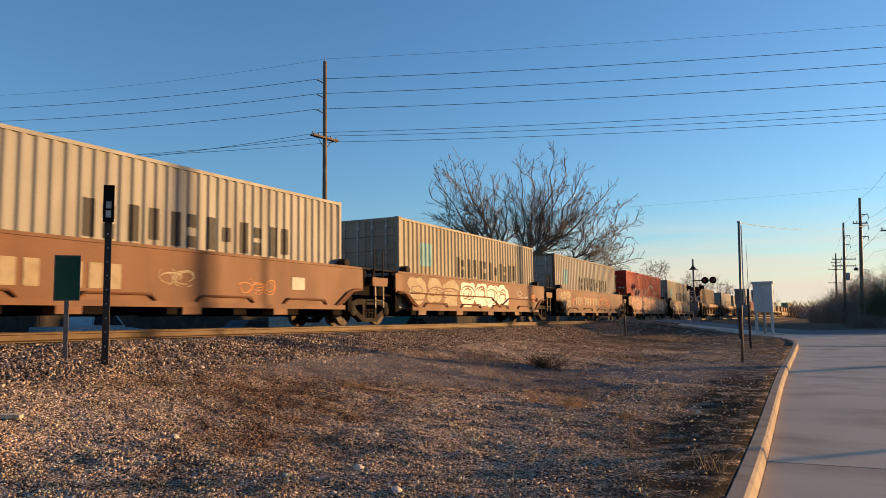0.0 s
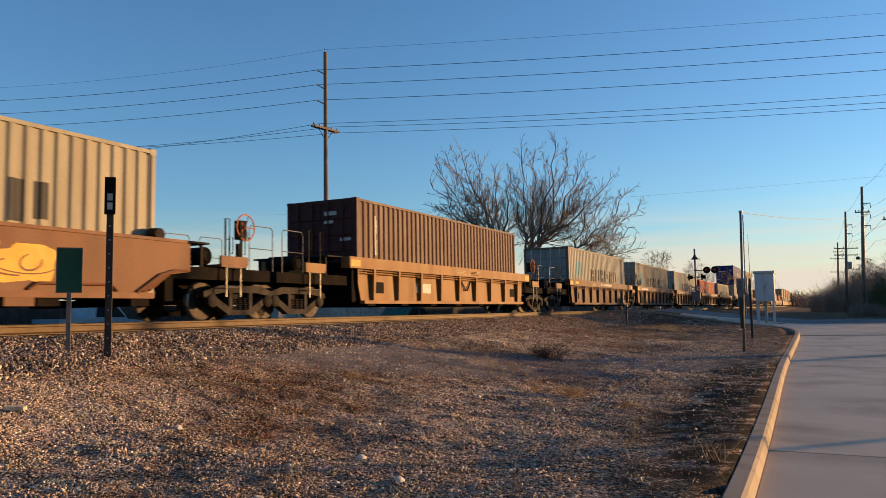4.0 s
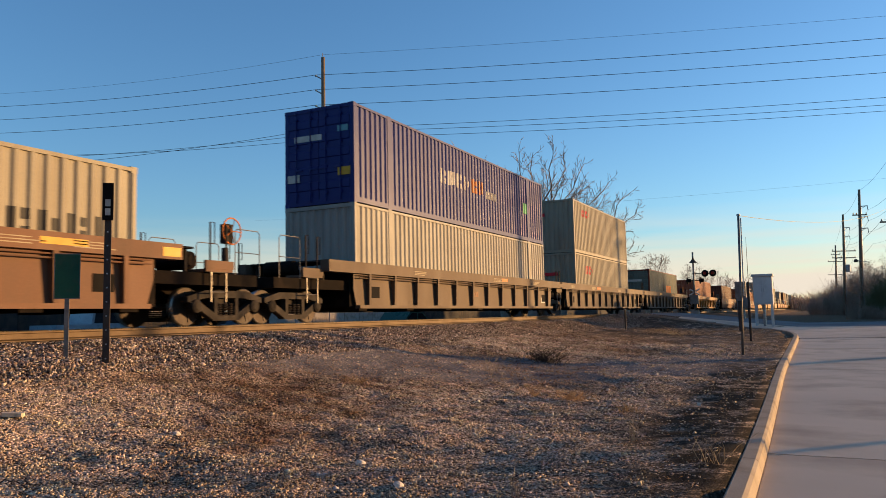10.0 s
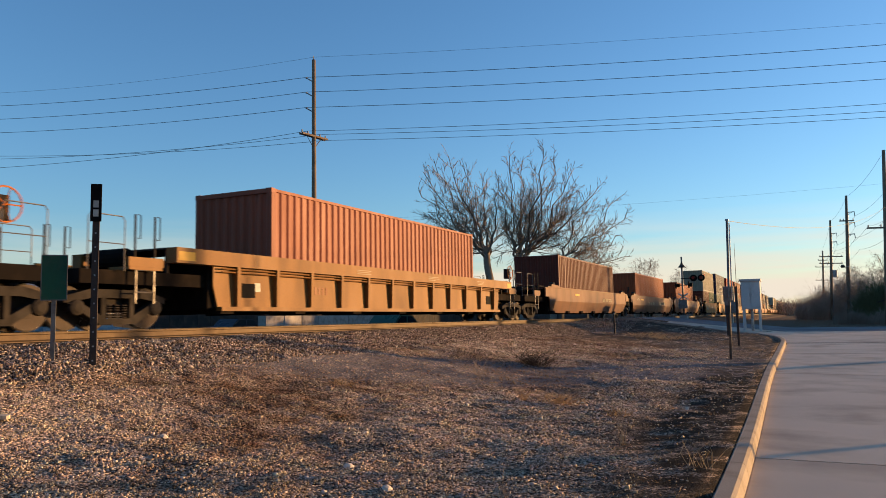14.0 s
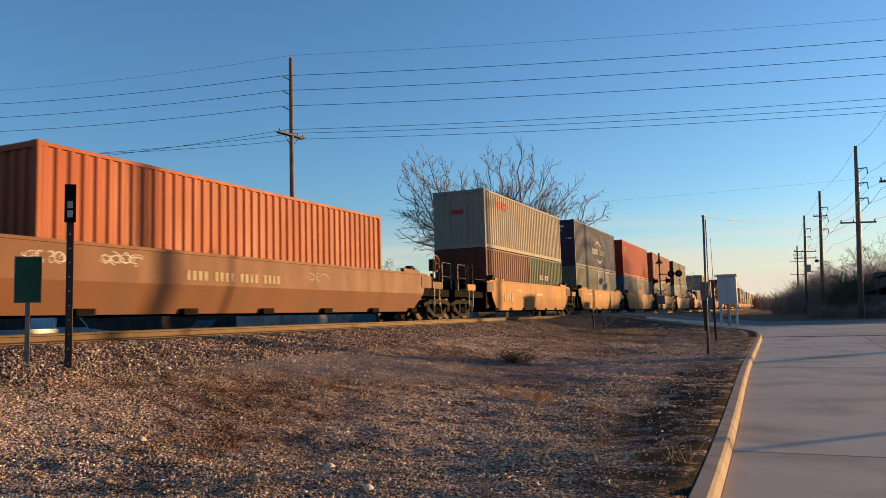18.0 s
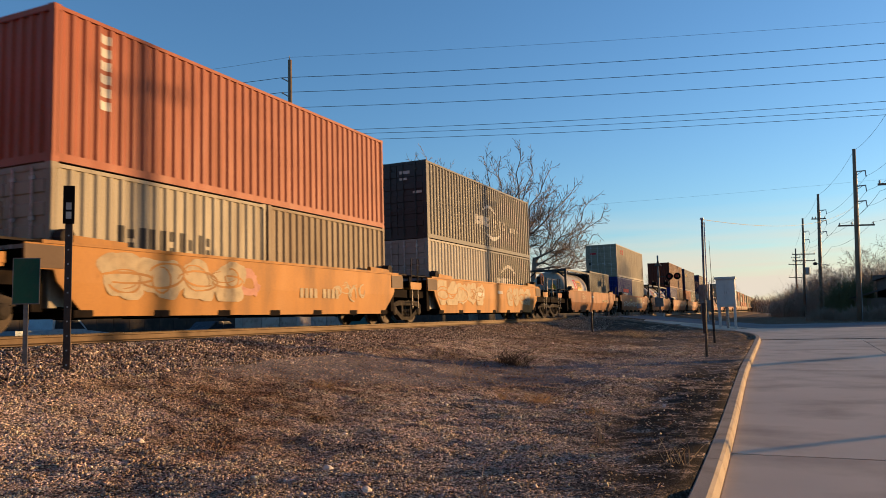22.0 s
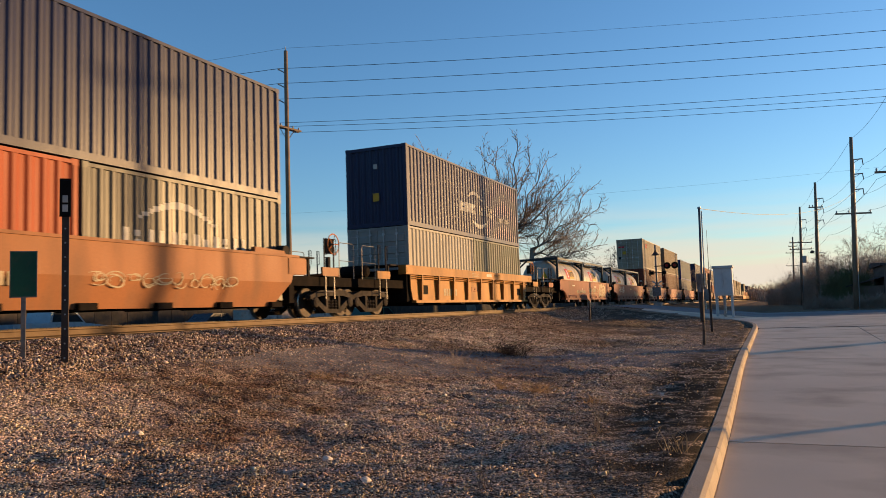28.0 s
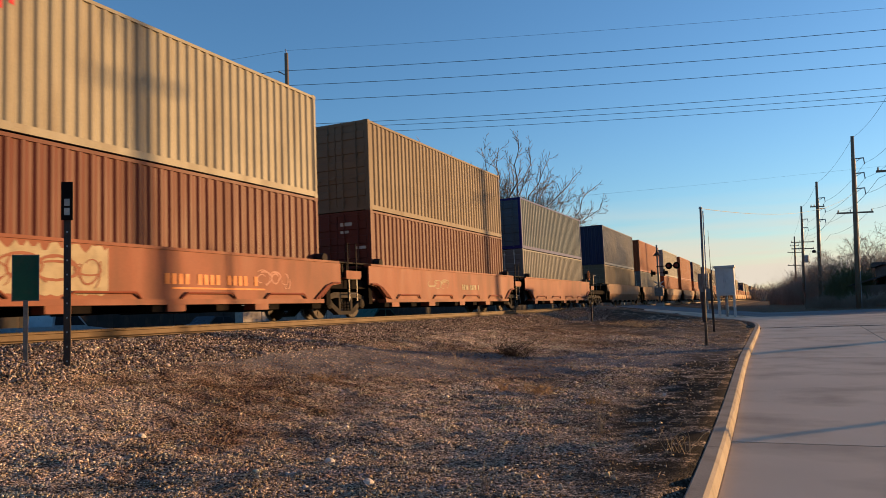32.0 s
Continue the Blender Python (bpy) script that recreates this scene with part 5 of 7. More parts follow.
part("lean_to_roof", Shape().add([(5.6, 76.2, 2.4), (8.6, 76.2, 3.2), (8.6, 83.8, 3.2), (5.6, 83.8, 2.4), (5.6, 76.2, 2.5), (8.6, 76.2, 3.3), (8.6, 83.8, 3.3), (5.6, 83.8, 2.5)], [(0, 3, 2, 1), (4, 5, 6, 7), (0, 1, 5, 4), (1, 2, 6, 5), (2, 3, 7, 6), (3, 0, 4, 7)]), ROOFING, shed)
part("lean_to_wall", Shape().box(6.0, 8.58, 76.6, 83.4, 0.0, 2.45), SIDING, shed)

# ---- the train: containers ----
CW = 1.219  # half a container's width
MOVING = []  # (thing, place along the track at the start, height over the rail)
WHEELSETS = {-1: [], 1: []}


def ribs(y0, y1, pitch=0.278, deep=0.037):
    """The corrugated line of a container's side from y0 to y1: (depth, y)."""
    pts, y = [], y0
    a, s = pitch * 0.285, pitch * 0.21
    k = int((y1 - y0) / pitch)
    pitch_fit = (y1 - y0) / k
    for i in range(k):
        y = y0 + i * pitch_fit
        pts += [(0.0, y), (0.0, y + a), (deep, y + a + s), (deep, y + pitch_fit - s)]
    pts.append((0.0, y1))
    return pts


def clip_line(pts, y0, y1):
    out = []
    for (d0, a), (d1, b) in zip(pts, pts[1:]):
        if b <= y0 or a >= y1:
            continue
        for y in (max(a, y0), min(b, y1)):
            d = d0 + (d1 - d0) * (y - a) / max(b - a, 1e-6)
            if not out or abs(out[-1][1] - y) > 1e-5:
                out.append((d, y))
    return out


def wall_sheet(shape, line, z0, z1, x, sign):
    """A corrugated sheet with its thickness, standing at x; sign: the side it faces."""
    v, f = [], []
    for d, y in line:
        v += [(sign * (x - d), y, z0), (sign * (x - d), y, z1)]
    for i in range(len(line) - 1):
        q = (2 * i, 2 * i + 2, 2 * i + 3, 2 * i + 1)
        f.append(q if sign > 0 else q[::-1])
    return shape.add(v, f)


CASTINGS = {}


def casting(mat):
    """The corner block with its oval hole, one mesh for each paint."""
    if mat.name not in CASTINGS:
        s = Shape().box(-0.089, 0.089, -0.083, 0.083, 0.0, 0.118, 0.012)
        CASTINGS[mat.name] = s.mesh("corner_casting", mat)
    return CASTINGS[mat.name]


def container(length, high, colour, label, u, z, door=True, marks=(), end_marks=(), frame_colour=None, posts=(), group="containers on the train"):
    """A corrugated freight container. marks: (colour, y0, y1, z0, z1) on its long sides, y from the near end, as fractions of length and height;
    end_marks: the same on the near end, x from -1 to 1. posts: further uprights along the side, in metres from the near end."""
    mat = PAINTS[colour]
    fmat = PAINTS[frame_colour] if frame_colour else mat
    ob = thing("shipping_container", label, "container", group)
    h = length / 2
    fr = Shape()
    for sx in (-1, 1):
        for sy in (-1, 1):
            fr.box(min(sx * CW, sx * (CW - 0.15)), max(sx * CW, sx * (CW - 0.15)), min(sy * h, sy * (h - 0.13)), max(sy * h, sy * (h - 0.13)), 0.1, high - 0.1, 0.02)
        fr.box(min(sx * CW, sx * (CW - 0.06)), max(sx * CW, sx * (CW - 0.06)), -h + 0.1, h - 0.1, 0.02, 0.17)
        fr.box(min(sx * CW, sx * (CW - 0.06)), max(sx * CW, sx * (CW - 0.06)), -h + 0.1, h - 0.1, high - 0.09, high - 0.02)
        for p in posts:
            fr.box(min(sx * (CW + 0.004), sx * (CW - 0.06)), max(sx * (CW + 0.004), sx * (CW - 0.06)), -h + p - 0.1, -h + p + 0.1, 0.0, high)
    for sy in (-1, 1):
        y0, y1 = sorted((sy * h, sy * (h - 0.1)))
        fr.box(-CW + 0.1, CW - 0.1, y0, y1, 0.02, 0.17)
        fr.box(-CW + 0.1, CW - 0.1, y0, y1, high - 0.12, high - 0.01)
    part("frame", fr, fmat, ob)
    cast = casting(fmat)
    for sx in (-1, 1):
        for sy in (-1, 1):
            for zc in (0.0, high - 0.118):
                part("corner_casting", cast, fmat, ob, at=pose(sx * (CW - 0.086), sy * (h - 0.08), zc))
    line = ribs(-h + 0.13, h - 0.13)
    for sx in (1, -1):
        part("side_wall", wall_sheet(Shape(), line, 0.16, high - 0.08, CW - 0.012, sx), mat, ob)
    roof, rl = Shape(), ribs(-h + 0.1, h - 0.1, 0.5, 0.02)
    v, f = [], []
    for d, y in rl:
        v += [(-CW + 0.03, y, high - 0.03 - d), (CW - 0.03, y, high - 0.03 - d)]
    f = [(2 * i, 2 * i + 1, 2 * i + 3, 2 * i + 2) for i in range(len(rl) - 1)]
    part("roof", roof.add(v, f), mat, ob)
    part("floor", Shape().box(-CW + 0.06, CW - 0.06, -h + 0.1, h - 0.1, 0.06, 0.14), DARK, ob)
    for sy in (-1, 1):
        if (sy < 0) == door:
            for sx in (-1, 1):
                x0, x1 = sorted((sx * 0.012, sx * (CW - 0.15)))
                ring = [(sy * (h - 0.06), 0.17), (sy * (h - 0.02), 0.17)]
                for zz in (0.2, 0.36, 0.52, 0.68, 0.84):
                    zc = high * zz
                    ring += [(sy * (h - 0.02), zc - 0.13), (sy * (h + 0.004), zc - 0.11), (sy * (h + 0.004), zc + 0.11), (sy * (h - 0.02), zc + 0.13)]
                ring += [(sy * (h - 0.02), high - 0.12), (sy * (h - 0.06), high - 0.12)]
                d = Shape().prism(ring if sy > 0 else ring[::-1], x0, x1, "x")
                leaf = part("door", d, mat, ob)
                for xr in (0.27, 0.78):
                    r = Shape().tube((sx * xr, sy * (h + 0.035), 0.1), (sx * xr, sy * (h + 0.035), high - 0.06), 0.019, n=6)
                    for zz in (0.12, 0.38, 0.62, 0.9):
                        r.box(sx * xr - 0.05, sx * xr + 0.05, min(sy * h, sy * (h + 0.04)), max(sy * h, sy * (h + 0.04)), high * zz - 0.03, high * zz + 0.03)
                    r.box(min(sx * xr, sx * (xr - 0.24)), max(sx * xr, sx * (xr - 0.24)), min(sy * (h + 0.03), sy * (h + 0.05)), max(sy * (h + 0.03), sy * (h + 0.05)), 1.05, 1.09)
                    part("lock_rod", r, BARE if colour in ("white", "cream", "grey") else mat, leaf)
        else:
            s = Shape()
            ln = ribs(-CW + 0.15, CW - 0.15, 0.25, 0.045)
            v, f = [], []
            for d, x in ln:
                v += [(x, sy * (h - 0.02 - d), 0.16), (x, sy * (h - 0.02 - d), high - 0.1)]
            for i in range(len(ln) - 1):
                q = (2 * i, 2 * i + 2, 2 * i + 3, 2 * i + 1)
                f.append(q if sy < 0 else q[::-1])
            part("end_wall", s.add(v, f), mat, ob)
    for layer, (c, a, b, z0, z1, *thick) in enumerate(marks):
        s, face = Shape(), CW - 0.008 + 0.0006 * layer
        if thick:  # a curved stroke: z0 its ends, z1 how far its middle rises, thick its width
            for k in range(16):
                t0, t1 = k / 16, (k + 1) / 16
                mid = z0 + z1 * math.sin(math.pi * (k + 0.5) / 16)
                wide = thick[0] * (0.35 + 0.65 * math.sin(math.pi * (k + 0.5) / 16))
                ln = clip_line(line, -h + (a + (b - a) * t0) * length, -h + (a + (b - a) * t1) * length)
                wall_sheet(s, ln, (mid - wide / 2) * high, (mid + wide / 2) * high, face, 1)
        else:
            wall_sheet(s, clip_line(line, -h + a * length, -h + b * length), z0 * high, z1 * high, face, 1)
        part("marking", s, DECAL[c], ob)
    for c, a, b, z0, z1 in end_marks:
        part("end_marking", Shape().box(a * CW, b * CW, -h - 0.012, -h - 0.006, z0 * high, z1 * high), DECAL[c], ob)
    MOVING.append((ob, u + h, z))
    return ob


def tank(u, z, label):
    """A 20-foot tank container: frame, tank with dished ends, walkway, placards."""
    ob = thing("tank_container", label, "tank container", "tank containers on the train")
    h, high, r = 3.03, 2.44, 1.13
    fr = Shape()
    for sx in (-1, 1):
        for sy in (-1, 1):
            x0, x1 = sorted((sx * CW, sx * (CW - 0.13)))
            y0, y1 = sorted((sy * h, sy * (h - 0.13)))
            fr.box(x0, x1, y0, y1, 0, high, 0.02)
        x0, x1 = sorted((sx * CW, sx * (CW - 0.09)))
        fr.box(x0, x1, -h + 0.1, h - 0.1, 0.02, 0.14)
        fr.box(x0, x1, -h + 0.1, h - 0.1, high - 0.12, high - 0.01)
    for sy in (-1, 1):
        y0, y1 = sorted((sy * h, sy * (h - 0.1)))
        fr.box(-CW + 0.1, CW - 0.1, y0, y1, 0, 0.16)
        fr.box(-CW + 0.1, CW - 0.1, y0, y1, high - 0.14, high - 0.01)
        for sx in (-1, 1):
            fr.tube((sx * (CW - 0.1), sy * (h - 0.06), high - 0.5), (sx * (CW - 0.62), sy * (h - 0.06), high - 0.06), 0.045, n=4)
            fr.tube((sx * (CW - 0.1), sy * (h - 0.06), 0.55), (sx * (CW - 0.6), sy * (h - 0.06), 0.08), 0.045, n=4)
            fr.tube((sx * (CW - 0.05), sy * (h - 0.1), high - 0.45), (sx * (CW - 0.05), sy * (h - 0.6), high - 0.06), 0.03, n=4)
    part("frame", fr, PAINTS["slate"], ob, "dark grey steel frame")
    zc = 1.22
    rings = [(-h + 0.08, 0.25), (-h + 0.11, 0.6), (-h + 0.2, 0.9), (-h + 0.36, 1.07), (-h + 0.55, r), (h - 0.55, r), (h - 0.36, 1.07), (h - 0.2, 0.9), (h - 0.11, 0.6), (h - 0.08, 0.25)]
    part("tank", Shape().lathe(rings, "y", 36, (0, 0, zc)), TANK, ob, "off-white tank barrel", smooth=True)
    for y in (-1.7, 0.0, 1.7):
        bands = Shape().lathe([(y - 0.04, r), (y - 0.039, r + 0.008), (y + 0.039, r + 0.008), (y + 0.04, r)], "y", 36, (0, 0, zc))
        part("band", bands, TANK, ob)
    walkway = Shape().box(0.2, 0.75, -h + 0.3, h - 0.3, high - 0.09, high - 0.05)
    for y in (-2.0, 0.0, 2.0):
        walkway.box(0.25, 0.3, y - 0.03, y + 0.03, zc + r - 0.1, high - 0.05)
    part("walkway", walkway, BARE, ob)
    part("manlid", Shape().lathe([(high - 0.22, 0.3), (high - 0.04, 0.3)], "z", 16), BARE, ob)

    def patch(y0, y1, a0, a1, out):
        s, n = Shape(), 8
        v = []
        for i in range(n + 1):
            w = radians(a0 + (a1 - a0) * i / n)
            for y in (y0, y1):
                v.append(((r + out) * math.cos(w), y, zc + (r + out) * math.sin(w)))
        return s.add(v, [(2 * i, 2 * i + 1, 2 * i + 3, 2 * i + 2) for i in range(n)])

    part("emblem", patch(-0.75, -0.1, 2, 34, 0.012), DECAL["red"], ob, "red square emblem with a white curve")
    part("emblem_curve", patch(-0.52, -0.3, 6, 30, 0.016), DECAL["white"], ob)
    part("name_bar", patch(-0.02, 1.05, 3, 31, 0.012), DECAL["yellow"], ob, "yellow name bar")
    for k in range(5):
        part("lettering", patch(0.04 + 0.2 * k, 0.16 + 0.2 * k, 9, 25, 0.016), DECAL["black"], ob)
    part("placard", Shape().add(
        [(0.15, -h + 0.03, 1.25), (0.6, -h + 0.03, 1.25), (0.375, -h + 0.03, 1.65)], [(0, 1, 2)]), DECAL["yellow"], ob)
    MOVING.append((ob, u + h, z))
    return ob


# ---- the train: well wagons ----
def bogie(ob, y):
    bolster = Shape().box(-0.95, 0.95, -0.24, 0.24, 0.46, 0.74)
    bg = part("bogie", bolster, STEEL, ob, at=pose(0, y, 0))
    for sx in (-1, 1):
        b = Shape()
        x0, x1 = sorted((sx * 0.95, sx * 1.13))
        # a cast frame: top member, sloping legs, columns and a spring seat, with open triangles between
        b.prism([(-1.14, 0.50), (-0.55, 0.60), (0.55, 0.60), (1.14, 0.50), (1.14, 0.62), (0.62, 0.76), (-0.62, 0.76), (-1.14, 0.62)], x0, x1, "x")
        b.prism([(-1.08, 0.50), (-0.40, 0.12), (-0.22, 0.12), (-0.30, 0.24), (-0.86, 0.54)], x0, x1, "x")
        b.prism([(0.86, 0.54), (0.30, 0.24), (0.22, 0.12), (0.40, 0.12), (1.08, 0.50)], x0, x1, "x")
        b.box(x0, x1, -0.42, 0.42, 0.11, 0.22)
        for sy in (-1, 1):
            b.box(x0, x1, *sorted((sy * 0.27, sy * 0.37)), 0.2, 0.64)
        part("side_frame", b, CAST, bg, "dusty cast steel side frame")
        for sy in (-0.89, 0.89):
            xa, xb = sorted((sx * 1.08, sx * 1.19))
            part("bearing_cap", Shape().lathe([(xa, 0.15), (xb - 0.03, 0.14), (xb, 0.08)] if sx > 0 else [(xa, 0.08), (xa + 0.03, 0.14), (xb, 0.15)], "x", 14, (0, sy, 0.42)), CAST, bg)
        sp = Shape()
        for yy in (-0.17, 0.0, 0.17):
            for zz in (0.23, 0.275, 0.32, 0.365, 0.41, 0.455):
                sp.lathe([(zz, 0.068), (zz + 0.012, 0.076), (zz + 0.026, 0.068)], "z", 9, (sx * 1.05, yy, 0))
        part("springs", sp, STEEL, bg)
    for sy in (-1, 1):
        w = Shape()
        for sx in (-1, 1):
            xs = sorted((sx * 0.69, sx * 0.82))
            w.lathe([(xs[0], 0.40 if sx > 0 else 0.42), (xs[1], 0.42 if sx < 0 else 0.40)], "x", 28)
            xo = sx * 0.825
            w.lathe(sorted([(xo - 0.02 * sx, 0.415), (xo + 0.002 * sx, 0.392)]), "x", 28)
            w.lathe(sorted([(xo - 0.01 * sx, 0.3), (xo + 0.012 * sx, 0.12)]), "x", 20)
            w.box(min(xo, xo + 0.014 * sx), max(xo, xo + 0.014 * sx), -0.03, 0.03, -0.34, -0.16)
        w.tube((-1.0, 0, 0), (1.0, 0, 0), 0.075, n=10)
        ws = part("wheelset", w, WHEEL, bg, at=pose(0, sy * 0.89, 0.42))
        ws.data.materials.append(TREAD)
        for q in ws.data.polygons:
            if min(math.hypot(w.v[i][1], w.v[i][2]) for i in q.vertices) > 0.385 and len(q.vertices) == 4:
                q.material_index = 1
        WHEELSETS[sy].append(ws)
    return bg


def splash(seed, y0, y1, z0, z1, lumps=6, filled=False):
    """Sprayed lettering that cannot be read, as one thin skin: looping strokes, or fat rounded bodies when filled."""
    rnd, s = random.Random(seed), Shape()
    step, tall, layer = (y1 - y0) / lumps, z1 - z0, 0

    def ribbon(pts, width):
        nonlocal layer
        layer += 1
        v = []
        for k, (y, z) in enumerate(pts):
            a, b = pts[max(0, k - 1)], pts[min(len(pts) - 1, k + 1)]
            d = math.hypot(b[0] - a[0], b[1] - a[1]) or 1.0
            ny, nz = -(b[1] - a[1]) / d, (b[0] - a[0]) / d
            w = width * (0.6 + 0.4 * math.sin(math.pi * k / (len(pts) - 1)))
            for sgn in (-1, 1):
                v.append((0.0003 * layer, y + sgn * ny * w, min(z1, max(z0, z + sgn * nz * w))))
        s.add(v, [(2 * k, 2 * k + 1, 2 * k + 3, 2 * k + 2) for k in range(len(pts) - 1)])

    for k in range(lumps):
        yc = y0 + (k + 0.5) * step
        for _ in range(2 if filled else 3):
            turn, start = rnd.uniform(2.4, 5.6), rnd.uniform(0, 6.28)
            a, b = step * rnd.uniform(0.2, 0.7), tall * rnd.uniform(0.15, 0.45)
            cy, cz = yc + rnd.uniform(-0.15, 0.15) * step, (z0 + z1) / 2 + rnd.uniform(-0.15, 0.15) * tall
            lean = rnd.uniform(-0.4, 0.4)
            pts = [(cy + a * math.cos(start + turn * i / 12) + lean * b * math.sin(start + turn * i / 12), cz + b * math.sin(start + turn * i / 12)) for i in range(13)]
            ribbon(pts, tall * (rnd.uniform(0.09, 0.18) if filled else rnd.uniform(0.02, 0.05)))
    return s


def blobs(seed, y0, y1, z0, z1, count):
    """Fat sprayed bodies side by side, squarish and uneven, each with its own outline."""
    rnd, s = random.Random(seed), Shape()
    step = (y1 - y0) / count
    for k in range(count):
        cy, cz = y0 + (k + 0.5) * step, (z0 + z1) / 2 + rnd.uniform(-0.06, 0.06) * (z1 - z0)
        a, b = step * rnd.uniform(0.46, 0.62), (z1 - z0) * rnd.uniform(0.42, 0.52)
        shift = [rnd.uniform(0, 6.28) for _ in range(4)]
        ring = []
        for i in range(40):
            w = 2 * math.pi * i / 40
            r = 1 + 0.10 * math.sin(2 * w + shift[0]) + 0.08 * math.sin(3 * w + shift[1]) + 0.07 * math.sin(5 * w + shift[2]) + 0.04 * math.sin(9 * w + shift[3])
            r *= (abs(math.cos(w)) ** 3 + abs(math.sin(w)) ** 3) ** (-1 / 3)
            ring.append((0.0004 * k, cy + a * r * math.cos(w), min(z1, max(z0, cz + b * r * math.sin(w)))))
        s.add(ring, [tuple(range(40))])
    return s


def panel(seed, y0, y1, z0, z1, count):
    """One solid sprayed field with a ragged outline."""
    rnd, s = random.Random(seed), Shape()
    n = 10 * count
    low = [(y0 + (y1 - y0) * i / n, z0 + rnd.uniform(0.0, 0.06) * (z1 - z0)) for i in range(n + 1)]
    high = [(y0 + (y1 - y0) * i / n, z1 - rnd.choice((0.0, 0.0, 0.02, 0.10, 0.16)) * (z1 - z0)) for i in range(n + 1)]
    v = [(0.0, y, z) for pair in zip(low, high) for y, z in pair]
    return s.add(v, [(2 * i, 2 * i + 2, 2 * i + 3, 2 * i + 1) for i in range(n)])


def letter(text, tall):
    """A short painted inscription as a flat mesh."""
    cu = bpy.data.curves.new("letter", "FONT")
    cu.body, cu.size = text, tall / 0.7
    carrier = bpy.data.objects.new("letter", cu)
    me = bpy.data.meshes.new_from_object(carrier)
    bpy.data.objects.remove(carrier)
    me.materials.clear()
    me.materials.append(DECAL["white"])
    return me


def moved(shape, x):
    shape.v = [(x + a, b, c) for a, b, c in shape.v]
    return shape


def ladder(ob, x, y0, y1, z0, z1, rungs, mat):
    s = Shape()
    for y in (y0, y1):
        s.box(x, x + 0.03, y - 0.014, y + 0.014, z0, z1)
    for k in range(rungs):
        z = z0 + (z1 - z0) * (k + 0.5) / rungs
        s.tube((x + 0.025, y0, z), (x + 0.025, y1, z), 0.014, n=5)
    return part("ladder", s, mat, ob)


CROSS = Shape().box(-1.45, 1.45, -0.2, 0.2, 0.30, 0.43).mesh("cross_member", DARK)


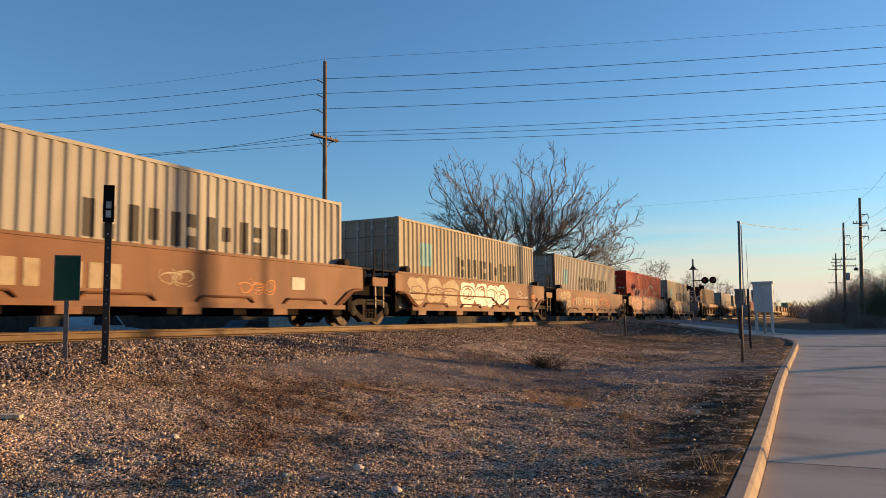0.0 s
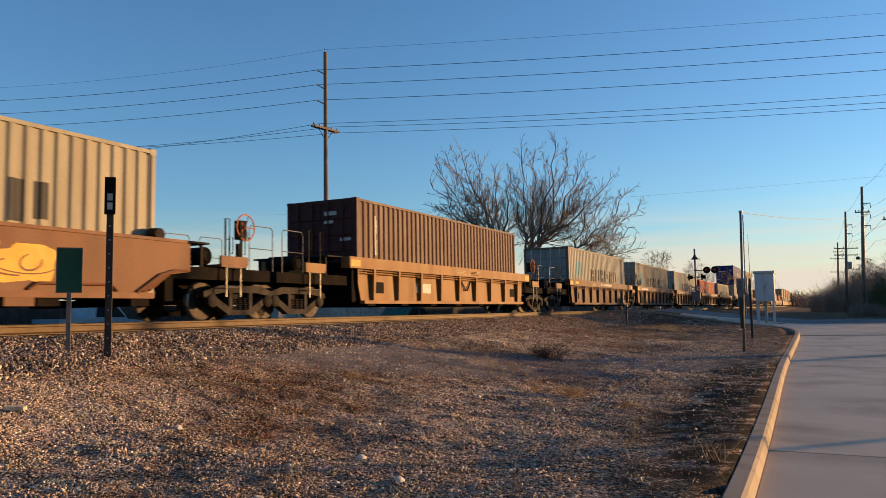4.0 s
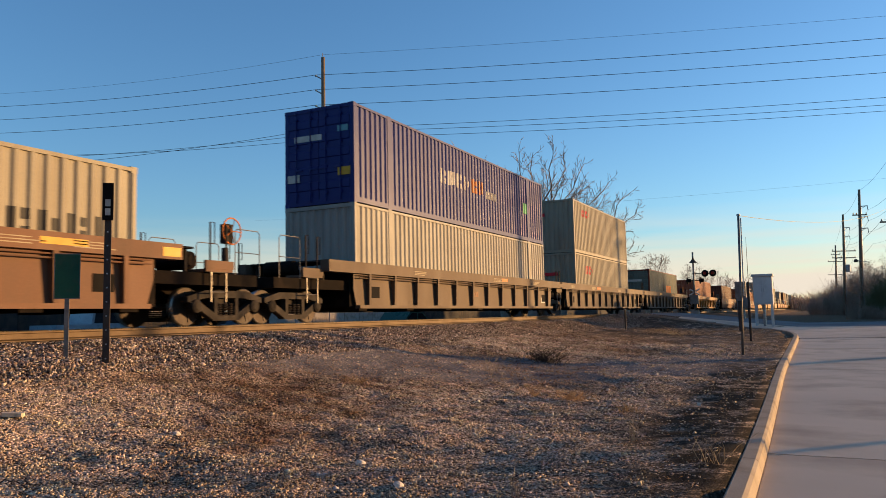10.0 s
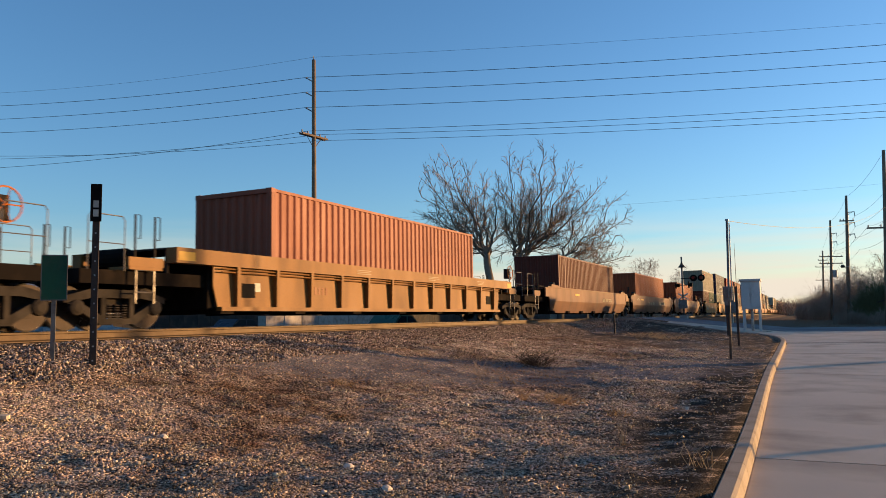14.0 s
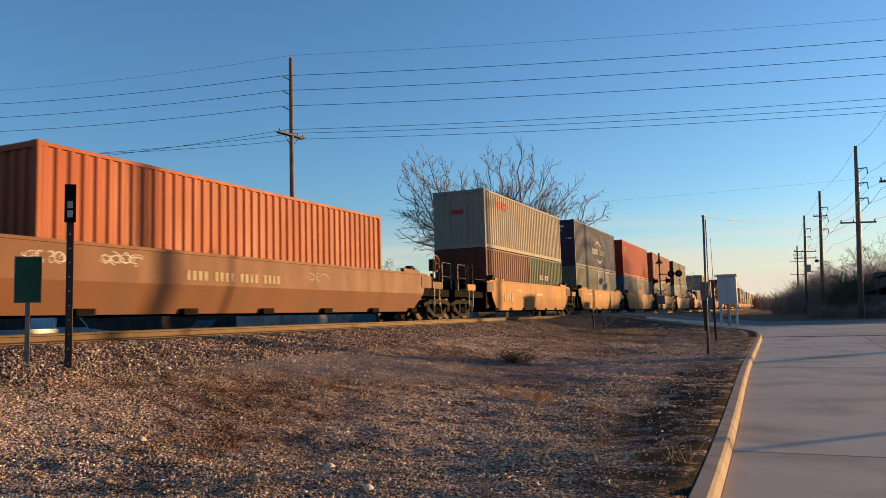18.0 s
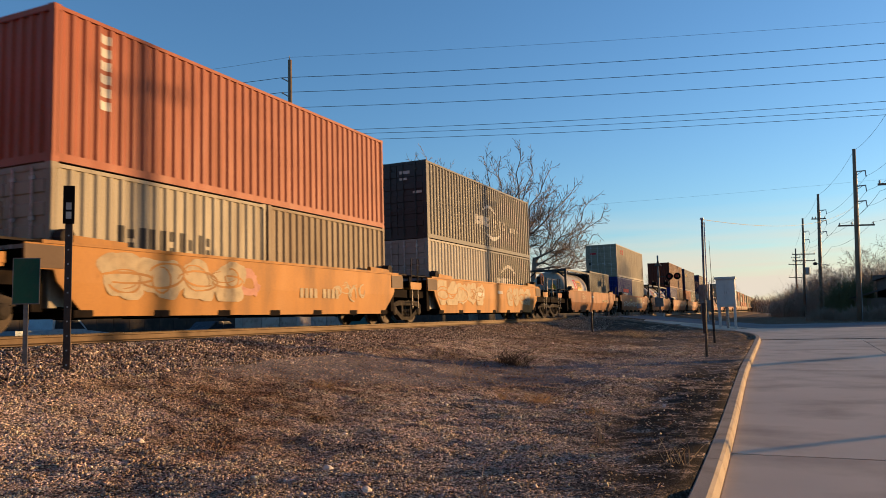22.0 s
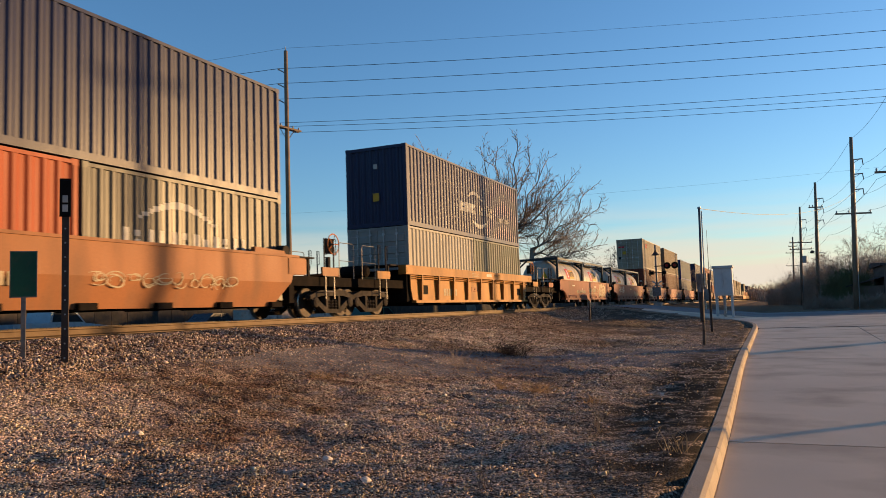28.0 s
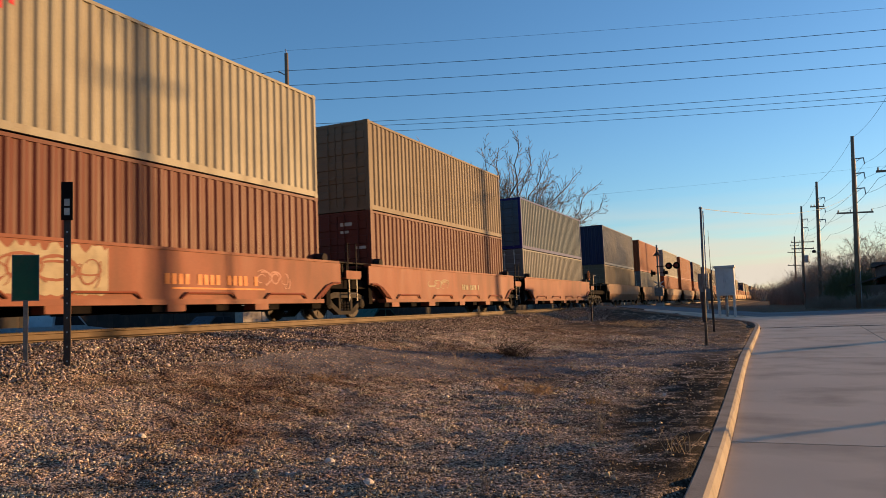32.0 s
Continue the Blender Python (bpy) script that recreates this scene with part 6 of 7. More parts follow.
def well(style, colour, half, length, near, far, u_mid, label, marks=(), art=7.7, fine=True, group="well wagons of the train"):
    """A well wagon. near, far: 'joint' (shares a bogie with its neighbour) or 'end' (its own bogie and coupler); marks: (colour, y0, y1, z0, z1, kind)."""
    mat = WELLS[colour]
    ob = thing("well_wagon", label, "freight wagon", group)
    out = 1.48
    for sx in (1, -1):
        if style == "smooth":
            s = Shape()
            up = [(-half, 1.12), (-half + 0.55, 1.12), (-half + 0.62, 0.92), (half - 0.62, 0.92), (half - 0.55, 1.12), (half, 1.12), (half, 1.56), (-half, 1.56)]
            x0, x1 = sorted((sx * out, sx * (out - 0.05)))
            s.prism(up, x0, x1, "x")
            tuck = 0.16 if colour != "yellow" else 0.04
            y0, y1, yb = -half + 0.62, half - 0.62, 0.62
            a = [(sx * out, y0, 0.92), (sx * out, y1, 0.92), (sx * (out - tuck), y1 - yb, 0.32), (sx * (out - tuck), y0 + yb, 0.32)]
            b = [(p[0] - sx * 0.05, p[1], p[2]) for p in a]
            s.add(a + b, [(0, 3, 2, 1) if sx > 0 else (0, 1, 2, 3), (4, 5, 6, 7) if sx > 0 else (4, 7, 6, 5), (3, 7, 6, 2), (0, 4, 7, 3), (1, 2, 6, 5)])
            part("side_panel", s, mat, ob)
            x0, x1 = sorted((sx * (out + 0.03), sx * (out - 0.24)))
            part("top_chord", Shape().box(x0, x1, -half + 0.3, half - 0.3, 1.56, 1.62), mat, ob)
            if fine:
                for sy in (-1, 1):
                    x0, x1 = sorted((sx * (out - 0.02), sx * (out + 0.02)))
                    y0, y1 = sorted((sy * (half + 0.02), sy * (half - 0.75)))
                    part("end_plate", Shape().box(x0, x1, y0, y1, 1.14, 1.53, 0.0), WELLS["drab"] if colour == "yellow" else mat, ob)
                    y0, y1 = sorted((sy * (half - 0.9), sy * (half - 2.1)))
                    x0, x1 = sorted((sx * (out - 0.1), sx * (out + 0.03)))
                    part("guide", Shape().prism([(y0, 1.6), (y1, 1.6), (y1 if sy < 0 else y1 - 0.05, 1.7), (y0, 1.74)], x0, x1, "x"), mat, ob)
                    x0, x1 = sorted((sx * (CW + 0.03), sx * (out)))
                    part("lock_cover", Shape().lathe([(x0, 0.16), (x1, 0.15)], "x", 12, (0, sy * (length / 2 - 0.25), 1.7)), STEEL, ob)
        elif style == "pipes":
            s = Shape()
            up = [(-half, 0.98), (-half + 0.5, 0.92), (-half + 1.05, 0.55), (half - 1.05, 0.55), (half - 0.5, 0.92), (half, 0.98), (half, 1.55), (-half, 1.55)]
            x0, x1 = sorted((sx * out, sx * (out - 0.05)))
            s.prism(up, x0, x1, "x")
            part("side_panel", s, mat, ob)
            x0, x1 = sorted((sx * (out + 0.05), sx * (out - 0.24)))
            part("lower_sill", Shape().box(x0, x1, -half + 0.95, half - 0.95, 0.44, 0.55), mat, ob)
            x0, x1 = sorted((sx * (out + 0.03), sx * (out - 0.24)))
            part("top_chord", Shape().box(x0, x1, -half + 0.1, half - 0.1, 1.55, 1.61), mat, ob)
            if fine:
                for k in range(4):
                    yc = -half + 2.6 + k * (2 * half - 5.2) / 3
                    p = Shape().path([(sx * (out + 0.03), yc - 0.85, 0.57), (sx * (out + 0.06), yc - 0.7, 0.68), (sx * (out + 0.06), yc + 0.7, 0.68), (sx * (out + 0.03), yc + 0.85, 0.57)], 0.025)
                    part("step_rail", p, mat, ob)
                    x0, x1 = sorted((sx * (out + 0.04), sx * (out - 0.3)))
                    part("outrigger", Shape().box(x0, x1, yc - 1.25, yc - 0.75, 0.30, 0.44), mat, ob)
                for sy in (-1, 1):
                    for off in (0.0, 0.14, 0.28):
                        p = Shape().path([(sx * (out + 0.04), sy * (half - 0.1 - off), 1.0), (sx * (out + 0.04), sy * (half - 0.5 - off), 0.98 - off * 0.3), (sx * (out + 0.04), sy * (half - 1.05 - off), 0.6 - off * 0.2)], 0.028)
                        part("brace_pipe", p, mat, ob)
                    x0, x1 = sorted((sx * (CW + 0.03), sx * (out)))
                    part("lock_cover", Shape().lathe([(x0, 0.13), (x1, 0.12)], "x", 12, (0, sy * (length / 2 - 0.2), 1.68)), STEEL, ob)
        else:
            x0, x1 = sorted((sx * (out + 0.05), sx * (out - 0.24)))
            part("top_chord", Shape().box(x0, x1, -half, half, 1.32, 1.63), mat, ob)
            run = min(half - 0.75, length / 2 + 0.08)
            x0, x1 = sorted((sx * (out - 0.09), sx * (out - 0.13)))
            part("side_panel", Shape().prism([(-run, 0.42), (run, 0.42), (run + 0.15, 0.9), (run + 0.15, 1.33), (-run - 0.15, 1.33), (-run - 0.15, 0.9)], x0, x1, "x"), mat, ob)
            x0, x1 = sorted((sx * (out + 0.03), sx * (out - 0.14)))
            part("bottom_chord", Shape().box(x0, x1, -run, run, 0.36, 0.45), mat, ob)
            if fine:
                for zp in (1.27, 1.20):
                    part("brake_pipe", Shape().tube((sx * (out + 0.01), -run, zp), (sx * (out + 0.01), run, zp), 0.017, n=6), mat, ob)
                rnd = random.Random(int(u_mid * 10))
                for _ in range(3):
                    ya = rnd.uniform(-half + 1.2, half - 2.4)
                    lines = Shape()
                    for q in range(3):
                        lines.box(*sorted((sx * (out + 0.048), sx * (out + 0.053))), ya, ya + rnd.uniform(0.5, 0.9), 1.40 + 0.05 * q, 1.418 + 0.05 * q)
                    part("stencil_lines", lines, DECAL["cream"], ob, "small unreadable stencilled lines", kind="stuff")
                ya = rnd.uniform(-run + 1.6, run - 2.4)
                lines = Shape()
                for q in range(5):
                    lines.box(*sorted((sx * (out - 0.089), sx * (out - 0.083))), ya + 0.16 * q, ya + 0.16 * q + 0.09, 0.78, 0.98)
                part("stencil_lines", lines, WELLS["orange_brown"], ob, "faded unreadable stencilled figures", kind="stuff")
            n = max(6, round(2 * run / 1.35))
            for k in range(n):
                yc = -run + 0.55 + k * (2 * run - 1.1) / (n - 1)
                r = Shape()
                a, b, c = sx * (out - 0.1), sx * (out + 0.06), sx * (out + 0.01)
                v = []
                for yy in (yc - 0.05, yc + 0.05):
                    v += [(a, yy - 0.05, 1.32), (b, yy - 0.05, 1.32), (c, yy, 0.46), (a, yy, 0.46)]
                r.add(v, [(0, 1, 2, 3), (7, 6, 5, 4), (0, 4, 5, 1), (2, 6, 7, 3), (1, 5, 6, 2), (0, 3, 7, 4)])
                part("rib", r, mat, ob)
            if fine:
                for sy in (-1, 1):
                    x0, x1 = sorted((sx * (out - 0.125), sx * (out - 0.08)))
                    y0, y1 = sorted((sy * (run - 0.75), sy * (run - 1.2)))
                    # nothing is cut here: a black plate paints the dark of the opening
                    part("access_hole", Shape().box(x0, x1, y0, y1, 0.66, 0.98), BLACK, ob, "black plate painted as the dark of a square opening")
                    x0, x1 = sorted((sx * (out + 0.048), sx * (out + 0.056)))
                    y0, y1 = sorted((sy * (half - 0.05), sy * (half - 0.5)))
                    part("reflector", Shape().box(x0, x1, y0, y1, 1.37, 1.55), DECAL["yellow"] if colour in ("umber", "ochre") else mat, ob)
    hl = min(half - 0.9, length / 2 + 0.15)
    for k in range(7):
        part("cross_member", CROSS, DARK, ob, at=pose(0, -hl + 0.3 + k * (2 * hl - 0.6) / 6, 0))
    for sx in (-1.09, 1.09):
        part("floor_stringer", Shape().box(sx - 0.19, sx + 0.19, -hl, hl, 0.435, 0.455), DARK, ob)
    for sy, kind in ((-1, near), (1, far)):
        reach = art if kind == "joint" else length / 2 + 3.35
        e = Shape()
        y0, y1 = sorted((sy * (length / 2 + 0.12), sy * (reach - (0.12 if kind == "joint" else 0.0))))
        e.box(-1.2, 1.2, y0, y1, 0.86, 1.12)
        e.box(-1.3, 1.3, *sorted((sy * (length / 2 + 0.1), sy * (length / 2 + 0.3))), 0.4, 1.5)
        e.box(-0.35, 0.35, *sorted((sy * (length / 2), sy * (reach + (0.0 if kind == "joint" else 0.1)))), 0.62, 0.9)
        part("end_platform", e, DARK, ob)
        g = Shape()
        y0, y1 = sorted((sy * (length / 2 + 0.15), sy * (length / 2 + 1.35)))
        g.box(-1.25, 1.25, y0, y1, 1.6, 1.64)
        for x in (-1.1, 1.1):
            for yy in (y0 + 0.1, y1 - 0.1):
                g.box(x - 0.03, x + 0.03, yy - 0.03, yy + 0.03, 1.12, 1.6)
        part("walkway", g, STEEL if fine else DARK, ob)
        if fine:
            yl = sy * (length / 2 + (1.25 if kind == "joint" else 2.0))
            for sx in (1, -1):
                if kind == "end" or sy < 0:
                    ladder(ob, sx * 1.3 - (0.05 if sx < 0 else 0), yl - 0.22, yl + 0.22, 0.5, 1.35, 2, SIGNMETAL)
                    for dy in (-0.24, 0.24):
                        part("grab_post", Shape().box(sx * 1.3 - 0.016, sx * 1.3 + 0.016, yl + dy - 0.02, yl + dy + 0.02, 1.1, 2.2, 0.006).path(
                            [(sx * 1.3, yl + dy + 0.06, 2.2), (sx * 1.3, yl + dy + 0.13, 2.2), (sx * 1.3, yl + dy + 0.13, 1.75), (sx * 1.3, yl + dy + 0.06, 1.75)], 0.012, 5), STEEL, ob)
                    part("step_plate", Shape().box(min(sx * 0.8, sx * 1.35), max(sx * 0.8, sx * 1.35), yl - 0.4, yl + 0.4, 1.14, 1.2).box(
                        min(sx * 1.3, sx * 1.36), max(sx * 1.3, sx * 1.36), yl - 0.42, yl + 0.42, 1.2, 1.38), mat, ob)
            if kind == "end":
                for sx in (1, -1):
                    yr = sy * (reach - 0.45)
                    rail = Shape().path([(sx * 1.32, yr - 0.4, 1.1), (sx * 1.32, yr - 0.4, 2.05), (sx * 1.32, yr - 0.34, 2.12), (sx * 1.32, yr + 0.34, 2.12), (sx * 1.32, yr + 0.4, 2.05), (sx * 1.32, yr + 0.4, 1.1)], 0.012, 5)
                    rail.tube((sx * 1.32, yr - 0.4, 1.6), (sx * 1.32, yr + 0.4, 1.6), 0.010, n=5)
                    part("handrail", rail, SIGNMETAL, ob)
                part("coupler", Shape().box(-0.14, 0.14, *sorted((sy * (reach - 0.2), sy * (reach + 0.42))), 0.74, 1.02).box(-0.2, 0.2, *sorted((sy * (reach + 0.12), sy * (reach + 0.45))), 0.68, 1.08), STEEL, ob)
                part("air_hose", Shape().path([(0.35, sy * reach, 0.8), (0.38, sy * (reach + 0.15), 0.55), (0.3, sy * (reach + 0.3), 0.35), (0.15, sy * (reach + 0.45), 0.42)], 0.025), BLACK, ob)
                part("air_tank", Shape().lathe([(-0.5, 0.12), (-0.44, 0.2), (0.44, 0.2), (0.5, 0.12)], "x", 14, (0.2, sy * (reach - 1.5), 1.42)), DARK, ob)
                if sy > 0:
                    bw = Shape()
                    yb = sy * (reach - 0.55)
                    n = 18
                    ring = [(0.95, yb + 0.3 * math.cos(6.2832 * i / n), 2.12 + 0.3 * math.sin(6.2832 * i / n)) for i in range(n + 1)]
                    bw.path(ring, 0.017, 5)
                    for i in range(5):
                        w = 6.2832 * i / 5
                        bw.tube((0.95, yb, 2.12), (0.95, yb + 0.3 * math.cos(w), 2.12 + 0.3 * math.sin(w)), 0.012, n=4)
                    part("brake_wheel", bw, DECAL["orange"], ob, "orange-painted hand brake wheel")
                    part("brake_box", Shape().box(0.68, 0.9, yb - 0.14, yb + 0.14, 1.85, 2.28, 0.05).box(0.7, 0.8, yb - 0.06, yb + 0.06, 1.1, 1.75), STEEL, ob)
        if kind == "end":
            bogie(ob, sy * (length / 2 + 2.45))
        elif sy < 0:
            bogie(ob, -art)
    for c, y0, y1, z0, z1, kind in marks:
        xo = out + (0.012 if style != "ribbed" else -0.084)
        if kind == "bar":
            s = Shape().box(xo - 0.008, xo, y0, y1, z0, z1)
            part("marking", s, DECAL[c], ob)
        elif kind == "chord":
            part("marking", Shape().box(out + 0.045, out + 0.053, y0, y1, z0, z1), DECAL[c], ob)
        elif kind == "letters":
            c = "cream" if c == "white" else c
            n = max(2, round((y1 - y0) / ((z1 - z0) * 0.85)))
            w = (y1 - y0) / n
            for k in range(n):
                part("marking", Shape().box(xo - 0.008, xo, y0 + k * w, y0 + (k + 0.68) * w, z0, z1), DECAL[c], ob) if (k + 1) % 5 else None
        elif kind[0] == "=":
            part("letter", letter(kind[1:], z1 - z0), DECAL[c], ob, at=pose(xo + 0.002, y0, z0, 90, 0, 90))
        elif kind == "lever":
            part("brake_lever", Shape().path([(xo + 0.03, y0, z1), (xo + 0.05, y0 + 0.42 * (y1 - y0), z0), (xo + 0.05, y0 + 0.58 * (y1 - y0), z0), (xo + 0.03, y1, z1)], 0.026, 5), STEEL, ob, "dark bent brake lever")
        elif kind == "pipe":
            part("air_pipe", Shape().path([(xo + 0.03, -half + 0.9, z1), (xo + 0.03, y0, z1), (xo + 0.03, (y0 + y1) / 2, z0), (xo + 0.03, y1, z1), (xo + 0.03, half - 0.9, z1)], 0.022, 6), mat, ob)
            part("shackle", Shape().lathe([(xo, 0.08), (xo + 0.05, 0.07)], "x", 10, (0, half - 1.1, z1)), STEEL, ob)
        elif kind[0] in "bps":
            make, seed = panel if kind[0] == "p" else blobs, int(abs(u_mid * 10 + y0 * 7))
            part("sprayed_lettering", moved(make(seed, y0, y1, z0, z1, int(kind[1:])), xo - 0.008), DECAL[c], ob, "unreadable sprayed lettering")
            tall = z1 - z0
            part("sprayed_outline", moved(splash(seed + 3, y0 + 0.1, y1 - 0.1, z0 + 0.15 * tall, z1 - 0.15 * tall, int(kind[1:])), xo - 0.004), mat, ob, kind="stuff")
        else:
            part("sprayed_lettering", moved(splash(int(abs(u_mid * 10 + y0 * 7)), y0, y1, z0, z1, int(kind), (z1 - z0) > 0.75), xo - 0.008), DECAL[c], ob, "unreadable sprayed lettering")
    MOVING.append((ob, u_mid, 0.0))
    return ob

# ---- the train: wagon by wagon, from the front of the view to its far end ----
HC, STD = 2.896, 2.591
BASE = 0.47
L40, L20, L53 = 12.19, 6.06, 16.15


def word(c, a, b, z0, z1, n, gap=0.3, nib=0.36):
    """A name as plain bars: a tall one and one or two short blocks for each letter."""
    w, out = (b - a) / n, []
    for k in range(n):
        s, e = a + k * w, a + (k + 1 - gap) * w
        pen, tall = nib * (e - s), z1 - z0
        out.append((c, s, s + pen, z0, z1))
        for lo, hi in (((0.0, 0.4), (0.55, 0.9)), ((0.1, 1.0),), ((0.0, 0.35), (0.6, 1.0)), ((0.3, 0.75),))[k % 4]:
            out.append((c, e - pen, e, z0 + lo * tall, z0 + hi * tall))
    return out


STAR = [("teal", 0.12, 0.19, 0.50, 0.76)] + word("black", 0.34, 0.84, 0.42, 0.66, 6)
RED4 = word("red", 0.13, 0.26, 0.72, 0.86, 4, 0.15)
RED4_END = [("red", -0.72, -0.32, 0.70, 0.76)]
ARC = word("white", 0.40, 0.54, 0.36, 0.50, 3) + word("white", 0.57, 0.71, 0.36, 0.50, 3) + [("white", 0.46, 0.60, 0.58, 0.09, 0.05), ("white", 0.50, 0.64, 0.26, -0.07, 0.06)]
CODE = [("white", 0.1, 0.45, 0.84, 0.88), ("white", 0.1, 0.35, 0.76, 0.79), ("white", 0.55, 0.85, 0.58, 0.61)]
TEXT40 = "%s forty-foot corrugated steel container on a well wagon"


def one(u, high, colour, label, z=BASE, **kw):
    return container(L40, high, colour, label, u, z, **kw)


def twins(u, high, a, b, la, lb, ma=(), mb=(), z=BASE):
    container(L20, high, a, la, u, z, True, ma)
    container(L20, high, b, lb, u + L40 - L20, z, False, mb)


def tanks(u):
    tank(u, BASE, "off-white tank container in a dark grey frame, riding in a well")
    tank(u + L40 - L20, BASE, "off-white tank container in a dark grey frame, riding in a well")


def pack(style, colour, half, places, label, marks=None, length=12.35, art=None, fine=True):
    """The wagons of one coupled set; places: where each container's near end lies."""
    for k, (u, ln) in enumerate(places):
        mid = u + ln / 2
        prev = (mid - places[k - 1][0] - places[k - 1][1] / 2) / 2 if k else half + 0.9
        nxt = (places[k + 1][0] + places[k + 1][1] / 2 - mid) / 2 if k + 1 < len(places) else half + 0.9
        a = prev if k else nxt
        c = colour[k] if isinstance(colour, (list, tuple)) else colour
        well(style, c, half, length, "joint" if k else "end", "joint" if k + 1 < len(places) else "end", mid, label, (marks or {}).get(k, ()), a, fine=fine)


pack("pipes", ["brown", "brown", "brown", "brown", "brown"], 6.75, [(4.75, L40), (20.05, L40), (35.35, L40), (50.65, L40), (65.9, L40)], "brown articulated well wagon with pipe rails and sprayed lettering", {
    0: [("white", -4.4, -1.2, 0.75, 1.2, "letters"), ("cream", -0.4, 0.4, 0.85, 1.2, "2"), ("white", 3.6, 4.1, 0.9, 1.2, "bar"), ("orange", 1.8, 3.0, 0.75, 1.1, "3")],
    1: [("cream", -6.0, -2.4, 0.62, 1.5, "b3"), ("bright", -2.25, -1.05, 0.60, 1.53, "b1"), ("bright", -1.0, 2.2, 0.60, 1.53, "b3"), ("white", 3.4, 4.5, 0.95, 1.32, "3"), ("orange", 5.0, 5.4, 0.9, 1.2, "bar"), ("white", 0.5, 2.3, 0.62, 0.98, "pipe")],
    2: [("cream", -6.1, -4.4, 0.62, 1.5, "b2"), ("cream", -3.6, 1.0, 0.85, 1.25, "letters"), ("orange", -4.2, 3.6, 0.78, 1.3, "9")],
    3: [("pink", -5.8, 3.2, 0.60, 1.53, "s7"), ("cream", -5.4, -1.0, 0.75, 1.45, "6"), ("cream", 3.7, 5.6, 0.62, 1.5, "b2"), ("blue", 4.2, 5.1, 0.95, 1.2, "1")],
    4: [("white", -5.5, -0.6, 0.85, 1.3, "7"), ("cream", 0.3, 2.6, 0.62, 1.5, "b2"), ("yellow", 2.7, 3.8, 0.62, 1.3, "b1")]})
for u in (4.75, 20.05, 35.35, 65.9):
    one(u, HC, "cream" if u in (20.05, 65.9) else "white", TEXT40 % "weathered off-white", marks=STAR, frame_colour="tan" if u == 35.35 else None)
one(50.65, HC, "red", TEXT40 % "bright red", marks=word("white", 0.14, 0.58, 0.40, 0.62, 7, 0.35, 0.16) + [("white", 0.57, 0.76, 0.56, 0.17, 0.035), ("white", 0.60, 0.70, 0.46, -0.05, 0.03)] + word("white", 0.72, 0.86, 0.40, 0.58, 3, 0.3, 0.2), end_marks=CODE)

pack("ribbed", "ochre", 6.9, [(85.2, L40)], "ochre ribbed well wagon", {0: [("white", -3.0, -2.0, 0.7, 1.0, "bar"), ("white", 0.2, 1.1, 0.85, 1.22, "lever")]})
one(85.2, HC, "maroon", TEXT40 % "dark red", marks=word("white", 0.08, 0.10, 0.45, 0.85, 1), end_marks=CODE)

pack("ribbed", ["umber", "umber", "brown", "umber", "umber"], 6.95, [(104.95, L40), (120.45, L40), (136.0, L40), (151.45, L40), (166.9, L40)], "brown ribbed articulated well wagon", {
    0: [("yellow", -6.0, -5.4, 1.42, 1.54, "chord"), ("white", -1.0, 1.4, 1.42, 1.54, "chord")],
    1: [("white", -4.6, -4.1, 0.55, 1.15, "3"), ("white", -2.6, -1.7, 0.5, 1.15, "2"), ("cream", -1.2, 0.4, 0.5, 1.15, "3"), ("yellow", 2.0, 2.9, 1.42, 1.54, "chord"), ("white", -5.5, -3.5, 1.4, 1.52, "chord")],
    2: [("white", 0.3, 1.2, 0.85, 1.22, "lever"), ("white", -3.6, -3.2, 0.6, 1.1, "3"), ("white", -2.0, -1.2, 0.6, 1.1, "3"), ("yellow", 2.3, 3.2, 1.42, 1.54, "chord"), ("white", -4.5, -2.6, 1.4, 1.52, "chord")],
    3: [("white", -1.3, -0.6, 0.6, 1.1, "3"), ("yellow", 4.0, 5.2, 1.42, 1.54, "chord")],
    4: [("yellow", 3.9, 4.8, 1.42, 1.54, "chord"), ("yellow", -6.4, -5.8, 1.42, 1.54, "chord")]})
one(104.95, HC, "white", TEXT40 % "off-white", marks=STAR, frame_colour="tan")
one(120.45, HC, "cream", TEXT40 % "weathered cream", marks=STAR)
one(136.0, HC, "white", TEXT40 % "off-white", marks=STAR)
one(151.45, STD, "red", TEXT40 % "bright red", marks=word("white", 0.08, 0.50, 0.43, 0.60, 8, 0.35, 0.17) + [("white", 0.555, 0.655, 0.60, 0.93), ("navy", 0.558, 0.652, 0.61, 0.92), ("yellow", 0.585, 0.65, 0.80, 0.86)] + word("white", 0.562, 0.648, 0.65, 0.76, 5, 0.3, 0.3), end_marks=CODE)
PAIR = [("teal", 0.18, 0.34, 0.50, 0.74)] + word("black", 0.40, 0.94, 0.42, 0.60, 6)
twins(166.9, STD, "cream", "cream", "cream twenty-foot container with a pale blue emblem", "cream twenty-foot container with black lettering", PAIR, PAIR[1:])

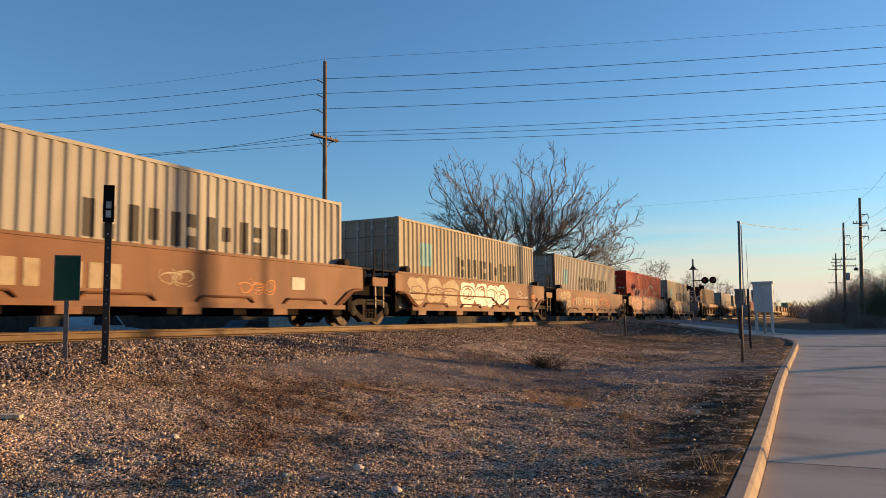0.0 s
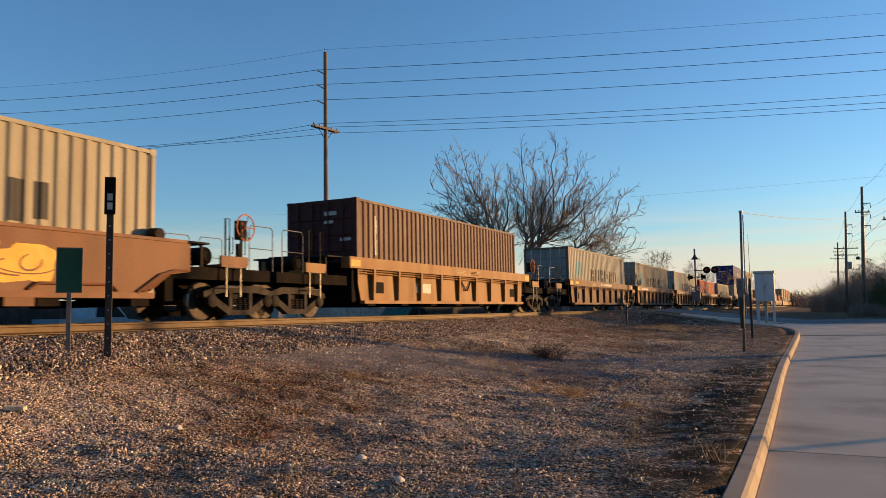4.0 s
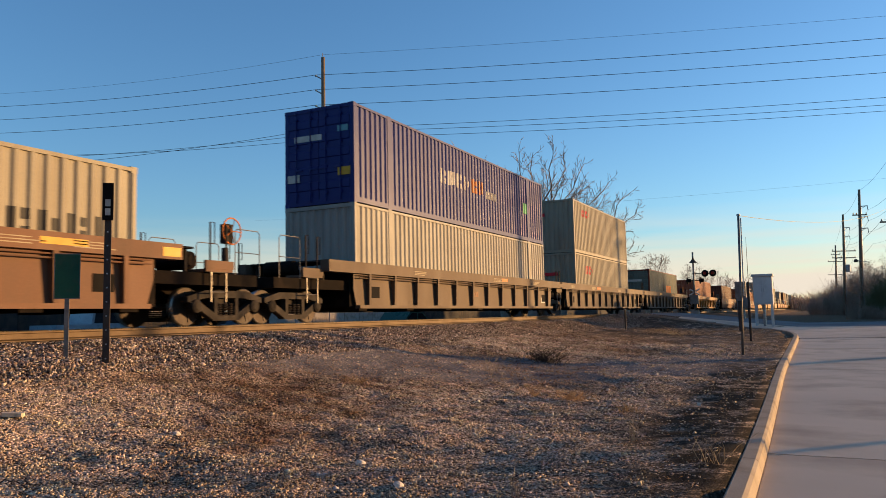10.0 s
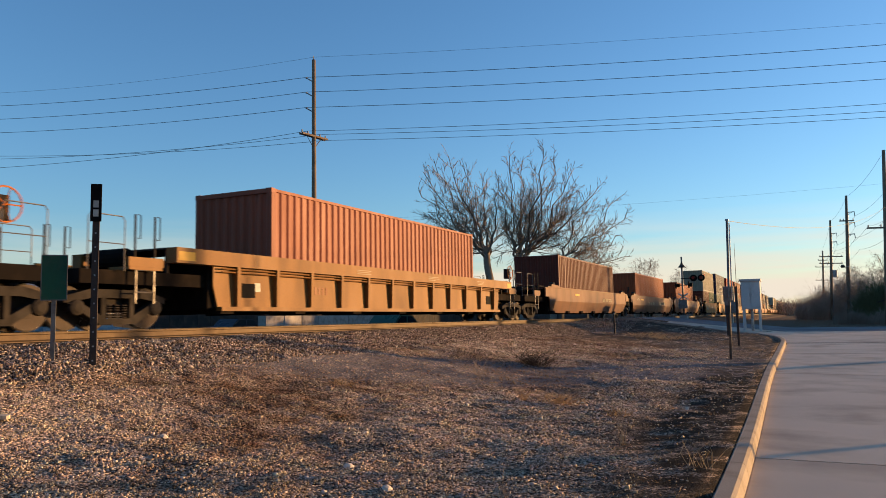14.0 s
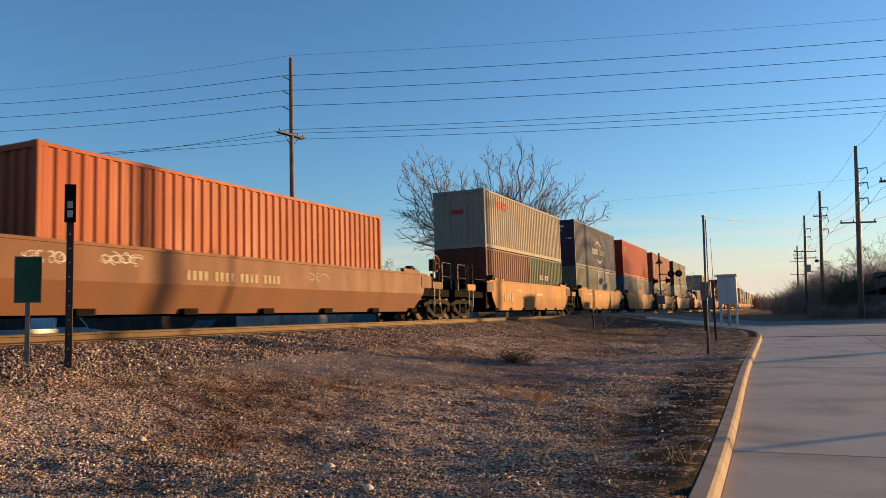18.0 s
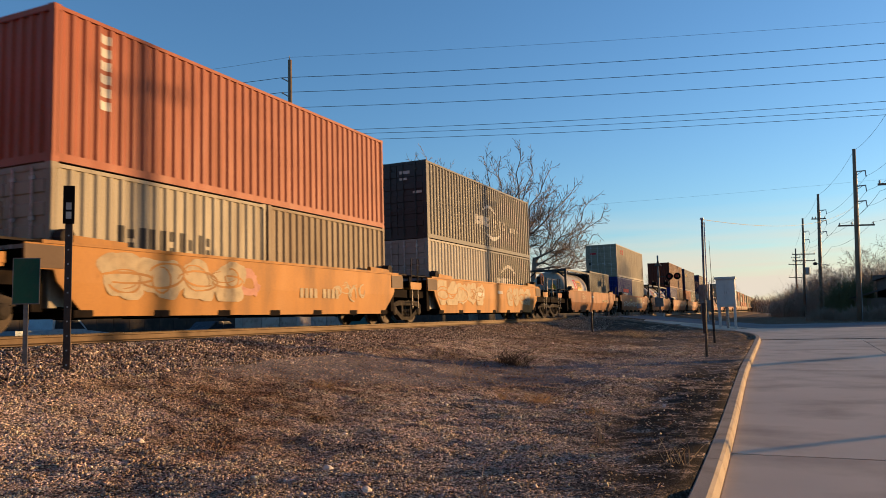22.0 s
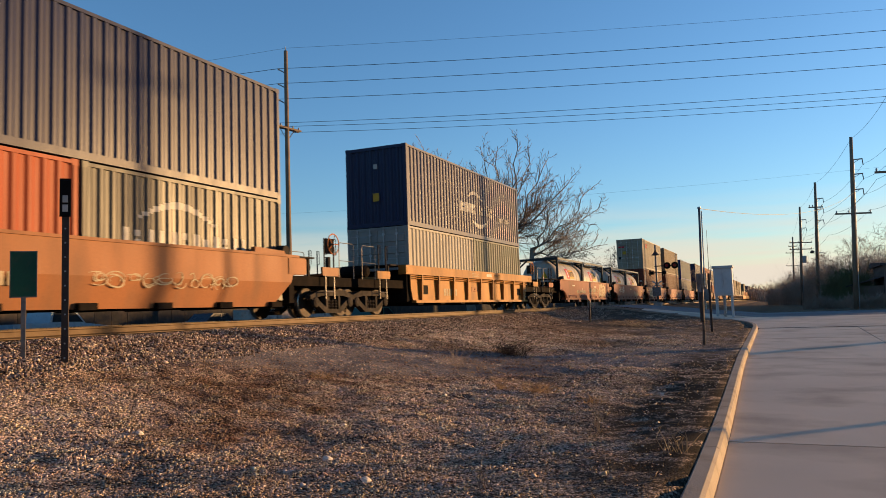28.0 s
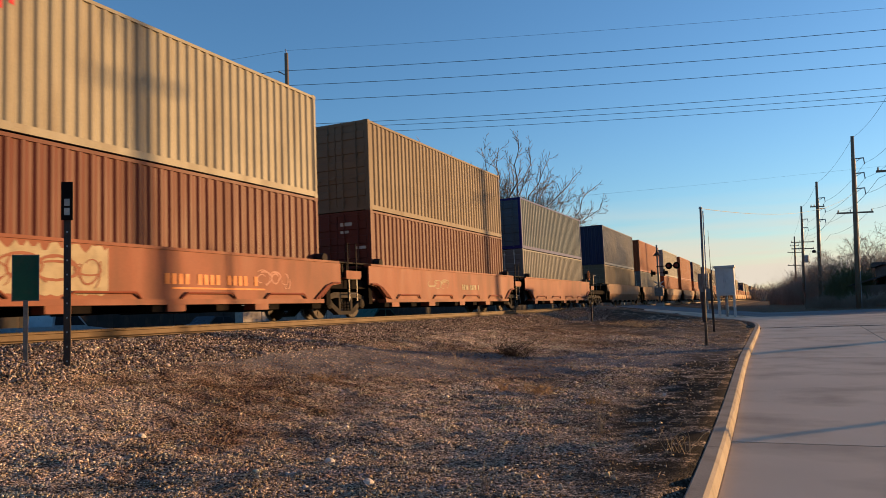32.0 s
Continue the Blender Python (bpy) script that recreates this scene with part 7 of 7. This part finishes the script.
pack("ribbed", "drab", 9.75, [(186.6, L53), (207.85, L40), (227.4, L40)], "drab ribbed articulated well wagon of the longest size", {
    0: [("orange", 2.0, 2.6, 1.42, 1.54, "chord"), ("white", 7.0, 7.5, 0.6, 0.85, "bar")],
    1: [("white", 0.4, 1.3, 0.85, 1.22, "lever"), ("orange", -3.0, -2.2, 1.42, 1.54, "chord"), ("black", 0.6, 1.5, 0.95, 1.15, "2")],
    2: [("yellow", -3.9, -3.0, 1.42, 1.54, "chord"), ("faded", -4.5, -2.0, 0.7, 0.98, "letters"), ("yellow", 1.6, 2.4, 1.42, 1.54, "chord"), ("faded", 1.2, 2.0, 0.66, 0.88, "letters")]}, length=16.4)
container(L53, HC, "white", "off-white fifty-three-foot container on a well wagon", 186.6, BASE, False, [], posts=(1.98, L53 - 1.98))
container(L53, HC, "blue", "deep blue fifty-three-foot container stacked on a white one", 186.6, BASE + HC, True, word("white", 0.34, 0.50, 0.48, 0.66, 4) + word("orange", 0.505, 0.58, 0.48, 0.66, 2) + word("white", 0.59, 0.66, 0.46, 0.56, 4) + [("green", 0.84, 0.87, 0.42, 0.58)],
          [("white", -0.9, -0.55, 0.25, 0.33), ("yellow", 0.55, 0.9, 0.28, 0.36), ("white", -0.7, 0.1, 0.66, 0.72), ("teal", 0.55, 0.85, 0.72, 0.78)], posts=(1.98, L53 - 1.98))
one(207.85, HC, "cream", TEXT40 % "cream", marks=word("red", 0.16, 0.28, 0.62, 0.78, 4, 0.15), door=False, end_marks=[("red", -0.4, 0.2, 0.58, 0.64)])
one(207.85, HC, "cream", TEXT40 % "cream upper", z=BASE + HC, marks=RED4, door=False, end_marks=RED4_END)
one(227.4, HC, "pale_green", TEXT40 % "pale grey-green", marks=[("orange", 0.55, 0.75, 0.42, 0.62)] + word("black", 0.45, 0.53, 0.45, 0.62, 3), frame_colour="rust", end_marks=[("white", -0.6, 0.5, 0.68, 0.74)])

pack("ribbed", "ochre", 9.4, [(251.0, L40)], "ochre ribbed well wagon", {0: [("white", -6.9, -6.7, 0.8, 1.0, "bar")]}, length=16.0)
one(251.0, HC, "salmon", TEXT40 % "faded rust-red", door=False)

pack("smooth", "brown", 9.15, [(274.3, L40), (293.75, L40), (312.95, L40)], "brown smooth-sided articulated well wagon", {
    0: [("yellow", -4.0, -3.2, 1.25, 1.36, "bar"), ("white", 2.0, 4.5, 1.0, 1.2, "letters")],
    1: [("white", -7.0, -6.2, 1.2, 1.45, "4"), ("yellow", -5.6, -4.6, 1.28, 1.38, "bar"), ("white", -2.6, 0.2, 1.0, 1.2, "letters"), ("cream", 2.2, 5.0, 1.02, 1.26, "letters")],
    2: [("white", -6.5, -5.7, 1.2, 1.45, "4"), ("white", -2.8, 0.6, 1.02, 1.22, "letters"), ("cream", 1.6, 2.6, 1.1, 1.4, "3"), ("white", -5.0, -4.0, 1.2, 1.5, "4")]}, length=16.0)
one(274.3, HC, "rust", TEXT40 % "brown-red", door=False, posts=(1.2,))
one(293.75, HC, "orange", TEXT40 % "orange-red", door=False)
one(312.95, HC, "orange", TEXT40 % "orange-red", door=False)

YELLOW = [334.4, 349.95, 365.35, 380.85, 396.3]
pack("smooth", "yellow", 6.75, [(u, L40) for u in YELLOW], "yellow smooth-sided articulated well wagon", {
    0: [("cream", -4.6, -3.4, 0.72, 1.1, "letters"), ("white", 0.2, 1.2, 1.05, 1.15, "bar"), ("cream", -3.0, -2.2, 1.15, 1.3, "bar")],
    1: [("white", 1.5, 3.1, 0.7, 0.98, "letters"), ("white", -4.5, -3.4, 1.25, 1.33, "bar"), ("white", -1.2, -0.5, 1.2, 1.3, "bar")],
    2: [("white", 0.6, 2.6, 0.7, 0.98, "letters"), ("white", -1.0, -0.4, 1.2, 1.3, "bar"), ("orange", -4.9, -3.8, 0.7, 1.35, "4"), ("white", -3.5, -3.0, 1.0, 1.3, "3")],
    3: [("cream", -5.2, -1.2, 0.62, 1.52, "s4"), ("pink", -1.3, -0.7, 0.62, 1.4, "1"), ("white", 1.0, 2.9, 0.75, 1.0, "letters"), ("cream", 2.6, 4.4, 0.65, 1.3, "4")],
    4: [("cream", -6.0, -1.2, 0.62, 1.52, "s5"), ("cream", 1.6, 5.0, 0.62, 1.45, "s4"), ("white", -2.0, -1.3, 1.0, 1.15, "bar"), ("white", 0.4, 1.0, 1.15, 1.28, "bar")]})
twins(334.4, STD, "rust", "green", "rust-red twenty-foot container under a cream one", "green twenty-foot container under a cream one", [], word("white", 0.3, 0.6, 0.55, 0.65, 4))
one(334.4, STD, "cream", TEXT40 % "cream upper", z=BASE + STD, marks=RED4, door=False, end_marks=[("red", -0.3, 0.2, 0.60, 0.67)])
twins(349.95, STD, "pale_green", "white", "grey-green twenty-foot container under a navy one", "off-white twenty-foot container under a navy one")
one(349.95, HC, "navy", TEXT40 % "dark navy upper", z=BASE + STD, marks=ARC, end_marks=CODE + [("white", -0.9, -0.7, 0.22, 0.32), ("teal", -0.4, -0.1, 0.28, 0.36)])
twins(365.35, STD, "steel_blue", "cream", "steel-blue twenty-foot container under a red one", "cream twenty-foot container under a red one", [], word("red", 0.15, 0.42, 0.6, 0.75, 3))
one(365.35, HC, "red", TEXT40 % "bright red upper", z=BASE + STD, marks=word("white", 0.07, 0.14, 0.66, 0.82, 3), door=False, end_marks=[("yellow", 0.3, 0.55, 0.2, 0.33)])
twins(380.85, STD, "cream", "tan", "cream twenty-foot container under a rust-red one", "tan twenty-foot container under a rust-red one", word("black", 0.25, 0.7, 0.42, 0.62, 5))
one(380.85, HC, "salmon", TEXT40 % "faded red upper", z=BASE + STD, marks=[("white", 0.085, 0.105, 0.86 - 0.09 * k, 0.92 - 0.09 * k) for k in range(6)], door=False)
twins(396.3, STD, "white", "slate", "white twenty-foot container under a dark one", "dark grey twenty-foot container under another", [], [("white", 0.28, 0.62, 0.64, 0.13, 0.06)] + word("white", 0.2, 0.8, 0.42, 0.55, 6))
one(396.3, HC, "slate", TEXT40 % "dark slate upper", z=BASE + STD, marks=ARC + word("white", 0.74, 0.86, 0.36, 0.44, 4), end_marks=CODE)

FIVE = [415.5, 431.0, 446.15, 461.65, 476.85]
pack("smooth", "orange_brown", 6.75, [(u, L40) for u in FIVE], "orange-brown smooth-sided articulated well wagon with sprayed lettering", {
    0: [("cream", -3.4, -2.4, 1.05, 1.5, "2"), ("white", -0.9, -0.3, 1.25, 1.35, "bar"), ("white", 2.4, 4.2, 0.98, 1.12, "letters")],
    1: [("yellow", -2.6, -1.8, 1.2, 1.34, "bar"), ("white", -5.4, 0.4, 0.7, 1.15, "11"), ("yellow", 0.9, 1.5, 1.3, 1.42, "bar"), ("cream", 0.4, 3.1, 0.98, 1.52, "p4"), ("blue", 0.3, 3.2, 0.58, 1.04, "b4"), ("white", 3.6, 4.4, 1.0, 1.4, "2")],
    2: [("pink", -5.6, 2.6, 0.72, 1.12, "18"), ("white", -1.0, -0.3, 1.3, 1.34, "bar"), ("yellow", -6.1, -5.4, 1.2, 1.5, "1"), ("blue", -6.6, -6.2, 0.8, 1.3, "1")],
    3: [("cream", -3.0, -1.2, 0.7, 1.3, "3"), ("white", 0.5, 2.5, 0.95, 1.15, "letters")],
    4: [("cream", -4.9, -3.2, 0.72, 1.4, "3"), ("orange", -3.3, -2.7, 0.9, 1.35, "1"), ("cream", 0.0, 4.0, 0.7, 1.05, "10"), ("white", -2.8, -1.2, 0.72, 0.95, "letters")]})
tank(415.5, BASE, "off-white tank container in a dark grey frame, beside a grey box")
container(L20, STD, "slate", "grey twenty-foot container behind a tank", 415.5 + L40 - L20, BASE, False, [])
twins(431.0, STD, "blue", "cream", "blue twenty-foot container under a cream one", "cream twenty-foot container under another", [("red", 0.38, 0.74, 0.55, 0.66), ("white", 0.40, 0.72, 0.42, 0.53)])
one(431.0, STD, "cream", TEXT40 % "cream upper", z=BASE + STD, marks=RED4, end_marks=RED4_END + [("black", -0.8, -0.6, 0.38, 0.46)])
tanks(446.15)
twins(461.65, STD, "blue", "maroon", "blue twenty-foot container under a rust-red one", "maroon twenty-foot container under a rust-red one", [("white", 0.3, 0.7, 0.5, 0.58)])
one(461.65, HC, "rust", TEXT40 % "rust-red upper", z=BASE + STD, door=False)
twins(476.85, STD, "orange", "slate", "orange-red twenty-foot container under a navy one", "dark grey-green twenty-foot container with sprayed lettering", [], [("white", 0.22, 0.6, 0.64, 0.14, 0.06)] + word("white", 0.16, 0.8, 0.42, 0.56, 6))
one(476.85, HC, "navy", TEXT40 % "dark blue upper", z=BASE + STD, marks=word("yellow", 0.10, 0.24, 0.66, 0.80, 5), door=False, end_marks=[("white", -0.05, 0.05, 0.12, 0.17)])

pack("ribbed", "yellow", 6.95, [(496.3, L40)], "yellow ribbed well wagon", {0: [("white", -3.6, -2.3, 0.62, 0.88, "letters"), ("white", 0.6, 1.2, 1.42, 1.54, "chord")]})
twins(496.3, STD, "white", "pale_green", "white twenty-foot container under a navy one", "pale green twenty-foot container under a navy one")
one(496.3, HC, "navy", TEXT40 % "dark blue upper", z=BASE + STD, marks=ARC + word("white", 0.76, 0.90, 0.34, 0.40, 4), door=False, end_marks=[("white", -0.06, 0.06, 0.72, 0.78), ("yellow", -0.1, 0.1, 0.32, 0.42)])

LAST = [515.55, 530.8, 546.1, 561.2, 576.4]
pack("pipes", "redbrown", 6.75, [(u, L40) for u in LAST], "red-brown articulated well wagon with pipe rails", {
    0: [("white", -1.6, -1.4, 0.95, 1.17, "=B"), ("white", -2.9, -0.6, 0.85, 1.02, "letters"), ("cream", 3.3, 5.3, 0.60, 1.5, "p2"), ("cream", 0.4, 3.1, 0.92, 1.18, "letters"), ("cream", 0.2, 3.2, 0.80, 0.84, "bar"), ("white", -4.0, -3.4, 1.25, 1.32, "bar"), ("white", 1.8, 2.4, 1.25, 1.32, "bar")],
    1: [("white", -2.9, -2.7, 0.95, 1.17, "=C"), ("white", -4.6, -2.6, 0.9, 1.5, "5"), ("yellow", -0.1, 0.6, 1.22, 1.34, "bar"), ("cream", 2.0, 4.0, 0.7, 1.15, "6"), ("yellow", 5.3, 6.1, 0.9, 1.45, "1")],
    2: [("yellow", -6.4, -5.9, 1.22, 1.42, "bar"), ("cream", -4.85, -1.3, 0.60, 1.53, "p5"), ("orange", 0.1, 3.1, 0.86, 1.08, "letters"), ("orange", 0.3, 3.3, 0.76, 0.80, "bar"), ("pink", 3.0, 4.4, 0.8, 1.3, "3"), ("white", -5.7, -5.2, 1.25, 1.28, "bar")],
    3: [("cream", -2.6, -0.9, 0.9, 1.3, "3"), ("white", 0.5, 2.3, 0.9, 1.1, "letters")]})
tanks(515.55)
tanks(530.8)
one(546.1, HC, "rust", TEXT40 % "brown-red", marks=[("white", 0.07, 0.085, 0.45, 0.9)], end_marks=CODE)
one(546.1, HC, "cream", TEXT40 % "cream upper", z=BASE + HC, marks=RED4, end_marks=[("red", -0.85, -0.4, 0.72, 0.77), ("yellow", -0.55, -0.28, 0.5, 0.6), ("black", -0.86, -0.66, 0.34, 0.42)])
one(561.2, HC, "rust", TEXT40 % "red", end_marks=CODE)
one(561.2, HC, "tan", TEXT40 % "weathered tan upper", z=BASE + HC)
one(576.4, STD, "grey", TEXT40 % "grey")
one(576.4, STD, "steel_blue", TEXT40 % "grey-blue upper", z=BASE + STD, frame_colour="blue")

# the rest of the train, which stays far off
u = 595.5
mix = random.Random(5)
for k in range(5):
    places = [(u + 15.4 * i, L40) for i in range(5)]
    colour = ("brown", "umber", "yellow", "redbrown", "brown")[k]
    pack("smooth" if k != 1 else "ribbed", colour, 6.75, places, "well wagon far down the train", fine=False)
    for i, (p, _) in enumerate(places):
        a, b = mix.choice(["tan", "orange", "rust", "cream", "grey"]), mix.choice(["orange", "tan", "rust", "navy", "cream", "white"])
        if k == 0 and i == 0:
            a, b = "tan", "navy"
        one(p, STD, a, TEXT40 % "weathered")
        if mix.random() < (0.9 if k < 2 else 0.5):
            one(p, HC, b, TEXT40 % "upper", z=BASE + STD, door=False)
    u += 15.4 * 4 + L40 + 7.2


def motions():
    """The whole train rolls past at a steady speed, and every wheel turns."""
    for ob, y, z in MOVING:
        walk(ob, [(0.0, pose(TRACK_X, y, RAIL_Z + z)), (32.0, pose(TRACK_X, y - V_TRAIN * 32.0, RAIL_Z + z))])
    for sy, sets in WHEELSETS.items():
        first = sets[0]
        walk(first, [(k / FPS, pose(0, sy * 0.89, 0.42, math.degrees(V_TRAIN / FPS / 0.42 * k) % 360.0)) for k in range(32 * FPS + 1)])
        for ws in sets[1:]:
            ws.rotation_mode = "QUATERNION"
            keys = ws.animation_data_create()
            keys.action = first.animation_data.action
            keys.action_slot = first.animation_data.action_slot


motions()
